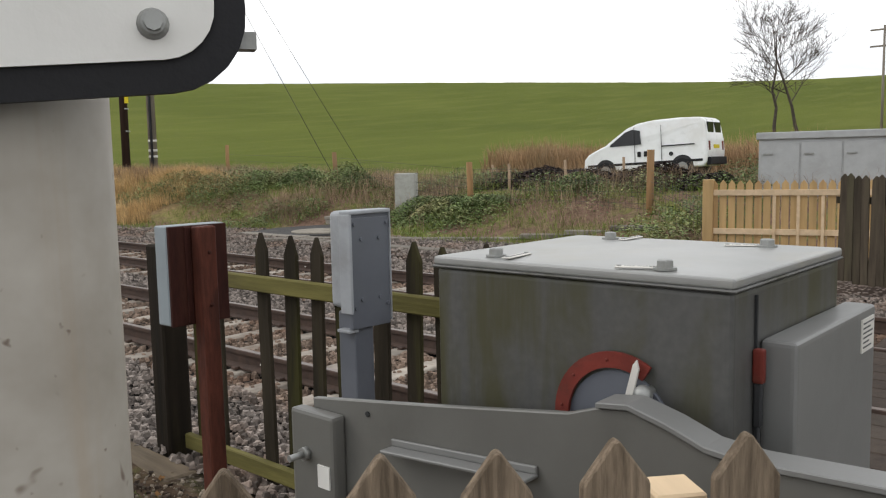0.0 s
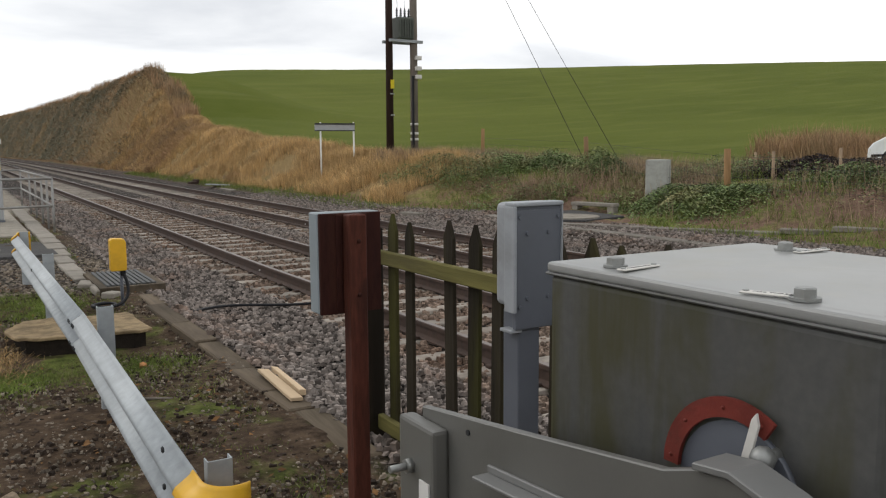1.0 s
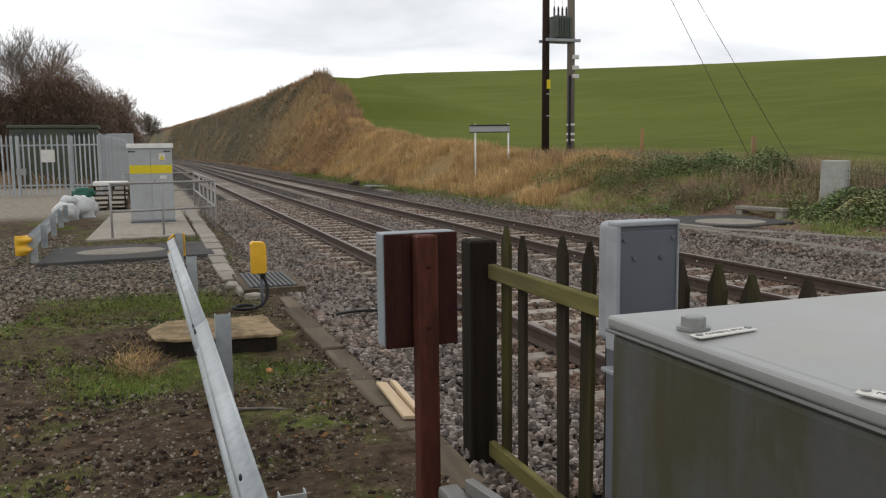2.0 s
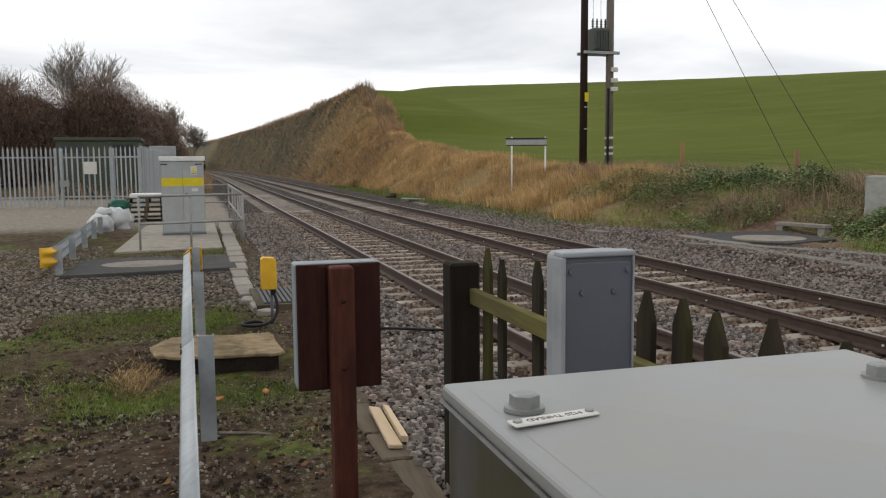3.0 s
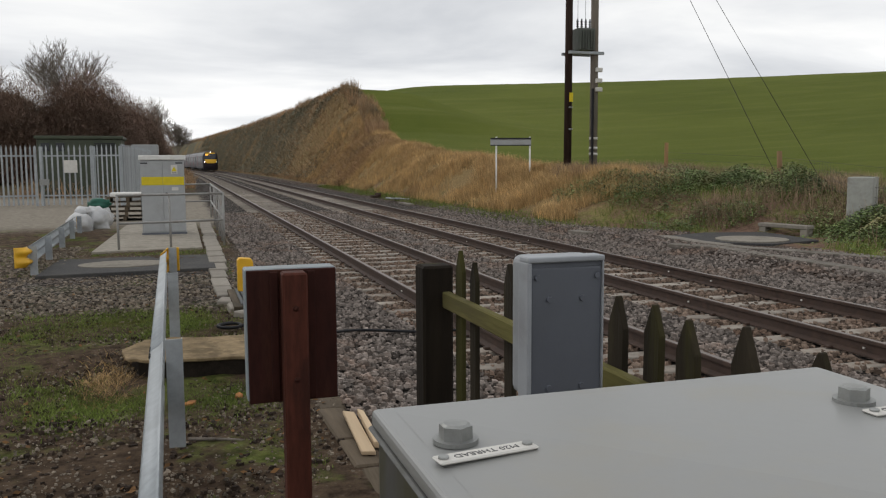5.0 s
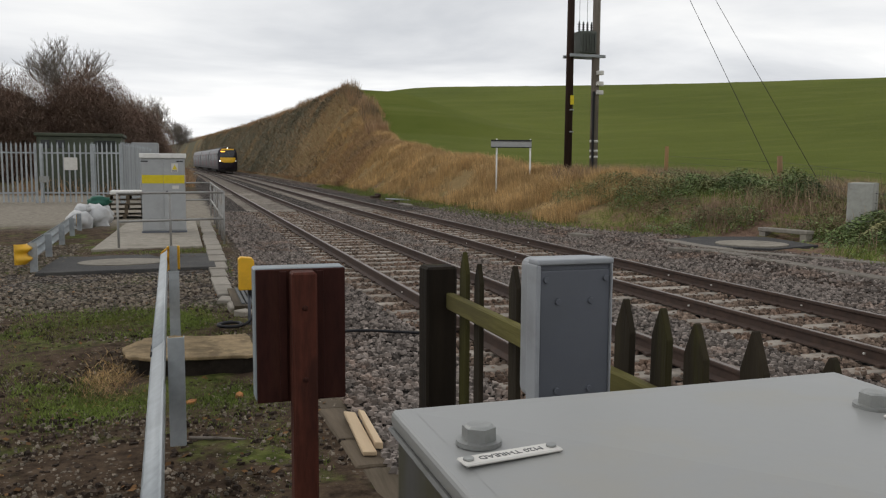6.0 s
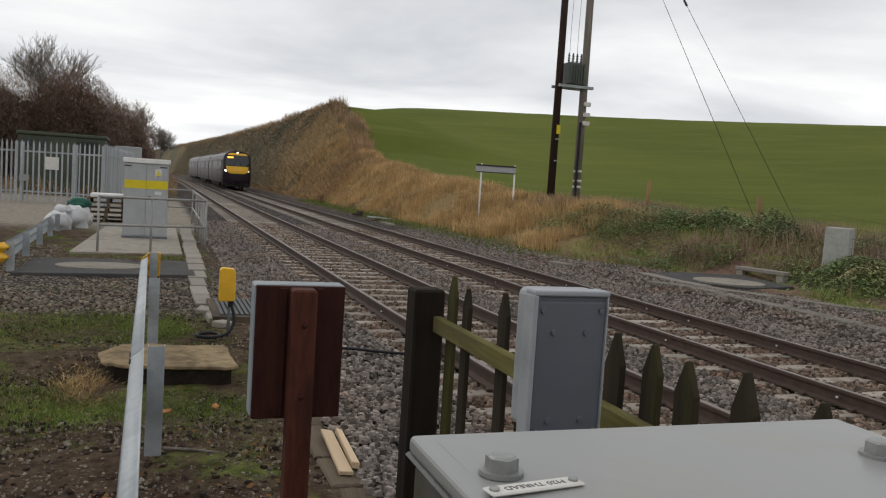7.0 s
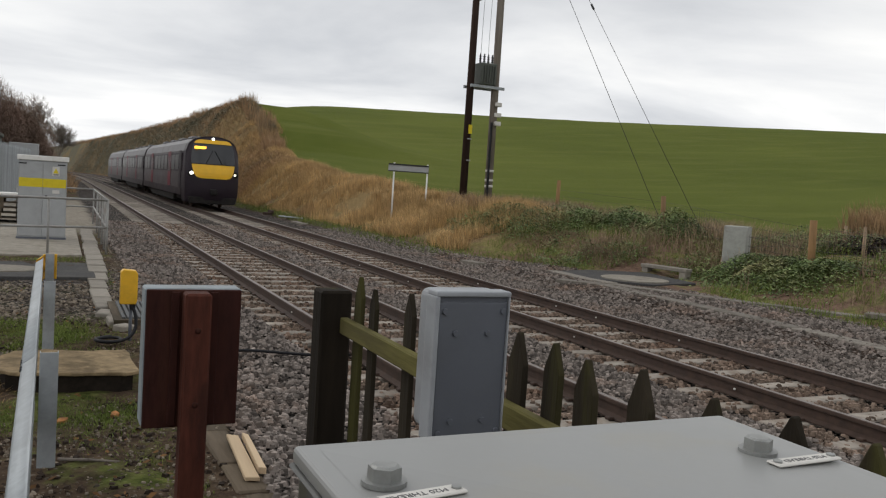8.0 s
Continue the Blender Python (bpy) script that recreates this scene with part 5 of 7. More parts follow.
def build_store():
    # palisade fence and gates
    pale = BM()
    prism(pale, [(-0.035, 0.0), (0.035, 0.0), (0.035, 2.28), (0.02, 2.33), (0.0, 2.42), (-0.02, 2.33), (-0.035, 2.28)], "y", -0.004, 0.004)
    me = mesh_of("pale", pale, M_palisade)

    def panel(name, ax, ay, bx, by, gap, label, z=0.2):
        t = thing(name, pose(0, 0, 0), label, "palisade fence", "palisade panels")
        d = math.hypot(bx - ax, by - ay)
        k = round(d / gap)
        ang = math.degrees(math.atan2(by - ay, bx - ax))
        for i in range(k + 1):
            o = new("pale", me)
            o.parent = t
            o.matrix_basis = pose(ax + (bx - ax) * i / k, ay + (by - ay) * i / k, z + 0.06, 0, 0, ang)
        for h in (0.4, 2.0):
            bm = BM()
            block(bm, 0, d, 0.006, 0.05, z + h, z + h + 0.06)
            o = part("fence_rail", bm, M_palisade, t)
            o.matrix_basis = pose(ax, ay, 0, 0, 0, ang)
        for q in (0.0, 1.0):
            bm = BM()
            block(bm, -0.05, 0.05, -0.03, 0.10, -0.1, z + 2.4)
            o = part("fence_post", bm, M_palisade, t)
            o.matrix_basis = pose(ax + (bx - ax) * q, ay + (by - ay) * q, 0, 0, 0, ang)
        return t
    panel("palisade_fence", -13.5, 35.6, -5.05, 37.6, 0.17, "galvanised palisade fence with splayed tops")
    g = panel("palisade_gate", -4.85, 37.6, -2.9, 37.0, 0.22, "closed galvanised palisade gate with a white notice")
    panel("palisade_gate", -2.85, 37.0, -1.75, 36.2, 0.22, "narrow galvanised palisade panel beside the gate")
    panel("palisade_fence", -1.72, 36.2, -0.95, 47.5, 0.13, "galvanised palisade fence running along the track side")
    bm = BM()
    block(bm, -3.95, -3.45, 36.98, 37.0, 1.55, 2.05, m=Matrix.Translation((0, 0.10, 0)))
    part("notice", bm, M_label, g, "white notice on the gate")
    bm = BM()
    block(bm, -4.9, -4.55, 37.35, 37.42, 1.05, 1.3)
    part("lock_box", bm, M_zinc, g)
    # green plant building and a grey cabinet behind the fence
    b = thing("plant_container", pose(-4.35, 47.0, 0.25), "dark green steel plant container with louvre vents", "container")
    bm = BM()
    block(bm, -2.0, 2.0, 0, 3.0, 0, 2.95, 0.03, 1)
    part("body", bm, M_green_steel, b)
    bm = BM()
    block(bm, -2.1, 2.1, -0.1, 3.1, 2.95, 3.12, 0.03, 1)
    part("roof", bm, M_green_steel, b)
    for x in (-1.6, -0.9):
        bm = BM()
        block(bm, x - 0.2, x + 0.2, -0.03, -0.001, 2.35, 2.75)
        part("window", bm, M_glass, b)
    for k in range(6):
        bm = BM()
        block(bm, 0.7, 1.7, -0.04, -0.001, 2.25 + 0.09 * k, 2.30 + 0.09 * k)
        part("louvre", bm, M_dark, b)
    for i in range(9):
        bm = BM()
        block(bm, -1.9 + 0.44 * i, -1.82 + 0.44 * i, -0.025, -0.001, 0.1, 2.2)
        part("rib", bm, M_green_steel, b)
    bm = BM()
    block(bm, -2.0, -0.6, 49.5, 51, 0.2, 3.0, 0.03, 1)
    solid("equipment_cabinet", bm, M_cabinet, "tall pale grey cabinet behind the palisade fence", "cabinet")
    # pallets and sacks
    def bar(x0, x1, y0, y1, z0, z1):
        bm = BM()
        block(bm, x0, x1, y0, y1, z0, z1)
        return mesh_of("board", bm, M_timber)
    deck_board, runner = bar(-0.6, 0.6, -0.05, 0.05, 0, 0.02), bar(-0.05, 0.05, -0.5, 0.5, 0, 0.12)
    for k in range(5):
        t = thing("pallet", pose(-1.2 + 0.03 * k, 28.2, 0.12 + 0.148 * k, 0, 0, random.uniform(-4, 4)), "weathered wooden pallet in a stack", "pallet", "stack of pallets")
        for i in range(7):
            o = new("board", deck_board)
            o.parent = t
            o.matrix_basis = pose(0, -0.45 + i * 0.15, 0.12)
        for x in (-0.55, 0, 0.55):
            o = new("runner", runner)
            o.parent = t
            o.matrix_basis = pose(x, 0, 0)
    bm = BM()
    block(bm, -0.5, 0.5, -0.4, 0.4, 0, 0.12, 0.03, 2)
    solid("sheet_stack", bm, M_white, "white sheeting lying on the pallets", "sheeting", m=pose(-1.1, 28.1, 0.862))

    def sack(x, y, z, sx, sy, sz, material, label, rz):
        bm = BM()
        ball(bm, (0, 0, 0), 1.0, sub=3)
        for v in bm.verts:
            w = noise.noise(v.co * 1.9 + Vector((x, y, z))) + 0.5 * noise.noise(v.co * 4.3 + Vector((y, x, z)))
            v.co = Vector((math.copysign(abs(v.co.x) ** 0.7, v.co.x), math.copysign(abs(v.co.y) ** 0.7, v.co.y), max(-0.8, v.co.z))) * (1 + 0.42 * w)
            v.co = Vector((v.co.x * sx, v.co.y * sy, v.co.z * sz))
        solid("rubble_sack", bm, material, label, "sack", "sacks by the barrier", m=pose(x, y, z, 0, 0, rz), smooth=True)
    sack(-2.1, 24.3, 0.27, 0.30, 0.26, 0.30, M_sack, "white plastic rubble sack slumped beside the barrier", 10)
    sack(-1.75, 24.9, 0.32, 0.33, 0.28, 0.35, M_sack, "full white woven sack beside the barrier", 40)
    sack(-2.05, 24.6, 0.58, 0.18, 0.18, 0.15, M_sack, "small white sack heaped on the others", 70)
    sack(-1.75, 26.2, 0.72, 0.30, 0.26, 0.15, M_greenbag, "crumpled green tarpaulin over sacks", 0)
    sack(-1.75, 26.2, 0.33, 0.32, 0.28, 0.32, M_sack, "white sack under the green tarpaulin", 0)


# ---- far side of the line ----
def build_poles():
    t = thing("power_pole", pose(0, 0, 0), "pair of tall wooden power poles carrying a transformer", "power pole")
    P1, P2 = Vector((15.95, 32.35, 1.0)), Vector((17.07, 32.2, 1.0))
    bm = BM()
    rod(bm, P1 + Vector((0, 0, -0.5)), P1 + Vector((0.05, 0, 15.2)), 0.165, 0.13, seg=14)
    a = part("pole", bm, M_pole_dark, t, "dark creosoted pole")
    bm = BM()
    rod(bm, P2 + Vector((0, 0, -0.5)), P2 + Vector((0.0, 0, 15.7)), 0.175, 0.14, seg=14)
    b = part("pole", bm, M_pole_grey, t, "pale grey weathered pole")
    bm = BM()
    block(bm, 16.25, 17.0, 32.0, 32.7, 6.45, 7.35, 0.04, 2)
    tr = part("transformer", bm, M_transformer, t, "grey-green transformer tank")
    for k in range(6):
        bm = BM()
        block(bm, 16.28 + 0.12 * k, 16.31 + 0.12 * k, 31.93, 31.999, 6.5, 7.25)
        part("cooling_fin", bm, M_transformer, tr)
    for k in range(4):
        bm = BM()
        x = 16.33 + 0.19 * k
        rod(bm, (x, 32.3, 7.35), (x, 32.3, 7.75), 0.03)
        for j in range(3):
            rod(bm, (x, 32.3, 7.42 + 0.1 * j), (x, 32.3, 7.45 + 0.1 * j), 0.06)
        part("bushing", bm, M_dark, tr)
    bm = BM()
    block(bm, 15.8, 17.4, 31.95, 32.05, 6.28, 6.40, 0.01, 1)
    block(bm, 15.8, 17.4, 32.6, 32.7, 6.28, 6.40, 0.01, 1)
    part("platform", bm, M_palisade, t, "pale steel platform bars")
    bm = BM()
    rod(bm, (16.05, 32.2, 9.9), (17.2, 32.2, 10.6), 0.05)
    rod(bm, (16.05, 32.2, 10.6), (17.2, 32.2, 10.9), 0.04)
    part("brace", bm, M_pole_grey, t)
    for z in (5.66, 5.22, 4.86):
        bm = BM()
        block(bm, 17.02, 17.30, 31.88, 32.04, z - 0.09, z + 0.09, 0.03, 2)
        part("fuse_box", bm, M_label, t, "white fuse holder")
    bm = BM()
    block(bm, 15.93, 16.07, 32.12, 32.19, 4.35, 4.72)
    part("warning_plate", bm, M_yellowflat, t, "yellow warning plate")
    for z in (4.1, 3.2):
        bm = BM()
        rod(bm, (16.0, 32.35, z), (16.0, 32.35, z + 0.06), 0.172, seg=14)
        part("band", bm, M_zinc, t)
    bm = BM()
    block(bm, 16.88, 16.96, 31.98, 32.06, 1.2, 4.9)
    part("cable_guard", bm, M_black, t, "black cable guard on the pole")
    for z in (2.4, 2.15, 2.8):
        bm = BM()
        rod(bm, (17.07, 32.2, z), (17.07, 32.2, z + 0.1), 0.18, seg=14)
        part("marker_band", bm, M_label, t)
    for k, (x, y) in enumerate(((16.35, 32.3), (16.7, 32.3), (16.95, 32.25))):
        tagged(tube("drop_wire", [(x, y, 7.7), (x - 0.03, y, 9.0), (x + 0.05, y, 10.5), (x + 0.05, y, 13.0)], 0.008, M_cable), "thin wire dropping to the transformer", "wire", "transformer wires")
    # stay wires
    for ax, ay, az, bx, by, bz in ((18.25, 22.05, 1.0, 16.95, 32.4, 16.4), (21.1, 23.6, 1.2, 17.4, 32.0, 15.9)):
        w = thing("stay_wire", pose(0, 0, 0), "thin steel stay wire with insulators, anchored in the bank", "wire", "stay wires")
        a, b = Vector((ax, ay, az)), Vector((bx, by, bz))
        bm = BM()
        rod(bm, a, b, 0.010, seg=6)
        part("strand", bm, M_cable, w)
        for f in (0.55,):
            bm = BM()
            p = a + (b - a) * f
            rod(bm, p, p + (b - a).normalized() * 0.25, 0.045, seg=8)
            part("insulator", bm, M_dark, w)


def build_signboard():
    t = thing("lineside_board", pose(13.5, 32.75, 0.42, 0, 0, -12), "grey lineside board on two white posts", "sign")
    for x in (-0.55, 0.86):
        bm = BM()
        rod(bm, (x, 0, -0.3), (x, 0, 2.5), 0.035)
        part("post", bm, M_white, t, "white tubular post")
    bm = BM()
    block(bm, -0.80, 0.90, -0.05, -0.037, 2.14, 2.44, 0.005, 1)
    part("board", bm, M_cabinet, t)
    bm = BM()
    block(bm, -0.80, 0.90, -0.075, -0.051, 2.40, 2.46)
    part("top_edge", bm, M_dark, t)
    bm = BM()
    block(bm, -0.80, 0.90, -0.075, -0.051, 2.13, 2.17)
    part("bottom_edge", bm, M_dark, t)


def wood_post(x, y, h, label, group, w=0.06, material=None):
    bm = BM()
    rod(bm, (0, 0, -0.4), (0, 0, h), w, w * 0.95, seg=10)
    return solid("fence_post", bm, material or M_wood_post, label, "post", group, m=pose(x, y, ground_z(x, y), random.uniform(-2, 2), random.uniform(-2, 2), 0))


def build_far_side():
    bm = BM()
    block(bm, -0.33, 0.33, -0.3, 0.3, -0.3, 0.86, 0.03, 2)
    solid("concrete_block", bm, mat("whitewashed_concrete", (0.38, 0.38, 0.35), 0.85, 0, 8, 0.12, (0.24, 0.23, 0.20), 0.6, 2.0, bump=0.2), "whitewashed concrete block standing in the weeds", "block", m=pose(16.8, 17.4, 0.55, 0, 0, 35))
    posts = ((18.2, 22.1, 1.2), (19.5, 30.5, 1.4), (16.15, 14.4, 1.2), (16.0, 9.1, 1.45))
    for x, y, h in posts:
        wood_post(x, y, h, "orange-brown round timber post of a wire fence", "posts of the wire fence", 0.085)
    line = [(14.2, 6.6), (16.0, 9.1), (16.15, 14.4), (18.2, 22.1), (19.5, 30.5)]
    w = thing("wire_fence", pose(0, 0, 0), "thin sagging stock wire between timber posts", "wire fence")
    for (ax, ay), (bx, by) in zip(line, line[1:]):
        for h in (0.25, 0.5, 0.75, 1.0):
            bm = BM()
            rod(bm, (ax, ay, ground_z(ax, ay) + h), (bx, by, ground_z(bx, by) + h), 0.0035, seg=4)
            part("wire", bm, M_cable, w)
    net = BM()
    for (ax, ay), (bx, by) in zip(line[:3], line[1:4]):
        d = math.hypot(bx - ax, by - ay)
        k = round(d / 0.15)
        for i in range(k):
            x, y = ax + (bx - ax) * i / k, ay + (by - ay) * i / k
            rod(net, (x, y, ground_z(x, y) + 0.05), (x, y, ground_z(x, y) + 0.95), 0.003, seg=3)
        for h in (0.12, 0.38, 0.62, 0.86):
            for i in range(6):
                p = [(ax + (bx - ax) * q, ay + (by - ay) * q) for q in (i / 6, (i + 1) / 6)]
                rod(net, (*p[0], ground_z(*p[0]) + h), (*p[1], ground_z(*p[1]) + h), 0.003, seg=3)
    part("netting", net, M_cable, w, "square stock netting")
    for x, y, h in ((17.6, 14.2, 0.75), (18.6, 13.0, 0.8), (19.7, 11.8, 0.85), (18.9, 15.8, 0.7)):
        wood_post(x, y, h, "short dark brown stake in the dead weeds", "stakes on the bank", 0.04, M_stem)
    # pale new fence
    t = thing("picket_fence", pose(0, 0, 0), "new orange picket fence with pale rails beyond the tracks", "fence")
    ax, ay, bx, by, z = 13.1, 6.46, 13.75, 3.96, 0.0
    ang = math.degrees(math.atan2(by - ay, bx - ax))
    me = picket_mesh(0.115, 0.022, 1.27, 0.07, M_wood_fence)
    k = 18
    for i in range(k):
        o = new("picket", me)
        o.parent = t
        o.matrix_basis = pose(ax + (bx - ax) * (i + 0.7) / k, ay + (by - ay) * (i + 0.7) / k, z + random.uniform(0, 0.02), 0, 0, ang)
    d = math.hypot(bx - ax, by - ay)
    for h in (0.35, 1.02):
        bm = BM()
        block(bm, 0, d, -0.055, -0.0135, z + h, z + h + 0.10, 0.004, 1)
        o = part("fence_rail", bm, M_wood_new, t, "pale rail")
        o.matrix_basis = pose(ax, ay, 0, 0, 0, ang)
    for i in range(5):
        bm = BM()
        block(bm, d * (0.42 + 0.145 * i) - 0.025, d * (0.42 + 0.145 * i) + 0.025, -0.075, -0.056, z - 0.1, z + 1.02, 0.004, 1)
        o = part("batten", bm, M_wood_new, t)
        o.matrix_basis = pose(ax, ay, 0, 0, 0, ang)
    bm = BM()
    block(bm, -0.09, 0.09, -0.09, 0.09, -0.2, z + 1.30, 0.01, 1)
    o = part("fence_post", bm, M_wood_fence, t)
    o.matrix_basis = pose(ax, ay, 0, 0, 0, ang)
    # dark old fence beside the crossing
    t = thing("picket_fence", pose(0, 0, 0), "dark weathered picket fence at the crossing edge", "fence")
    ax, ay, bx, by = 10.6, 3.55, 10.0, 1.6
    ang = math.degrees(math.atan2(by - ay, bx - ax))
    me = picket_mesh(0.10, 0.025, 1.40, 0.05, mat("weathered_brown_board", (0.075, 0.060, 0.044), 0.9, 0, 10, 0.4, (0.11, 0.10, 0.06), 0.6, 2.2, (1, 1, 0.12), 0.5, 40, per_object=0.3))
    for i in range(20):
        o = new("picket", me)
        o.parent = t
        o.matrix_basis = pose(ax + (bx - ax) * i / 19, ay + (by - ay) * i / 19, random.uniform(0.0, 0.05), 0, random.uniform(-1, 1), ang)
    for h in (0.25, 1.05):
        bm = BM()
        block(bm, -0.1, 2.1, 0.014, 0.06, h, h + 0.09, 0.004, 1)
        o = part("fence_rail", bm, M_wood_old, t)
        o.matrix_basis = pose(ax, ay, 0, 0, 0, ang)
    # grey cabinets
    t = thing("equipment_cabinet", pose(17.75, 7.35, 0.55, 0, 0, -76), "long pale grey three-door equipment cabinet beyond the fence", "cabinet")
    bm = BM()
    block(bm, 0, 3.4, 0, 0.7, 0.0, 1.50, 0.01, 1)
    part("body", bm, M_cabinet, t)
    bm = BM()
    block(bm, -0.05, 3.45, -0.06, 0.76, 1.50, 1.66, 0.015, 1)
    part("roof", bm, M_cabinet, t)
    for i in range(4):
        bm = BM()
        block(bm, 0.04 + 0.84 * i, 0.84 + 0.84 * i, -0.02, -0.001, 0.05, 1.42, 0.005, 1)
        dd = part("door", bm, M_cabinet, t)
        bm = BM()
        block(bm, 0.10 + 0.84 * i, 0.30 + 0.84 * i, -0.05, -0.021, 1.16, 1.20, 0.005, 1)
        part("handle", bm, M_zinc, dd)
    bm = BM()
    block(bm, 2.68, 2.95, -0.03, -0.021, 0.95, 1.18)
    part("notice", bm, M_white, t, "white notice")
    bm = BM()
    block(bm, 2.68, 2.95, -0.03, -0.021, 0.66, 0.90)
    part("warning_sign", bm, M_yellowflat, t, "yellow and white warning sign")
    bm = BM()
    block(bm, -0.4, 0.4, 0, 0.7, 0, 1.85, 0.01, 1)
    solid("equipment_cabinet", bm, M_cabinet, "taller grey cabinet with a sandy top edge", "cabinet", m=pose(18.55, 3.3, 0.55, 0, 0, -76))


def build_van():
    t = thing("van", pose(25.6, 13.9, 1.02, -2.5, 0, 5), "small white panel van parked on the rough bank", "van")
    # along +y is forward; side outline in (y, z)
    side = [(-2.12, 0.42), (-2.17, 0.75), (-2.15, 1.2), (-2.06, 1.80), (-1.92, 1.91), (-1.2, 1.95), (-0.3, 1.94), (0.25, 1.87), (0.62, 1.74), (1.02, 1.48), (1.42, 1.20), (1.72, 1.08),
            (2.05, 0.93), (2.22, 0.76), (2.26, 0.45), (2.18, 0.30), (-2.0, 0.30)]
    bm = BM()
    prism(bm, side, "x", -0.88, 0.88, 0.07, 3)
    for v in bm.verts:
        if v.co.z > 1.0:
            v.co.x *= 1 - 0.13 * (v.co.z - 1.0)
    part("body", bm, mat("white_van_paint", (0.78, 0.79, 0.80), 0.3, 0, 3, 0.03, (0.55, 0.52, 0.47), 0.3, 1.2, bump=0), t, smooth=False)
    for sx in (-1, 1):
        bm = BM()
        pts = [(0.10, 1.16), (0.14, 1.62), (0.40, 1.68), (0.66, 1.60), (1.24, 1.20), (1.22, 1.14)]
        prism(bm, pts, "x", sx * 0.872 if sx < 0 else 0.80, sx * 0.80 if sx < 0 else 0.872)
        part("side_window", bm, M_glass, t, "dark cab window")
        bm = BM()
        block(bm, sx * 0.885 - 0.006, sx * 0.885 + 0.006, -1.75, -0.62, 1.03, 1.07)
        part("door_track", bm, M_black, t, "black sliding door track")
        bm = BM()
        block(bm, sx * 0.885 - 0.008, sx * 0.885 + 0.008, -2.0, 2.1, 0.48, 0.56)
        part("rub_strip", bm, M_black, t)
        for y in (0.33, -0.62):
            bm = BM()
            block(bm, sx * 0.872 - 0.012, sx * 0.872 + 0.012, y - 0.006, y + 0.006, 0.5, 1.75)
            part("door_gap", bm, M_dark, t)
        for y in (0.18, -0.05):
            bm = BM()
            block(bm, sx * 0.885 - 0.012, sx * 0.885 + 0.012, y - 0.07, y + 0.05, 0.74, 0.92, 0.02, 2)
            part("handle_recess", bm, M_black, t)
        bm = BM()
        rod(bm, (sx * 0.885 - 0.012, -0.95, 0.78), (sx * 0.885 + 0.012, -0.95, 0.78), 0.07, seg=16)
        part("filler_cap", bm, M_dark, t)
        for y in (-1.32, 1.42):
            bm = BM()
            rod(bm, (sx * 0.90, y, 0.30), (sx * 0.66, y, 0.30), 0.31, seg=24)
            w = part("wheel", bm, M_black, t, "dark tyre")
            bm = BM()
            rod(bm, (sx * 0.905, y, 0.30), (sx * 0.80, y, 0.30), 0.19, seg=18)
            part("rim", bm, M_zinc, w)
            bm = BM()
            rod(bm, (sx * 0.888, y, 0.34), (sx * 0.60, y, 0.34), 0.38, seg=24)
            part("wheel_arch", bm, M_dark, t)
        bm = BM()
        block(bm, sx * 0.66 - 0.07, sx * 0.66 + 0.07, -2.175, -2.05, 0.82, 1.12, 0.01, 1)
        part("tail_light", bm, M_red, t, "red tail light")
        bm = BM()
        prism(bm, [(sx * 0.08, 1.28), (sx * 0.08, 1.74), (sx * 0.62, 1.74), (sx * 0.66, 1.28)], "y", -2.12, -2.02)
        part("rear_window", bm, M_glass, t, "dark rear window")
    bm = BM()
    block(bm, -0.80, 0.80, -2.25, -2.1, 0.34, 0.60, 0.03, 2)
    part("bumper", bm, M_black, t, "black rear bumper")
    bm = BM()
    block(bm, -0.26, 0.26, -2.185, -2.16, 0.88, 1.0)
    part("number_plate", bm, M_yellowflat, t, "yellow rear plate")
    bm = BM()
    prism(bm, [(-0.62, 1.22), (0.62, 1.22), (0.55, 1.72), (-0.55, 1.72)], "y", 0.95, 1.52)
    for v in bm.verts:
        v.co.y = 1.45 - (v.co.z - 1.18) * 1.43 + (0.02 if v.co.y > 1.2 else -0.05)
    part("windscreen", bm, M_glass, t)


# ---- plants ----
def branch(verts, faces, a, b, ra, rb, sides):
    d = (b - a).normalized()
    u = d.orthogonal().normalized()
    v = d.cross(u)
    k = len(verts)
    for p, r in ((a, ra), (b, rb)):
        for i in range(sides):
            q = 2 * math.pi * i / sides
            verts.append(p + u * (r * math.cos(q)) + v * (r * math.sin(q)))
    for i in range(sides):
        j = (i + 1) % sides
        faces.append((k + i, k + j, k + sides + j, k + sides + i))


def grow(rng, verts, faces, a, d, ln, r, depth, spread, up, least=0.006):
    steps = 3 if depth > 2 else 2
    p = a
    for s in range(steps):
        d = (d + Vector((rng.uniform(-1, 1), rng.uniform(-1, 1), rng.uniform(-0.5, 1) * up)) * 0.16).normalized()
        q = p + d * (ln / steps)
        r2 = max(least, r * (0.82 if depth else 0.5))
        branch(verts, faces, p, q, r, r2, 6 if r > 0.05 else 3)
        if depth > 0:
            for k in range(2 if depth > 1 else 3):
                e = (d + Vector((rng.uniform(-1, 1), rng.uniform(-1, 1), rng.uniform(-0.4, 0.9))) * spread).normalized()
                grow(rng, verts, faces, q, e, ln * rng.uniform(0.5, 0.72), max(least, r2 * 0.6), depth - 1, spread, up, least)
        p, r = q, r2


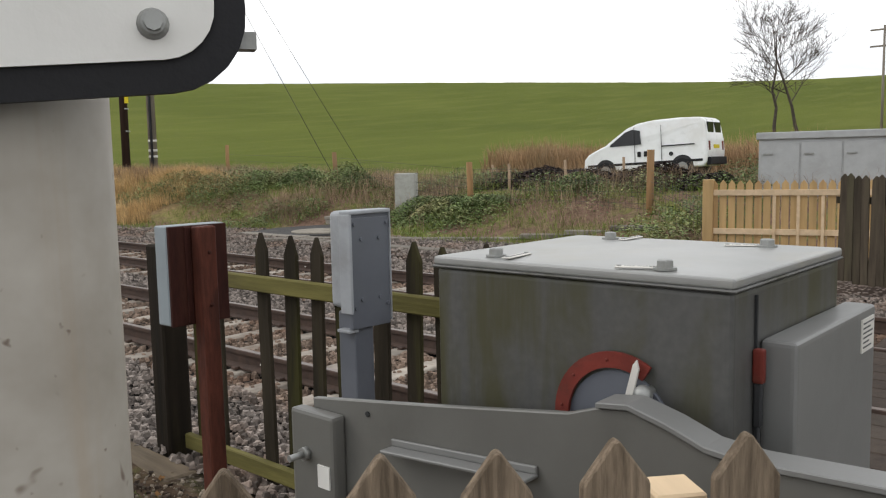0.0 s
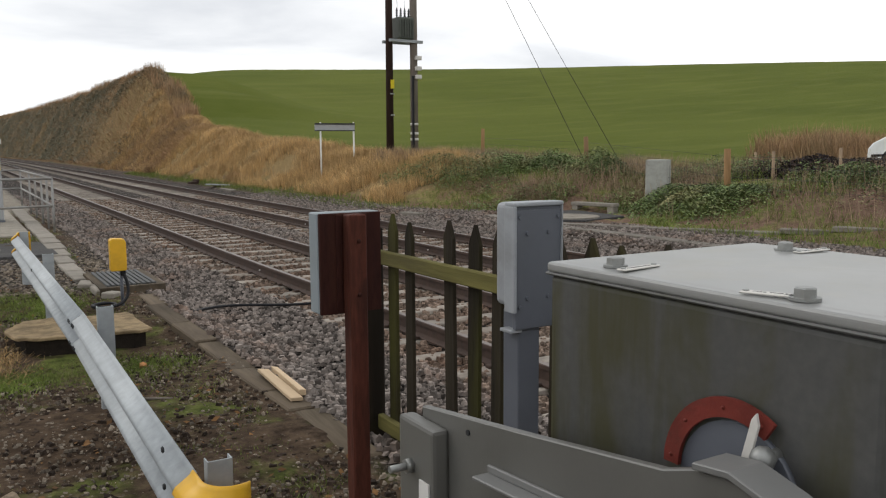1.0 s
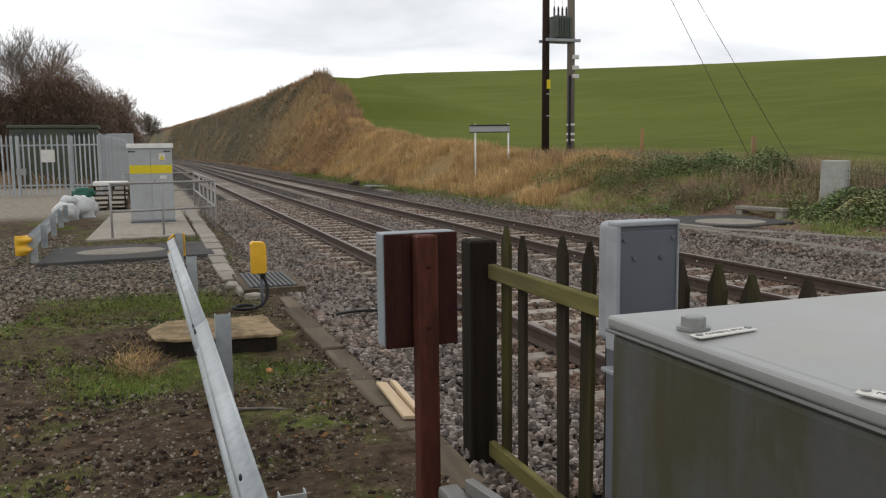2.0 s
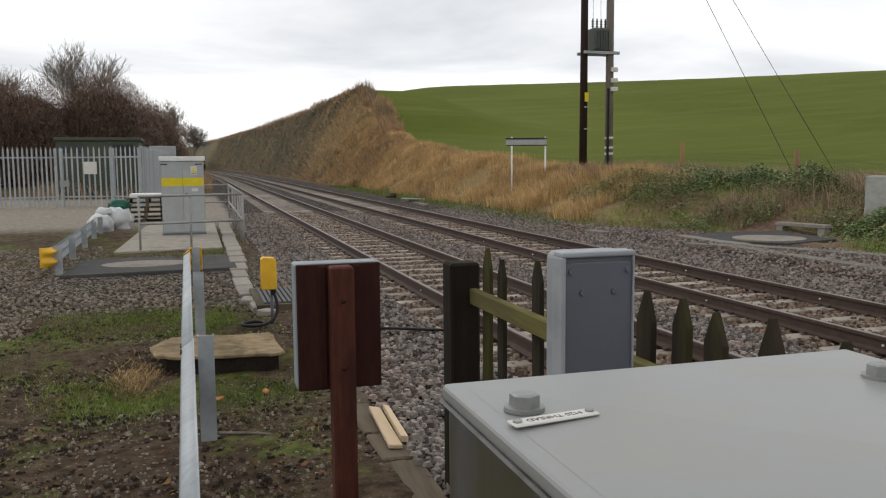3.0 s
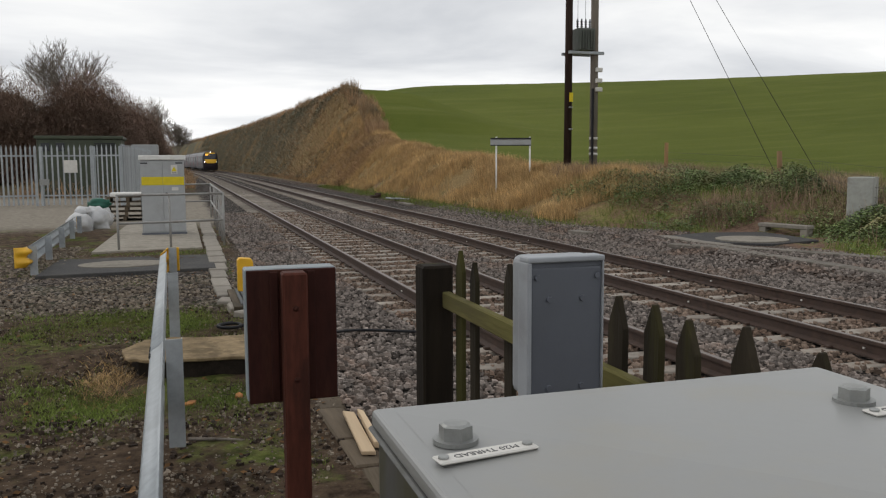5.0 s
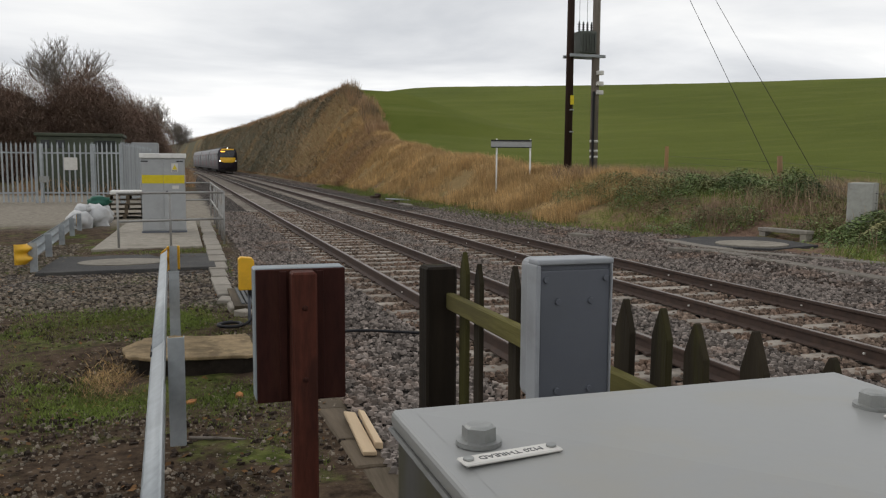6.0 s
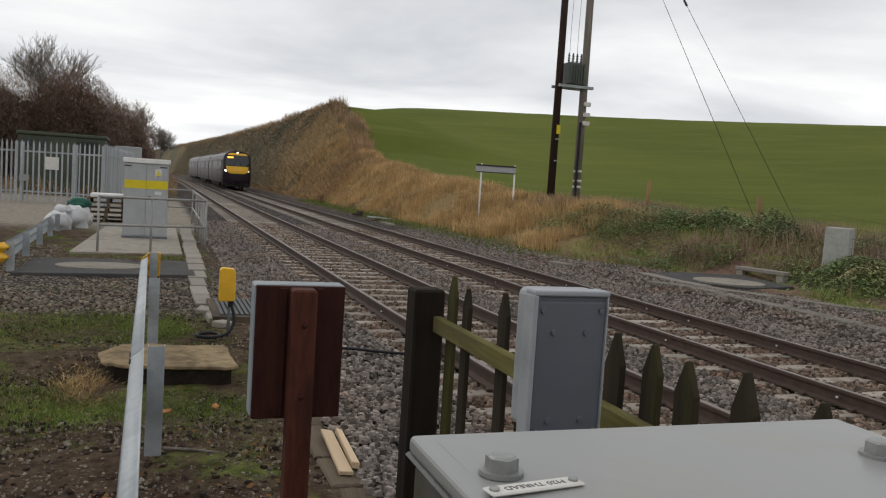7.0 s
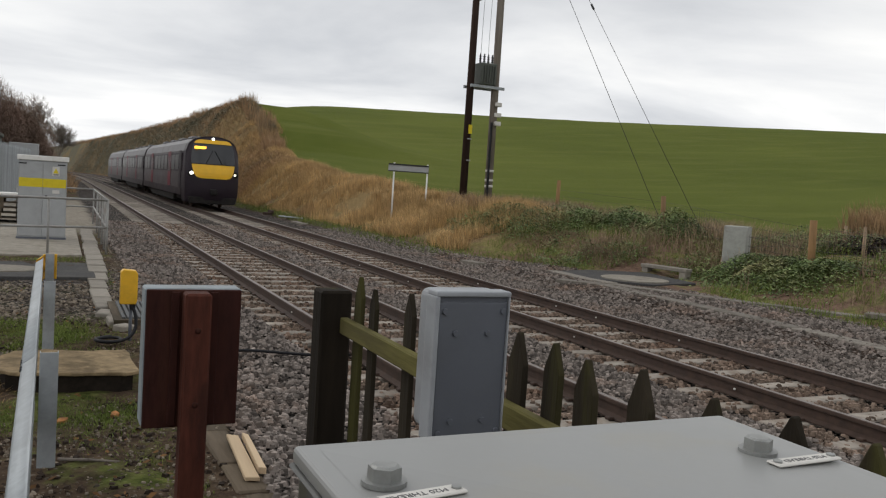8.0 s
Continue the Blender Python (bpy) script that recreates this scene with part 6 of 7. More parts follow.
def tree(name, x, y, h, seed, label, depth=4, spread=0.75, lean=(0, 0, 1), thick=0.02, forks=1, wide=0.6):
    rng = random.Random(seed)
    z = ground_z(x, y)
    t = thing(name, pose(x, y, z), label, "tree")
    verts, faces = [], []
    top = Vector(lean).normalized() * h * 0.35
    branch(verts, faces, Vector((0, 0, -0.3)), top, h * thick, h * thick * 0.75, 8)
    o = new("trunk", raw("trunk", verts, faces, M_bark, True))
    o.parent = t
    verts, faces = [], []
    for k in range(forks + 2):
        e = Vector((rng.uniform(-wide, wide), rng.uniform(-wide, wide), 1)).normalized()
        grow(rng, verts, faces, top, (e + Vector(lean)).normalized(), h * 0.33, h * thick * 0.6, depth, spread, 0.6, 0.006 if y < 60 else 0.009)
    o = new("crown", raw("crown", verts, faces, M_bark))
    o.parent = t
    return t


def open_tree(x, y, h, seed, label, lean, limbs):
    """A bare tree with a thin clear trunk and long arching limbs."""
    rng = random.Random(seed)
    t = thing("bare_tree", pose(x, y, ground_z(x, y)), label, "tree")
    d = Vector(lean).normalized()
    verts, faces = [], []
    pts = [Vector((0, 0, -0.3))]
    for i in range(1, 9):
        pts.append(d * (h * 0.95 * i / 8) + Vector((rng.uniform(-0.06, 0.06), rng.uniform(-0.06, 0.06), 0)) * i * 0.5)
    for i in range(8):
        branch(verts, faces, pts[i], pts[i + 1], 0.115 * (1 - i / 8.6), 0.115 * (1 - (i + 1) / 8.6), 8)
    o = new("trunk", raw("trunk", verts, faces, M_bark_dark, True))
    o.parent = t
    verts, faces = [], []
    for k in range(limbs):
        f = 0.40 + 0.55 * k / limbs
        p = d * (h * 0.95 * f)
        a = k * 2.4 + rng.uniform(-0.4, 0.4)
        e = Vector((math.cos(a), math.sin(a), rng.uniform(0.35, 0.9))).normalized()
        grow(rng, verts, faces, p, e, h * rng.uniform(0.19, 0.30) * (1.2 - 0.5 * f), 0.045 * (1.2 - f), 3, 0.8, 0.4, 0.0065)
    o = new("crown", raw("crown", verts, faces, M_bark_dark))
    o.parent = t
    return t


def build_trees():
    open_tree(41.7, 15.6, 7.4, 3, "bare slender tree on the field edge", (0.02, 0.02, 1), 9)
    open_tree(42.3, 14.3, 7.6, 14, "bare leaning tree on the field edge", (-0.10, 0.24, 1), 8)
    tree("bare_tree", -9.4, 86, 10.6, 5, "large round bare tree behind the thicket", 4, 0.6, (0, 0, 0.3), 0.008, 4, 0.9)
    tree("bare_tree", -17.5, 85, 8.4, 6, "bare tree behind the thicket", 4, 0.6, (0, 0, 0.4), 0.010, 6, 1.0)
    tree("bare_tree", -2.1, 132, 9.6, 7, "slender bare tree beside the line in the distance", 4, 0.6, (0, 0, 1), 0.012, 2)
    tree("bare_tree", 0.4, 112, 6.2, 9, "small bare tree beside the line in the distance", 4, 0.85, (0, 0, 1), 0.012, 3)
    # distant telegraph pole
    p = thing("telegraph_pole", pose(56, 14.2, ground_z(56, 14.2)), "thin distant telegraph pole with a crossarm", "telegraph pole")
    bm = BM()
    rod(bm, (0, 0, -0.5), (0, 0, 7.2), 0.09, 0.07)
    part("pole", bm, M_pole_grey, p)
    for z in (5.9, 6.9):
        bm = BM()
        block(bm, -0.06, 0.06, -0.8, 0.8, z, z + 0.1)
        part("crossarm", bm, M_pole_grey, p)


def blades(name, n, place, hmin, hmax, width, lean, material, label, category, seed):
    rng = random.Random(seed)
    verts, faces = [], []
    made = tries = 0
    while made < n and tries < n * 6:
        tries += 1
        q = place(rng)
        if q is None:
            continue
        x, y, s = q
        z = ground_z(x, y) - 0.03
        h = rng.uniform(hmin, hmax) * s
        a = rng.uniform(0, 6.283)
        w = width * rng.uniform(0.6, 1.3)
        lx, ly = rng.gauss(0, lean) * h, rng.gauss(0, lean) * h
        dx, dy = math.cos(a) * w, math.sin(a) * w
        k = len(verts)
        verts += [(x - dx, y - dy, z), (x + dx, y + dy, z), (x + dx * 0.7 + lx * 0.45, y + dy * 0.7 + ly * 0.45, z + h * 0.6),
                  (x - dx * 0.7 + lx * 0.45, y - dy * 0.7 + ly * 0.45, z + h * 0.6), (x + lx, y + ly, z + h * (1 - 0.3 * min(1, abs(lx) + abs(ly))))]
        faces += [(k, k + 1, k + 2, k + 3), (k + 3, k + 2, k + 4)]
        made += 1
    return tagged(new(name, raw(name, verts, faces, material)), label, category, kind="stuff")


def tufts(name, n, each, place, hmin, hmax, width, material, label, category, seed):
    """Clumps of grass whose blades bow outwards and all lean one way."""
    rng = random.Random(seed)
    verts, faces = [], []
    made = tries = 0
    while made < n and tries < n * 6:
        tries += 1
        q = place(rng)
        if q is None:
            continue
        made += 1
        x0, y0, s = q
        wide = rng.uniform(0.10, 0.28)
        bow = Vector((rng.gauss(-0.25, 0.35), rng.gauss(0, 0.35)))
        tall = rng.uniform(hmin, hmax) * s
        for i in range(each):
            a, r = rng.uniform(0, 6.283), rng.random() ** 0.6
            x, y = x0 + wide * r * math.cos(a), y0 + wide * r * math.sin(a)
            z = ground_z(x, y) - 0.04
            h = tall * rng.uniform(0.55, 1.05)
            out = bow + Vector((math.cos(a), math.sin(a))) * r * rng.uniform(0.2, 0.8)
            w = width * rng.uniform(0.6, 1.4)
            fx, fy = w * math.sin(a), -w * math.cos(a)
            tip = h * rng.uniform(0.25, 0.7)
            k = len(verts)
            verts += [(x - fx, y - fy, z), (x + fx, y + fy, z), (x + fx * 0.7 + out.x * tip * 0.35, y + fy * 0.7 + out.y * tip * 0.35, z + h * 0.62),
                      (x - fx * 0.7 + out.x * tip * 0.35, y - fy * 0.7 + out.y * tip * 0.35, z + h * 0.62), (x + out.x * tip, y + out.y * tip, z + h * (1 - 0.25 * out.length))]
            faces += [(k, k + 1, k + 2, k + 3), (k + 3, k + 2, k + 4)]
    return tagged(new(name, raw(name, verts, faces, material)), label, category, kind="stuff")


def leaves(name, n, place, size, material, label, category, seed):
    rng = random.Random(seed)
    verts, faces = [], []
    made = tries = 0
    while made < n and tries < n * 6:
        tries += 1
        q = place(rng)
        if q is None:
            continue
        x, y, z, s = q
        a, b = rng.uniform(0, 6.283), rng.uniform(-0.9, 0.9)
        u = Vector((math.cos(a), math.sin(a), math.sin(b) * 0.6)) * size * s
        v = Vector((-math.sin(a), math.cos(a), rng.uniform(-0.5, 0.7))) * size * s * 0.6
        p = Vector((x, y, z))
        k = len(verts)
        verts += [p - u, p + v * 0.9, p + u, p - v]
        faces.append((k, k + 1, k + 2, k + 3))
        made += 1
    return tagged(new(name, raw(name, verts, faces, material)), label, category, kind="stuff")


def build_plants():
    def n2(x, y, s, o=0.0):
        return noise.noise((x * s, y * s, o))

    def straw_bank(rng):
        y = 21 + 64 * rng.random() ** 1.5
        f = bank_foot(y)
        x = f + 0.4 + rng.random() ** 0.8 * (bank_top(y) - f + 0.8)
        if n2(x, y, 0.35) + 0.25 < rng.random() * 0.75 - 0.15 or y < 24 + 2 * n2(x, y, 0.5, 3):
            return None
        return x, y, 1.0 + 0.35 * n2(x, y, 0.5, 7)
    tufts("dry_grass", 8500, 20, straw_bank, 0.28, 0.72, 0.0065, M_straw, "long straw-coloured dead grass on the bank", "grass", 11)

    def far_bank(rng):
        y = 60 + 230 * rng.random() ** 1.6
        f = bank_foot(y)
        x = f + 0.5 + rng.random() * (bank_top(y) - f + 0.4) - curve_x(y)
        return x, y, 1.3 + 0.6 * n2(x, y, 0.25, 2)
    blades("bank_scrub", 60000, far_bank, 0.15, 0.45, 0.020, 1.0, M_rust_veg, "brown scrub and dead bracken on the cutting side", "scrub", 12)

    def far_bush(rng):
        y = 80 + 200 * rng.random() ** 1.2
        x = bank_foot(y) + 0.8 + (bank_top(y) - bank_foot(y)) * rng.random() - curve_x(y)
        m = 0.6 * n2(x, y * 0.3, 0.5, 4) + 0.5 * n2(x, y * 0.3, 0.16, 8)
        if m < rng.uniform(-0.55, 0.35) + 0.5 * (1 - min(1.0, (y - 80) / 45)):
            return None
        m = max(m, 0.0)
        return x, y, ground_z(x, y) + rng.random() * (0.25 + 1.1 * m), rng.uniform(0.6, 1.4)
    leaves("cutting_bushes", 120000, far_bush, 0.085, M_olive, "grey-green bushes over the cutting side", "bushes", 23)

    def left_scrub(rng):
        y = 46 + 130 * rng.random() ** 1.2
        x = 1.4 - 9.0 * rng.random() ** 1.3 - curve_x(y)
        if y < 56 and x > -1.0:
            return None
        return x, y, 1.2 + 0.7 * n2(x, y, 0.25, 6)
    blades("lineside_scrub", 16000, left_scrub, 0.3, 1.0, 0.02, 0.45, M_rust_veg, "rough brown scrub beside the line in the distance", "scrub", 22)

    def bank_crest(rng):
        y = 72 + 260 * rng.random() ** 1.4
        x = bank_top(y) + rng.uniform(-1.0, 0.8) - curve_x(y)
        return x, y, 1.0 + 0.5 * n2(x, y, 0.3, 5)
    blades("crest_hedge", 14000, bank_crest, 0.3, 1.5, 0.022, 0.18, M_rust_veg, "thin ragged hedge along the crest of the cutting", "hedge", 13)

    def weeds(rng):
        y = rng.uniform(6.5, 27)
        x = rng.uniform(12.7, 20.5)
        if rng.random() < 0.16:
            cx, cy, top = rng.choice(((15.9, 15.4, 0.5), (16.3, 16.6, 0.6), (15.6, 14.0, 0.45), (17.4, 20.6, 0.9), (17.0, 22.4, 0.8), (16.2, 23.6, 0.6), (17.8, 12.0, 0.5)))
            dx, dy = rng.gauss(0, 0.6), rng.gauss(0, 0.6)
            x, y = cx + dx, cy + dy
            return x, y, ground_z(x, y) + top * math.exp(-(dx * dx + dy * dy) * 1.2) * rng.random() ** 0.6, rng.uniform(0.7, 1.6)
        if x < bank_foot(y) - 0.4 or 11.7 < x < 15.5 and 15.4 < y < 19.4:
            return None
        m = n2(x, y, 0.45, 1) + 0.45 * n2(x, y, 1.3, 4)
        if m < rng.uniform(-0.2, 0.3) + (0.25 if y < 14 else 0.0) or x < 15.6 and 8.5 < y < 13.4:
            return None
        h = (0.12 + 0.8 * max(0, m + 0.1)) * rng.random()
        return x, y, ground_z(x, y) + h, rng.uniform(0.5, 1.4)
    leaves("bramble", 90000, weeds, 0.031, M_weed, "low green brambles and weeds over the bank foot", "bramble", 14)

    def rank(rng):
        y = rng.uniform(6.5, 30)
        x = rng.uniform(12.4, 20.5)
        if x < bank_foot(y) - 0.8 or 11.7 < x < 15.5 and 15.4 < y < 19.4 or n2(x, y, 0.6, 12) < -0.2:
            return None
        return x, y, 1.0 + 0.6 * n2(x, y, 0.8, 3)
    blades("rank_grass", 20000, rank, 0.10, 0.36, 0.006, 0.5, M_moss, "rank green grass among the brambles", "grass", 24)

    def stems(rng):
        y = rng.uniform(5, 33)
        x = rng.uniform(14.0, 22)
        if y < 15 and x < 17.5 and rng.random() < 0.75 or n2(x, y, 0.3, 9) < -0.05 or x < 16.2 and 15.0 < y < 19.6:
            return None
        return x, y, 1.0
    blades("dead_stems", 16000, stems, 0.25, 0.85, 0.006, 0.35, M_stem, "dead brown weed stems on the bank", "weeds", 15)

    def hedge_r(rng):
        y = -4 + 29 * rng.random()
        x = 26.2 + rng.uniform(-1.5, 2.5) + 0.2 * y
        return x, y, 1.0 + 0.4 * n2(x, y, 0.4, 2)
    blades("dead_hedge", 24000, hedge_r, 0.6, 1.8, 0.014, 0.25, M_rust_veg, "reddish brown dead growth behind the van", "hedge", 16)

    def spoil(rng):
        y = rng.uniform(9.0, 16.0)
        x = 19.6 + rng.uniform(-1.6, 1.6)
        h = 0.75 * math.exp(-((x - 19.6) / 1.0) ** 2) * (0.7 + 0.5 * n2(x, y, 0.8, 3)) * rng.random() ** 0.4
        return x, y, ground_z(x, y) + h, rng.uniform(0.8, 1.6)
    leaves("spoil_heap", 14000, spoil, 0.06, mat("dark_spoil", (0.035, 0.024, 0.024), 0.95, 0, 2, 0.3, bump=0, island=0.4), "heap of dark spoil and dead bramble in front of the van", "heap", 17)

    def yard_grass(rng):
        y = 3 + 16 * rng.random() ** 1.2
        x = rng.uniform(-6, 1.2)
        if rng.random() < 0.13:
            cx, cy, sx, sy = rng.choice(((0.35, 7.35, 0.5, 0.28), (-0.35, 10.5, 0.45, 0.5), (-0.35, 7.5, 0.25, 0.4), (-1.7, 8.8, 0.6, 0.7), (0.4, 10.2, 0.25, 0.4)))
            x, y = rng.gauss(cx, sx), rng.gauss(cy, sy)
            return (x, y, 1.25) if not (-0.1 < x < 1.0 and 8.0 < y < 9.2) and x < 1.25 else None
        m = n2(x, y, 0.75, 0) + 0.35 * n2(x, y, 2.1, 2)
        patch = (abs(y - 7.4) < 0.55 and -0.9 < x < 1.0) or (abs(y - 10.6) < 0.9 and -1.4 < x < 0.7) or (abs(y - 17.4) < 0.25 and -1.2 < x < 0.9)
        if not patch and m < 0.16:
            return None
        if -0.05 < x < 0.92 and 8.25 < y < 9.2 or 14.5 < y < 17.0 and -1.8 < x < 1.0:
            return None
        return x, y, 1.3 if patch else 1.0
    blades("yard_grass", 80000, yard_grass, 0.02, 0.06, 0.004, 0.5, M_moss, "short mossy grass in patches on the yard", "grass", 18)

    def tuft(rng):
        x, y = rng.gauss(-0.24, 0.11), rng.gauss(8.1, 0.32)
        return x, y, 1.0
    blades("dry_tuft", 1400, tuft, 0.04, 0.11, 0.0035, 0.9, M_straw, "tuft of dead grass hanging beside the slab", "grass", 19)

    def litter(rng):
        y = 2.6 + 14 * rng.random() ** 1.4
        x = rng.uniform(-4, 1.4)
        return x, y, ground_z(x, y) + 0.012, rng.uniform(0.5, 1.4)
    leaves("leaf_litter", 1500, litter, 0.022, M_litter, "brown fallen leaves on the dirt", "leaves", 20)

    def far_green(rng):
        y = 20 + 45 * rng.random()
        x = bank_foot(y) + rng.uniform(-0.5, 0.9)
        return x, y, 1.0
    blades("verge_grass", 9000, far_green, 0.06, 0.22, 0.010, 0.4, M_moss, "short green grass at the foot of the bank", "grass", 21)

    # dense bare thicket behind the store yard
    rng = random.Random(30)
    for k, (x, y, rx, ry, h) in enumerate(((-16.5, 66, 5.0, 5, 7.6), (-11.2, 68, 4.8, 5, 7.4), (-6.0, 69, 4.6, 5, 8.2), (-3.2, 74, 3.6, 5, 6.6), (-22, 64, 5, 5, 7.6), (-2.0, 80, 2.2, 6, 4.8), (-1.4, 96, 1.9, 8, 3.2))):
        verts, faces = [], []
        zg = ground_z(x, y)
        for i in range(int(6000 * (rx + ry) * 0.5 * h / 2.2)):
            a = rng.uniform(0, 6.283)
            ph = math.asin(rng.random())
            q = (0.30 + 0.70 * rng.random() ** 0.55) * (1 + 0.16 * noise.noise((3 * math.cos(a), 3 * math.sin(a), ph * 2 + k * 3.1)))
            px, py, pz = x + rx * q * math.cos(a) * math.cos(ph), y + ry * q * math.sin(a) * math.cos(ph), zg + h * q * math.sin(ph)
            ln = rng.uniform(0.18, 0.5)
            d = Vector((px - x, py - y, (pz - zg) * 0.6 + 1.0)).normalized() + Vector((rng.gauss(0, 0.8), rng.gauss(0, 0.8), rng.gauss(0, 0.7)))
            d = d.normalized() * ln
            side = Vector((-d.y, d.x, 0.1)).normalized() * (rng.uniform(0.007, 0.020) if q > 0.85 else rng.uniform(0.03, 0.07))
            p = Vector((px, py, pz))
            n0 = len(verts)
            verts += [p - side, p + side, p + d]
            faces.append((n0, n0 + 1, n0 + 2))
        tagged(new("thicket", raw("thicket", verts, faces, M_twigs)), "dense bare brown thicket behind the store yard", "bushes", kind="stuff")


# ---- the train ----
M_train = mat("dark_plum_train_paint", (0.026, 0.019, 0.025), 0.45, 0, 2, 0.1, (0.022, 0.018, 0.02), 0.5, 1.0, bump=0)
M_train_side = mat("silver_grey_train_paint", (0.088, 0.078, 0.082), 0.45, 0.0, 2, 0.08, (0.06, 0.052, 0.055), 0.5, 0.8, bump=0)
M_train_roof = mat("grey_train_roof", (0.16, 0.155, 0.16), 0.5, 0, 2, 0.15, (0.08, 0.076, 0.072), 0.6, 0.7, bump=0)
M_train_red = mat("plum_red_train_door", (0.16, 0.022, 0.036), 0.45, 0, 2, 0.1, bump=0)
M_train_yellow = mat("warning_yellow_paint", (0.78, 0.44, 0.01), 0.4, 0, 3, 0.06, bump=0)
M_screen = glass_mat("train_window_glass", (0.010, 0.011, 0.014), 0.10)
M_screen.node_tree.nodes["Principled BSDF"].inputs["Specular IOR Level"].default_value = 0.65
for mm in (M_train, M_train_side, M_train_red):
    mm.node_tree.nodes["Principled BSDF"].inputs["Specular IOR Level"].default_value = 0.18
M_side_glass = glass_mat("train_side_glass", (0.008, 0.008, 0.010), 0.3)
M_side_glass.node_tree.nodes["Principled BSDF"].inputs["Specular IOR Level"].default_value = 0.12
M_under = mat("grimy_underframe", (0.022, 0.020, 0.019), 0.85, 0, 4, 0.3, (0.04, 0.032, 0.026), 0.5, 2.0)
M_lamp = glow("headlamp", (1.0, 0.97, 0.9), 5.0)
M_lamp_dim = glow("marker_lamp", (1.0, 0.92, 0.78), 1.6)
M_display = glow("amber_display", (1.0, 0.45, 0.05), 2.2)


def body_section(s=1.0):
    half = [(1.30, 0.62), (1.35, 0.95), (1.37, 1.5), (1.355, 2.35), (1.31, 2.95), (1.18, 3.35), (0.90, 3.60), (0.45, 3.73), (0.0, 3.77)]
    right = [(x * s, z) for x, z in half]
    left = [(-x * s, z) for x, z in half[-2::-1]]
    return right + left


def loft(sections, material, name, parent, label="", roof=None):
    verts, faces = [], []
    k = len(sections[0])
    for sec in sections:
        verts += sec
    for j in range(len(sections) - 1):
        for i in range(k):
            a, b = j * k + i, j * k + (i + 1) % k
            faces.append((a, b, b + k, a + k))
    faces.append(tuple(range(k))[::-1])
    faces.append(tuple(range((len(sections) - 1) * k, len(sections) * k)))
    me = raw(name, verts, faces, material)
    if roof is not None:
        me.materials.append(roof)
        for pl in me.polygons:
            zs = [me.vertices[v].co.z for v in pl.vertices]
            if len(pl.vertices) == 4 and min(zs) > 2.9:
                pl.material_index = 1
    me.update()
    bm = bmesh.new()
    bm.from_mesh(me)
    bmesh.ops.recalc_face_normals(bm, faces=bm.faces)
    bm.to_mesh(me)
    bm.free()
    ob = new(name, me)
    ob.parent = parent
    if label:
        ob["label"] = label
    return ob


def rake(z):
    """How far the front leans back at a height."""
    return 0.16 * max(0.0, (1.0 - z) / 0.65) ** 2 if z < 1.0 else 0.80 * max(0.0, (z - 1.75) / 2.0) ** 1.35


def face_y(x, z):
    """How far back the nose's skin lies at a point of the front."""
    return rake(z) + 0.42 * (abs(x) / 1.3) ** 3 + 0.02


def build_nose(t):
    """Rings from the middle of the front outwards, then back along the sides."""
    ring = [(x, 0.30 + (z - 0.62) * 1.1 if z < 1.0 else z) for x, z in body_section(1.0)]
    fine = []
    k0 = len(ring)
    for i in range(k0):
        (ax, az), (bx, bz) = ring[i], ring[(i + 1) % k0]
        for q in range(3):
            fine.append((ax + (bx - ax) * q / 3, az + (bz - az) * q / 3))
    k = len(fine)
    verts, faces = [], []
    rows = []
    for f in (0.02, 0.25, 0.45, 0.62, 0.76, 0.87, 0.94):
        rows.append([(x * f, face_y(x * f, 2.0 + (z - 2.0) * f), 2.0 + (z - 2.0) * f) for x, z in fine])
    rows.append([(x * 0.985, face_y(x * 0.97, z) + 0.06, 2.0 + (z - 2.0) * 0.985) for x, z in fine])
    for f, d in ((0.6, 0.35), (0.3, 0.9)):
        rows.append([(x, face_y(x, z) * f + d, z) for x, z in fine])
    rows.append([(x, 1.95, z) for x, z in fine])
    for r in rows:
        verts += r
    for a in range(len(rows) - 1):
        for i in range(k):
            p, q = a * k + i, a * k + (i + 1) % k
            faces.append((p, q, q + k, p + k))
    faces.append(tuple(range(k)))
    me = raw("nose", verts, faces, M_train, True)
    bm = bmesh.new()
    bm.from_mesh(me)
    bmesh.ops.recalc_face_normals(bm, faces=bm.faces)
    bm.to_mesh(me)
    bm.free()
    ob = new("nose", me)
    ob.parent = t
    ob["label"] = "dark plum rounded cab nose"


def face_panel(name, spans, parent, material, label="", proud=0.02):
    """A skin on the front: spans are (z, left, right) from the bottom up."""
    verts, faces = [], []
    c = 14
    for back in (0, 1):
        for z, xl, xr in spans:
            for i in range(c + 1):
                x = xl + (xr - xl) * i / c
                verts.append((x, face_y(x, z) - proud + back * (proud + 0.05), z))
    n0 = len(spans) * (c + 1)
    for a in range(len(spans) - 1):
        for i in range(c):
            p = a * (c + 1) + i
            faces.append((p, p + 1, p + c + 2, p + c + 1))
            faces.append((n0 + p, n0 + p + c + 1, n0 + p + c + 2, n0 + p + 1))
    for i in range(c):
        p = (len(spans) - 1) * (c + 1) + i
        faces.append((i, n0 + i, n0 + i + 1, i + 1))
        faces.append((p, p + 1, n0 + p + 1, n0 + p))
    for a in range(len(spans) - 1):
        for q in (a * (c + 1), a * (c + 1) + c):
            faces.append((q, q + c + 1, n0 + q + c + 1, n0 + q))
    me = raw(name, verts, faces, material)
    bm = bmesh.new()
    bm.from_mesh(me)
    bmesh.ops.recalc_face_normals(bm, faces=bm.faces)
    bm.to_mesh(me)
    bm.free()
    ob = new(name, me)
    ob.parent = parent
    if label:
        ob["label"] = label
    return ob


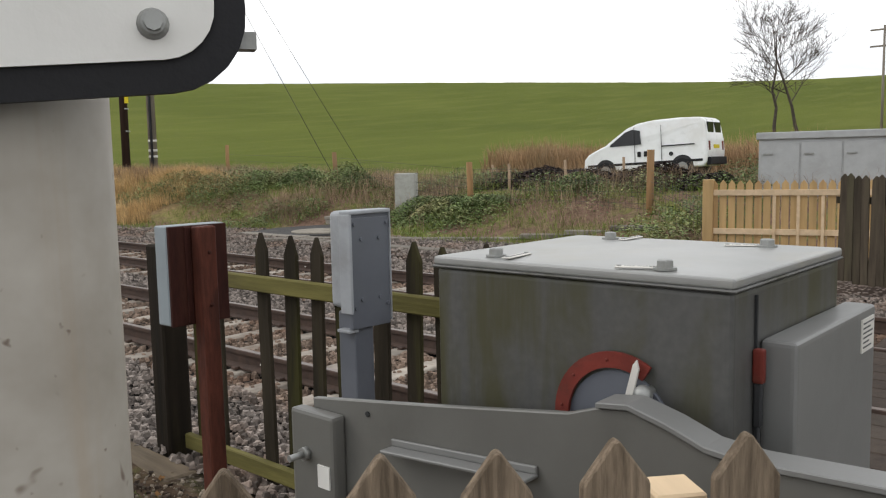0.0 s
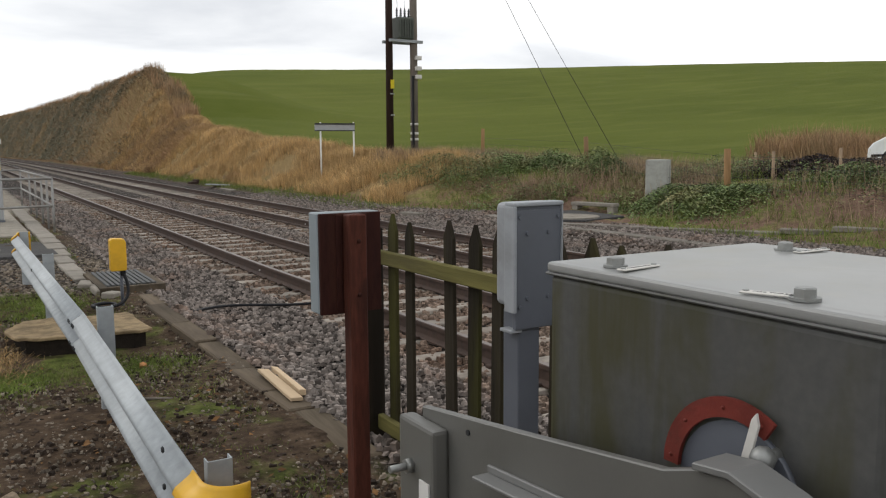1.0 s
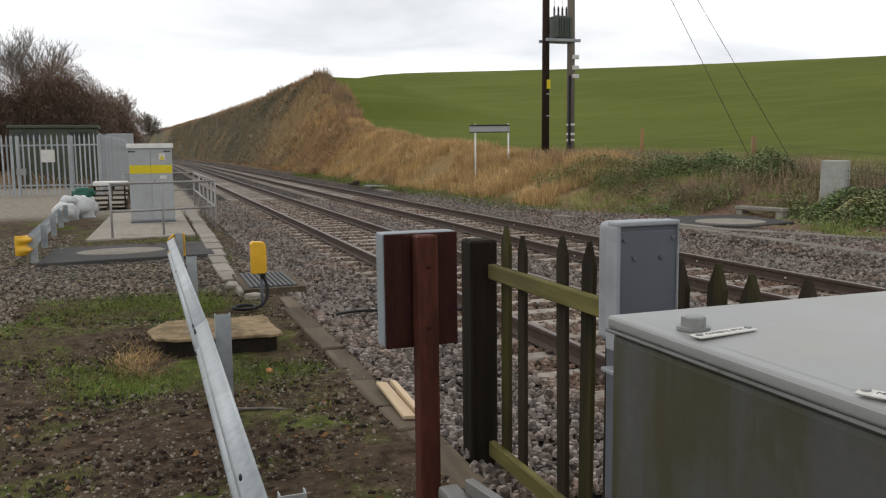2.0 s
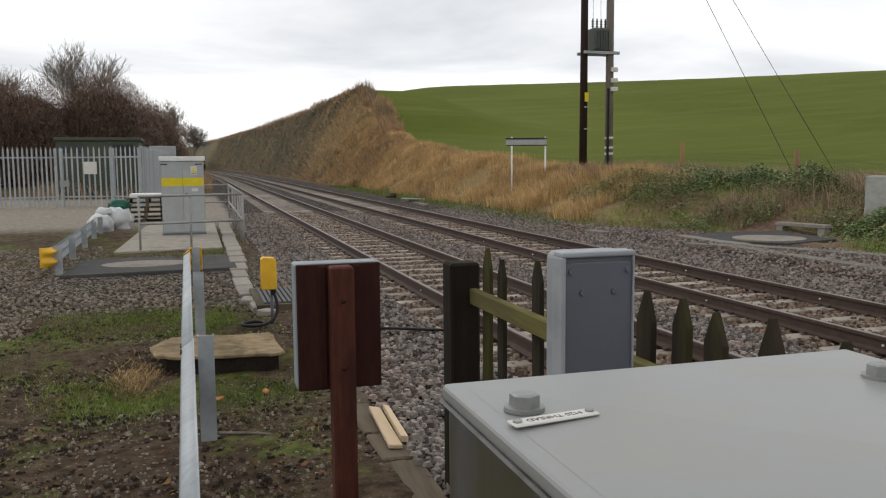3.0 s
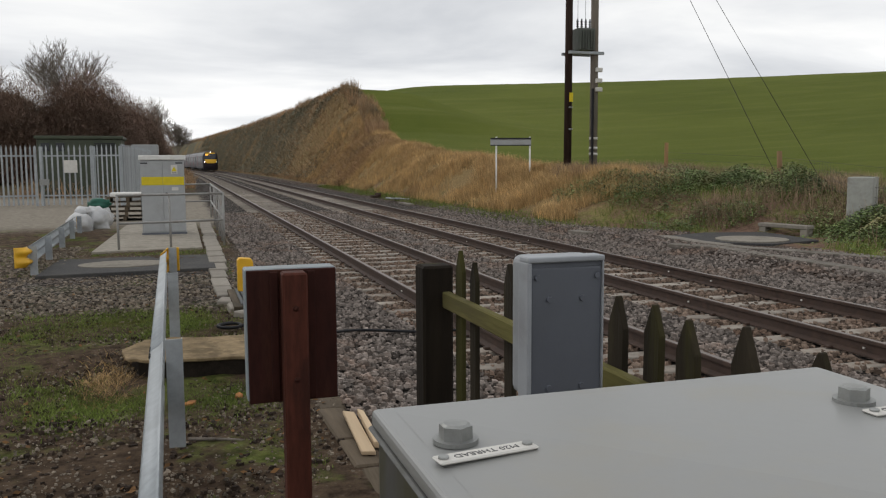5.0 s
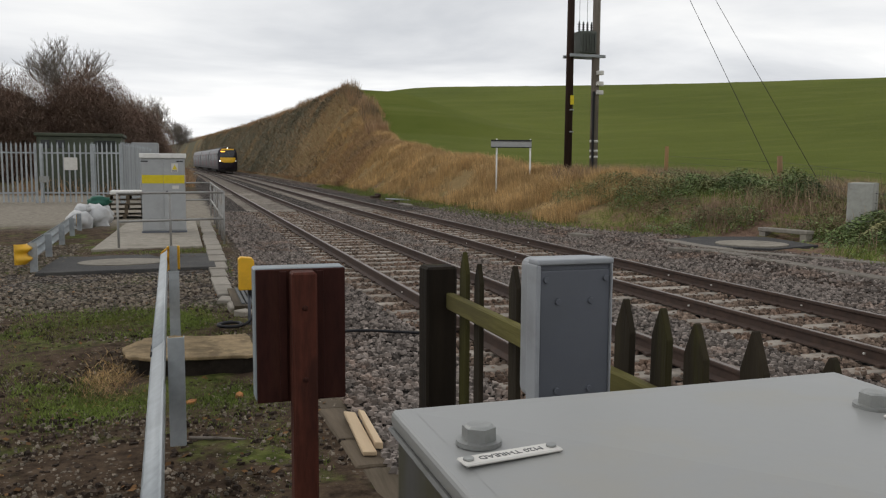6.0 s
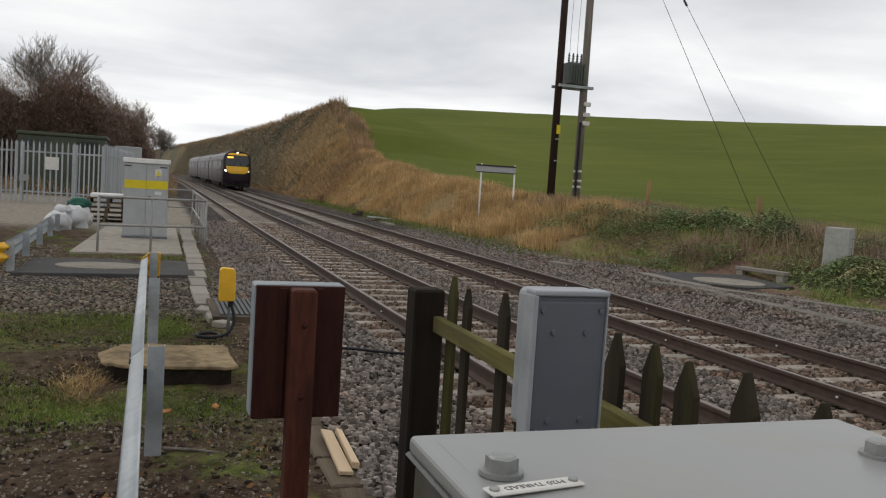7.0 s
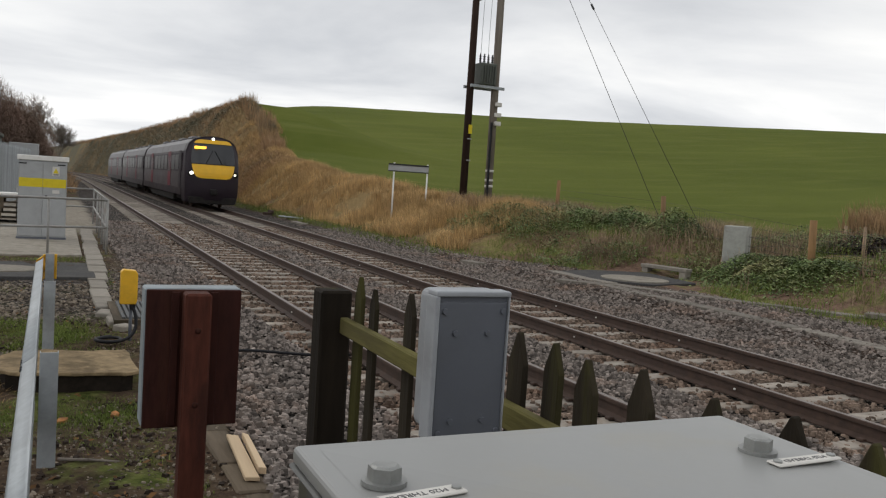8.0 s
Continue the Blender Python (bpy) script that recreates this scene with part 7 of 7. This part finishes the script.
def build_coach(lead, label):
    t = thing("train_coach", pose(7.65, 60, 0), label, "train", "coaches of the train")
    L = 23.2
    if lead:
        build_nose(t)
        start = 1.9
        face_panel("windscreen", [(2.31, -1.10, 1.10), (2.5, -1.12, 1.12), (2.8, -1.10, 1.10), (3.1, -1.06, 1.06), (3.33, -0.98, 0.98)], t, M_screen, "large dark windscreen", 0.03)
        face_panel("warning_panel", [(1.56, -0.62, 0.62), (1.61, -0.82, 0.82), (1.70, -0.93, 0.93), (1.85, -1.0, 1.0), (2.05, -1.05, 1.05), (2.27, -1.09, 1.09)], t, M_train_yellow, "bright yellow front panel", 0.035)
        face_panel("warning_panel", [(3.36, -0.96, 0.96), (3.44, -0.92, 0.92), (3.51, -0.84, 0.84), (3.56, -0.70, 0.70)], t, M_train_yellow, "yellow band over the windscreen", 0.03)
        for sx in (-1, 1):
            bm = BM()
            y = face_y(1.12, 1.80)
            rod(bm, (sx * 1.12, y - 0.06, 1.80), (sx * 1.12, y + 0.2, 1.80), 0.155, seg=18)
            hl = part("headlight", bm, M_screen, t, "round headlight")
            bm = BM()
            rod(bm, (sx * 1.10, y - 0.075, 1.81), (sx * 1.10, y, 1.81), 0.085 if sx < 0 else 0.06, seg=14)
            part("lens", bm, M_lamp if sx < 0 else M_lamp_dim, hl)
            bm = BM()
            rod(bm, (sx * 0.42, face_y(0.42, 2.3) - 0.06, 2.3), (sx * 0.06, face_y(0.06, 3.0) - 0.06, 3.0), 0.018, seg=6)
            part("wiper", bm, M_black, t)
        bm = BM()
        rod(bm, (0.0, face_y(0, 3.60) - 0.05, 3.62), (0, face_y(0, 3.60) + 0.2, 3.62), 0.065, seg=12)
        part("headlight", bm, M_lamp, t, "small high headlight")
        bm = BM()
        block(bm, -0.95, -0.38, face_y(0.65, 3.12) - 0.085, face_y(0.65, 3.12) + 0.1, 3.06, 3.20)
        part("destination_display", bm, M_display, t, "amber destination display")
        bm = BM()
        block(bm, -0.17, 0.17, -0.30, 0.3, 0.72, 1.02, 0.05, 2)
        rod(bm, (0, -0.42, 0.88), (0, 0, 0.88), 0.1)
        part("coupler", bm, M_under, t, "dark buckeye coupler")
        bm = BM()
        prism(bm, [(-1.15, 0.25), (1.15, 0.25), (1.22, 0.60), (-1.22, 0.60)], "y", 0.15, 0.45, 0.03, 1)
        part("snow_plough", bm, M_under, t)
    else:
        start = 0.35
    secs = [[(x, y, z) for x, z in body_section()] for y in (start, L - 0.35)]
    loft(secs, M_train_side, "body", t, "silver-grey sides under a pale roof", M_train_roof)
    bm = BM()
    block(bm, -1.376, 1.376, start, L - 0.35, 1.86, 2.82)
    part("window_band", bm, M_train, t, "dark window band")
    bm = BM()
    block(bm, -1.378, 1.378, start, L - 0.35, 0.60, 0.98)
    part("skirt", bm, M_train, t)
    doors = (6.6, 16.5) if not lead else (7.2, 17.0)
    for y in doors:
        for sx in (-1, 1):
            bm = BM()
            block(bm, sx * 1.386 - 0.004, sx * 1.386 + 0.004, y - 0.65, y + 0.65, 0.98, 2.95)
            d = part("door", bm, M_train_red, t, "plum red sliding door")
            for q in (-0.33, 0.33):
                bm = BM()
                block(bm, sx * 1.392 - 0.003, sx * 1.392 + 0.003, y + q - 0.2, y + q + 0.2, 1.8, 2.7)
                part("window", bm, M_side_glass, d)
    y = start + 1.2
    while y < L - 1.6:
        if all(abs(y + 0.65 - d) > 1.4 for d in doors):
            for sx in (-1, 1):
                bm = BM()
                block(bm, sx * 1.386 - 0.004, sx * 1.386 + 0.004, y, y + 1.45, 1.92, 2.75)
                part("window", bm, M_side_glass, t)
        y += 1.75
    if lead:
        for sx in (-1, 1):
            bm = BM()
            block(bm, sx * 1.386 - 0.004, sx * 1.386 + 0.004, 2.1, 3.0, 0.98, 2.95)
            part("cab_door", bm, M_train, t)
    for y in (3.6, L - 3.6):
        bg = BM()
        block(bg, -1.15, 1.15, y - 1.7, y + 1.7, 0.35, 0.72, 0.05, 1)
        b = part("bogie", bg, M_under, t)
        for dy in (-1.3, 1.3):
            for sx in (-0.75, 0.75):
                bm = BM()
                rod(bm, (sx - 0.06, y + dy, 0.42), (sx + 0.06, y + dy, 0.42), 0.42, seg=20)
                part("wheel", bm, M_rail, b)
    bm = BM()
    block(bm, -1.30, 1.30, 5.6, L - 5.6, 0.20, 0.66, 0.05, 1)
    part("underframe", bm, M_under, t, "dark equipment under the floor")
    bm = BM()
    block(bm, -1.1, 1.1, L - 0.4, L + 0.2, 0.7, 3.4)
    part("gangway", bm, M_black, t, "black gangway bellows")
    for y in (5.0, 9.0, 13.0, 17.5):
        bm = BM()
        block(bm, -0.6, 0.6, y - 0.9, y + 0.9, 3.68, 3.83, 0.05, 1)
        part("roof_unit", bm, M_train_roof, t)
    return t


build_sleepers()
build_markers()
build_deck()
build_slabs()
build_edging()
build_pit()
build_machine()
build_arm()
build_near_fence()
build_near_sign()
build_brown_sign()
build_grey_box()
build_old_fence()
build_barriers()
build_yellow_box()
build_cabinet()
build_handrail()
build_store()
build_poles()
build_signboard()
build_far_side()
build_van()
build_trees()
build_plants()
build_yard_stones()
build_clods()
build_ballast()
COACHES = [build_coach(True, "leading railcar of a dark plum train with a yellow front"),
           build_coach(False, "middle coach of a dark plum and silver train"),
           build_coach(False, "rear coach of a dark plum and silver train")]


def motions():
    """The train runs in along the far track at a steady 40 metres a second, round the slight curve."""
    for k, coach in enumerate(COACHES):
        rows = []
        for i in range(9):
            t = float(i)
            y = 44.6 + 40.0 * (8.0 - t) + 23.5 * k
            x0, x1 = 7.6525 - curve_x(y), 7.6525 - curve_x(y + 23.2)
            yaw = -math.degrees(math.atan2(x1 - x0, 23.2))
            z0, z1 = grade(y), grade(y + 23.2)
            rows.append((t, pose(x0, y, z0, math.degrees(math.atan2(z1 - z0, 23.2)), 0, yaw)))
        walk(coach, rows)


motions()
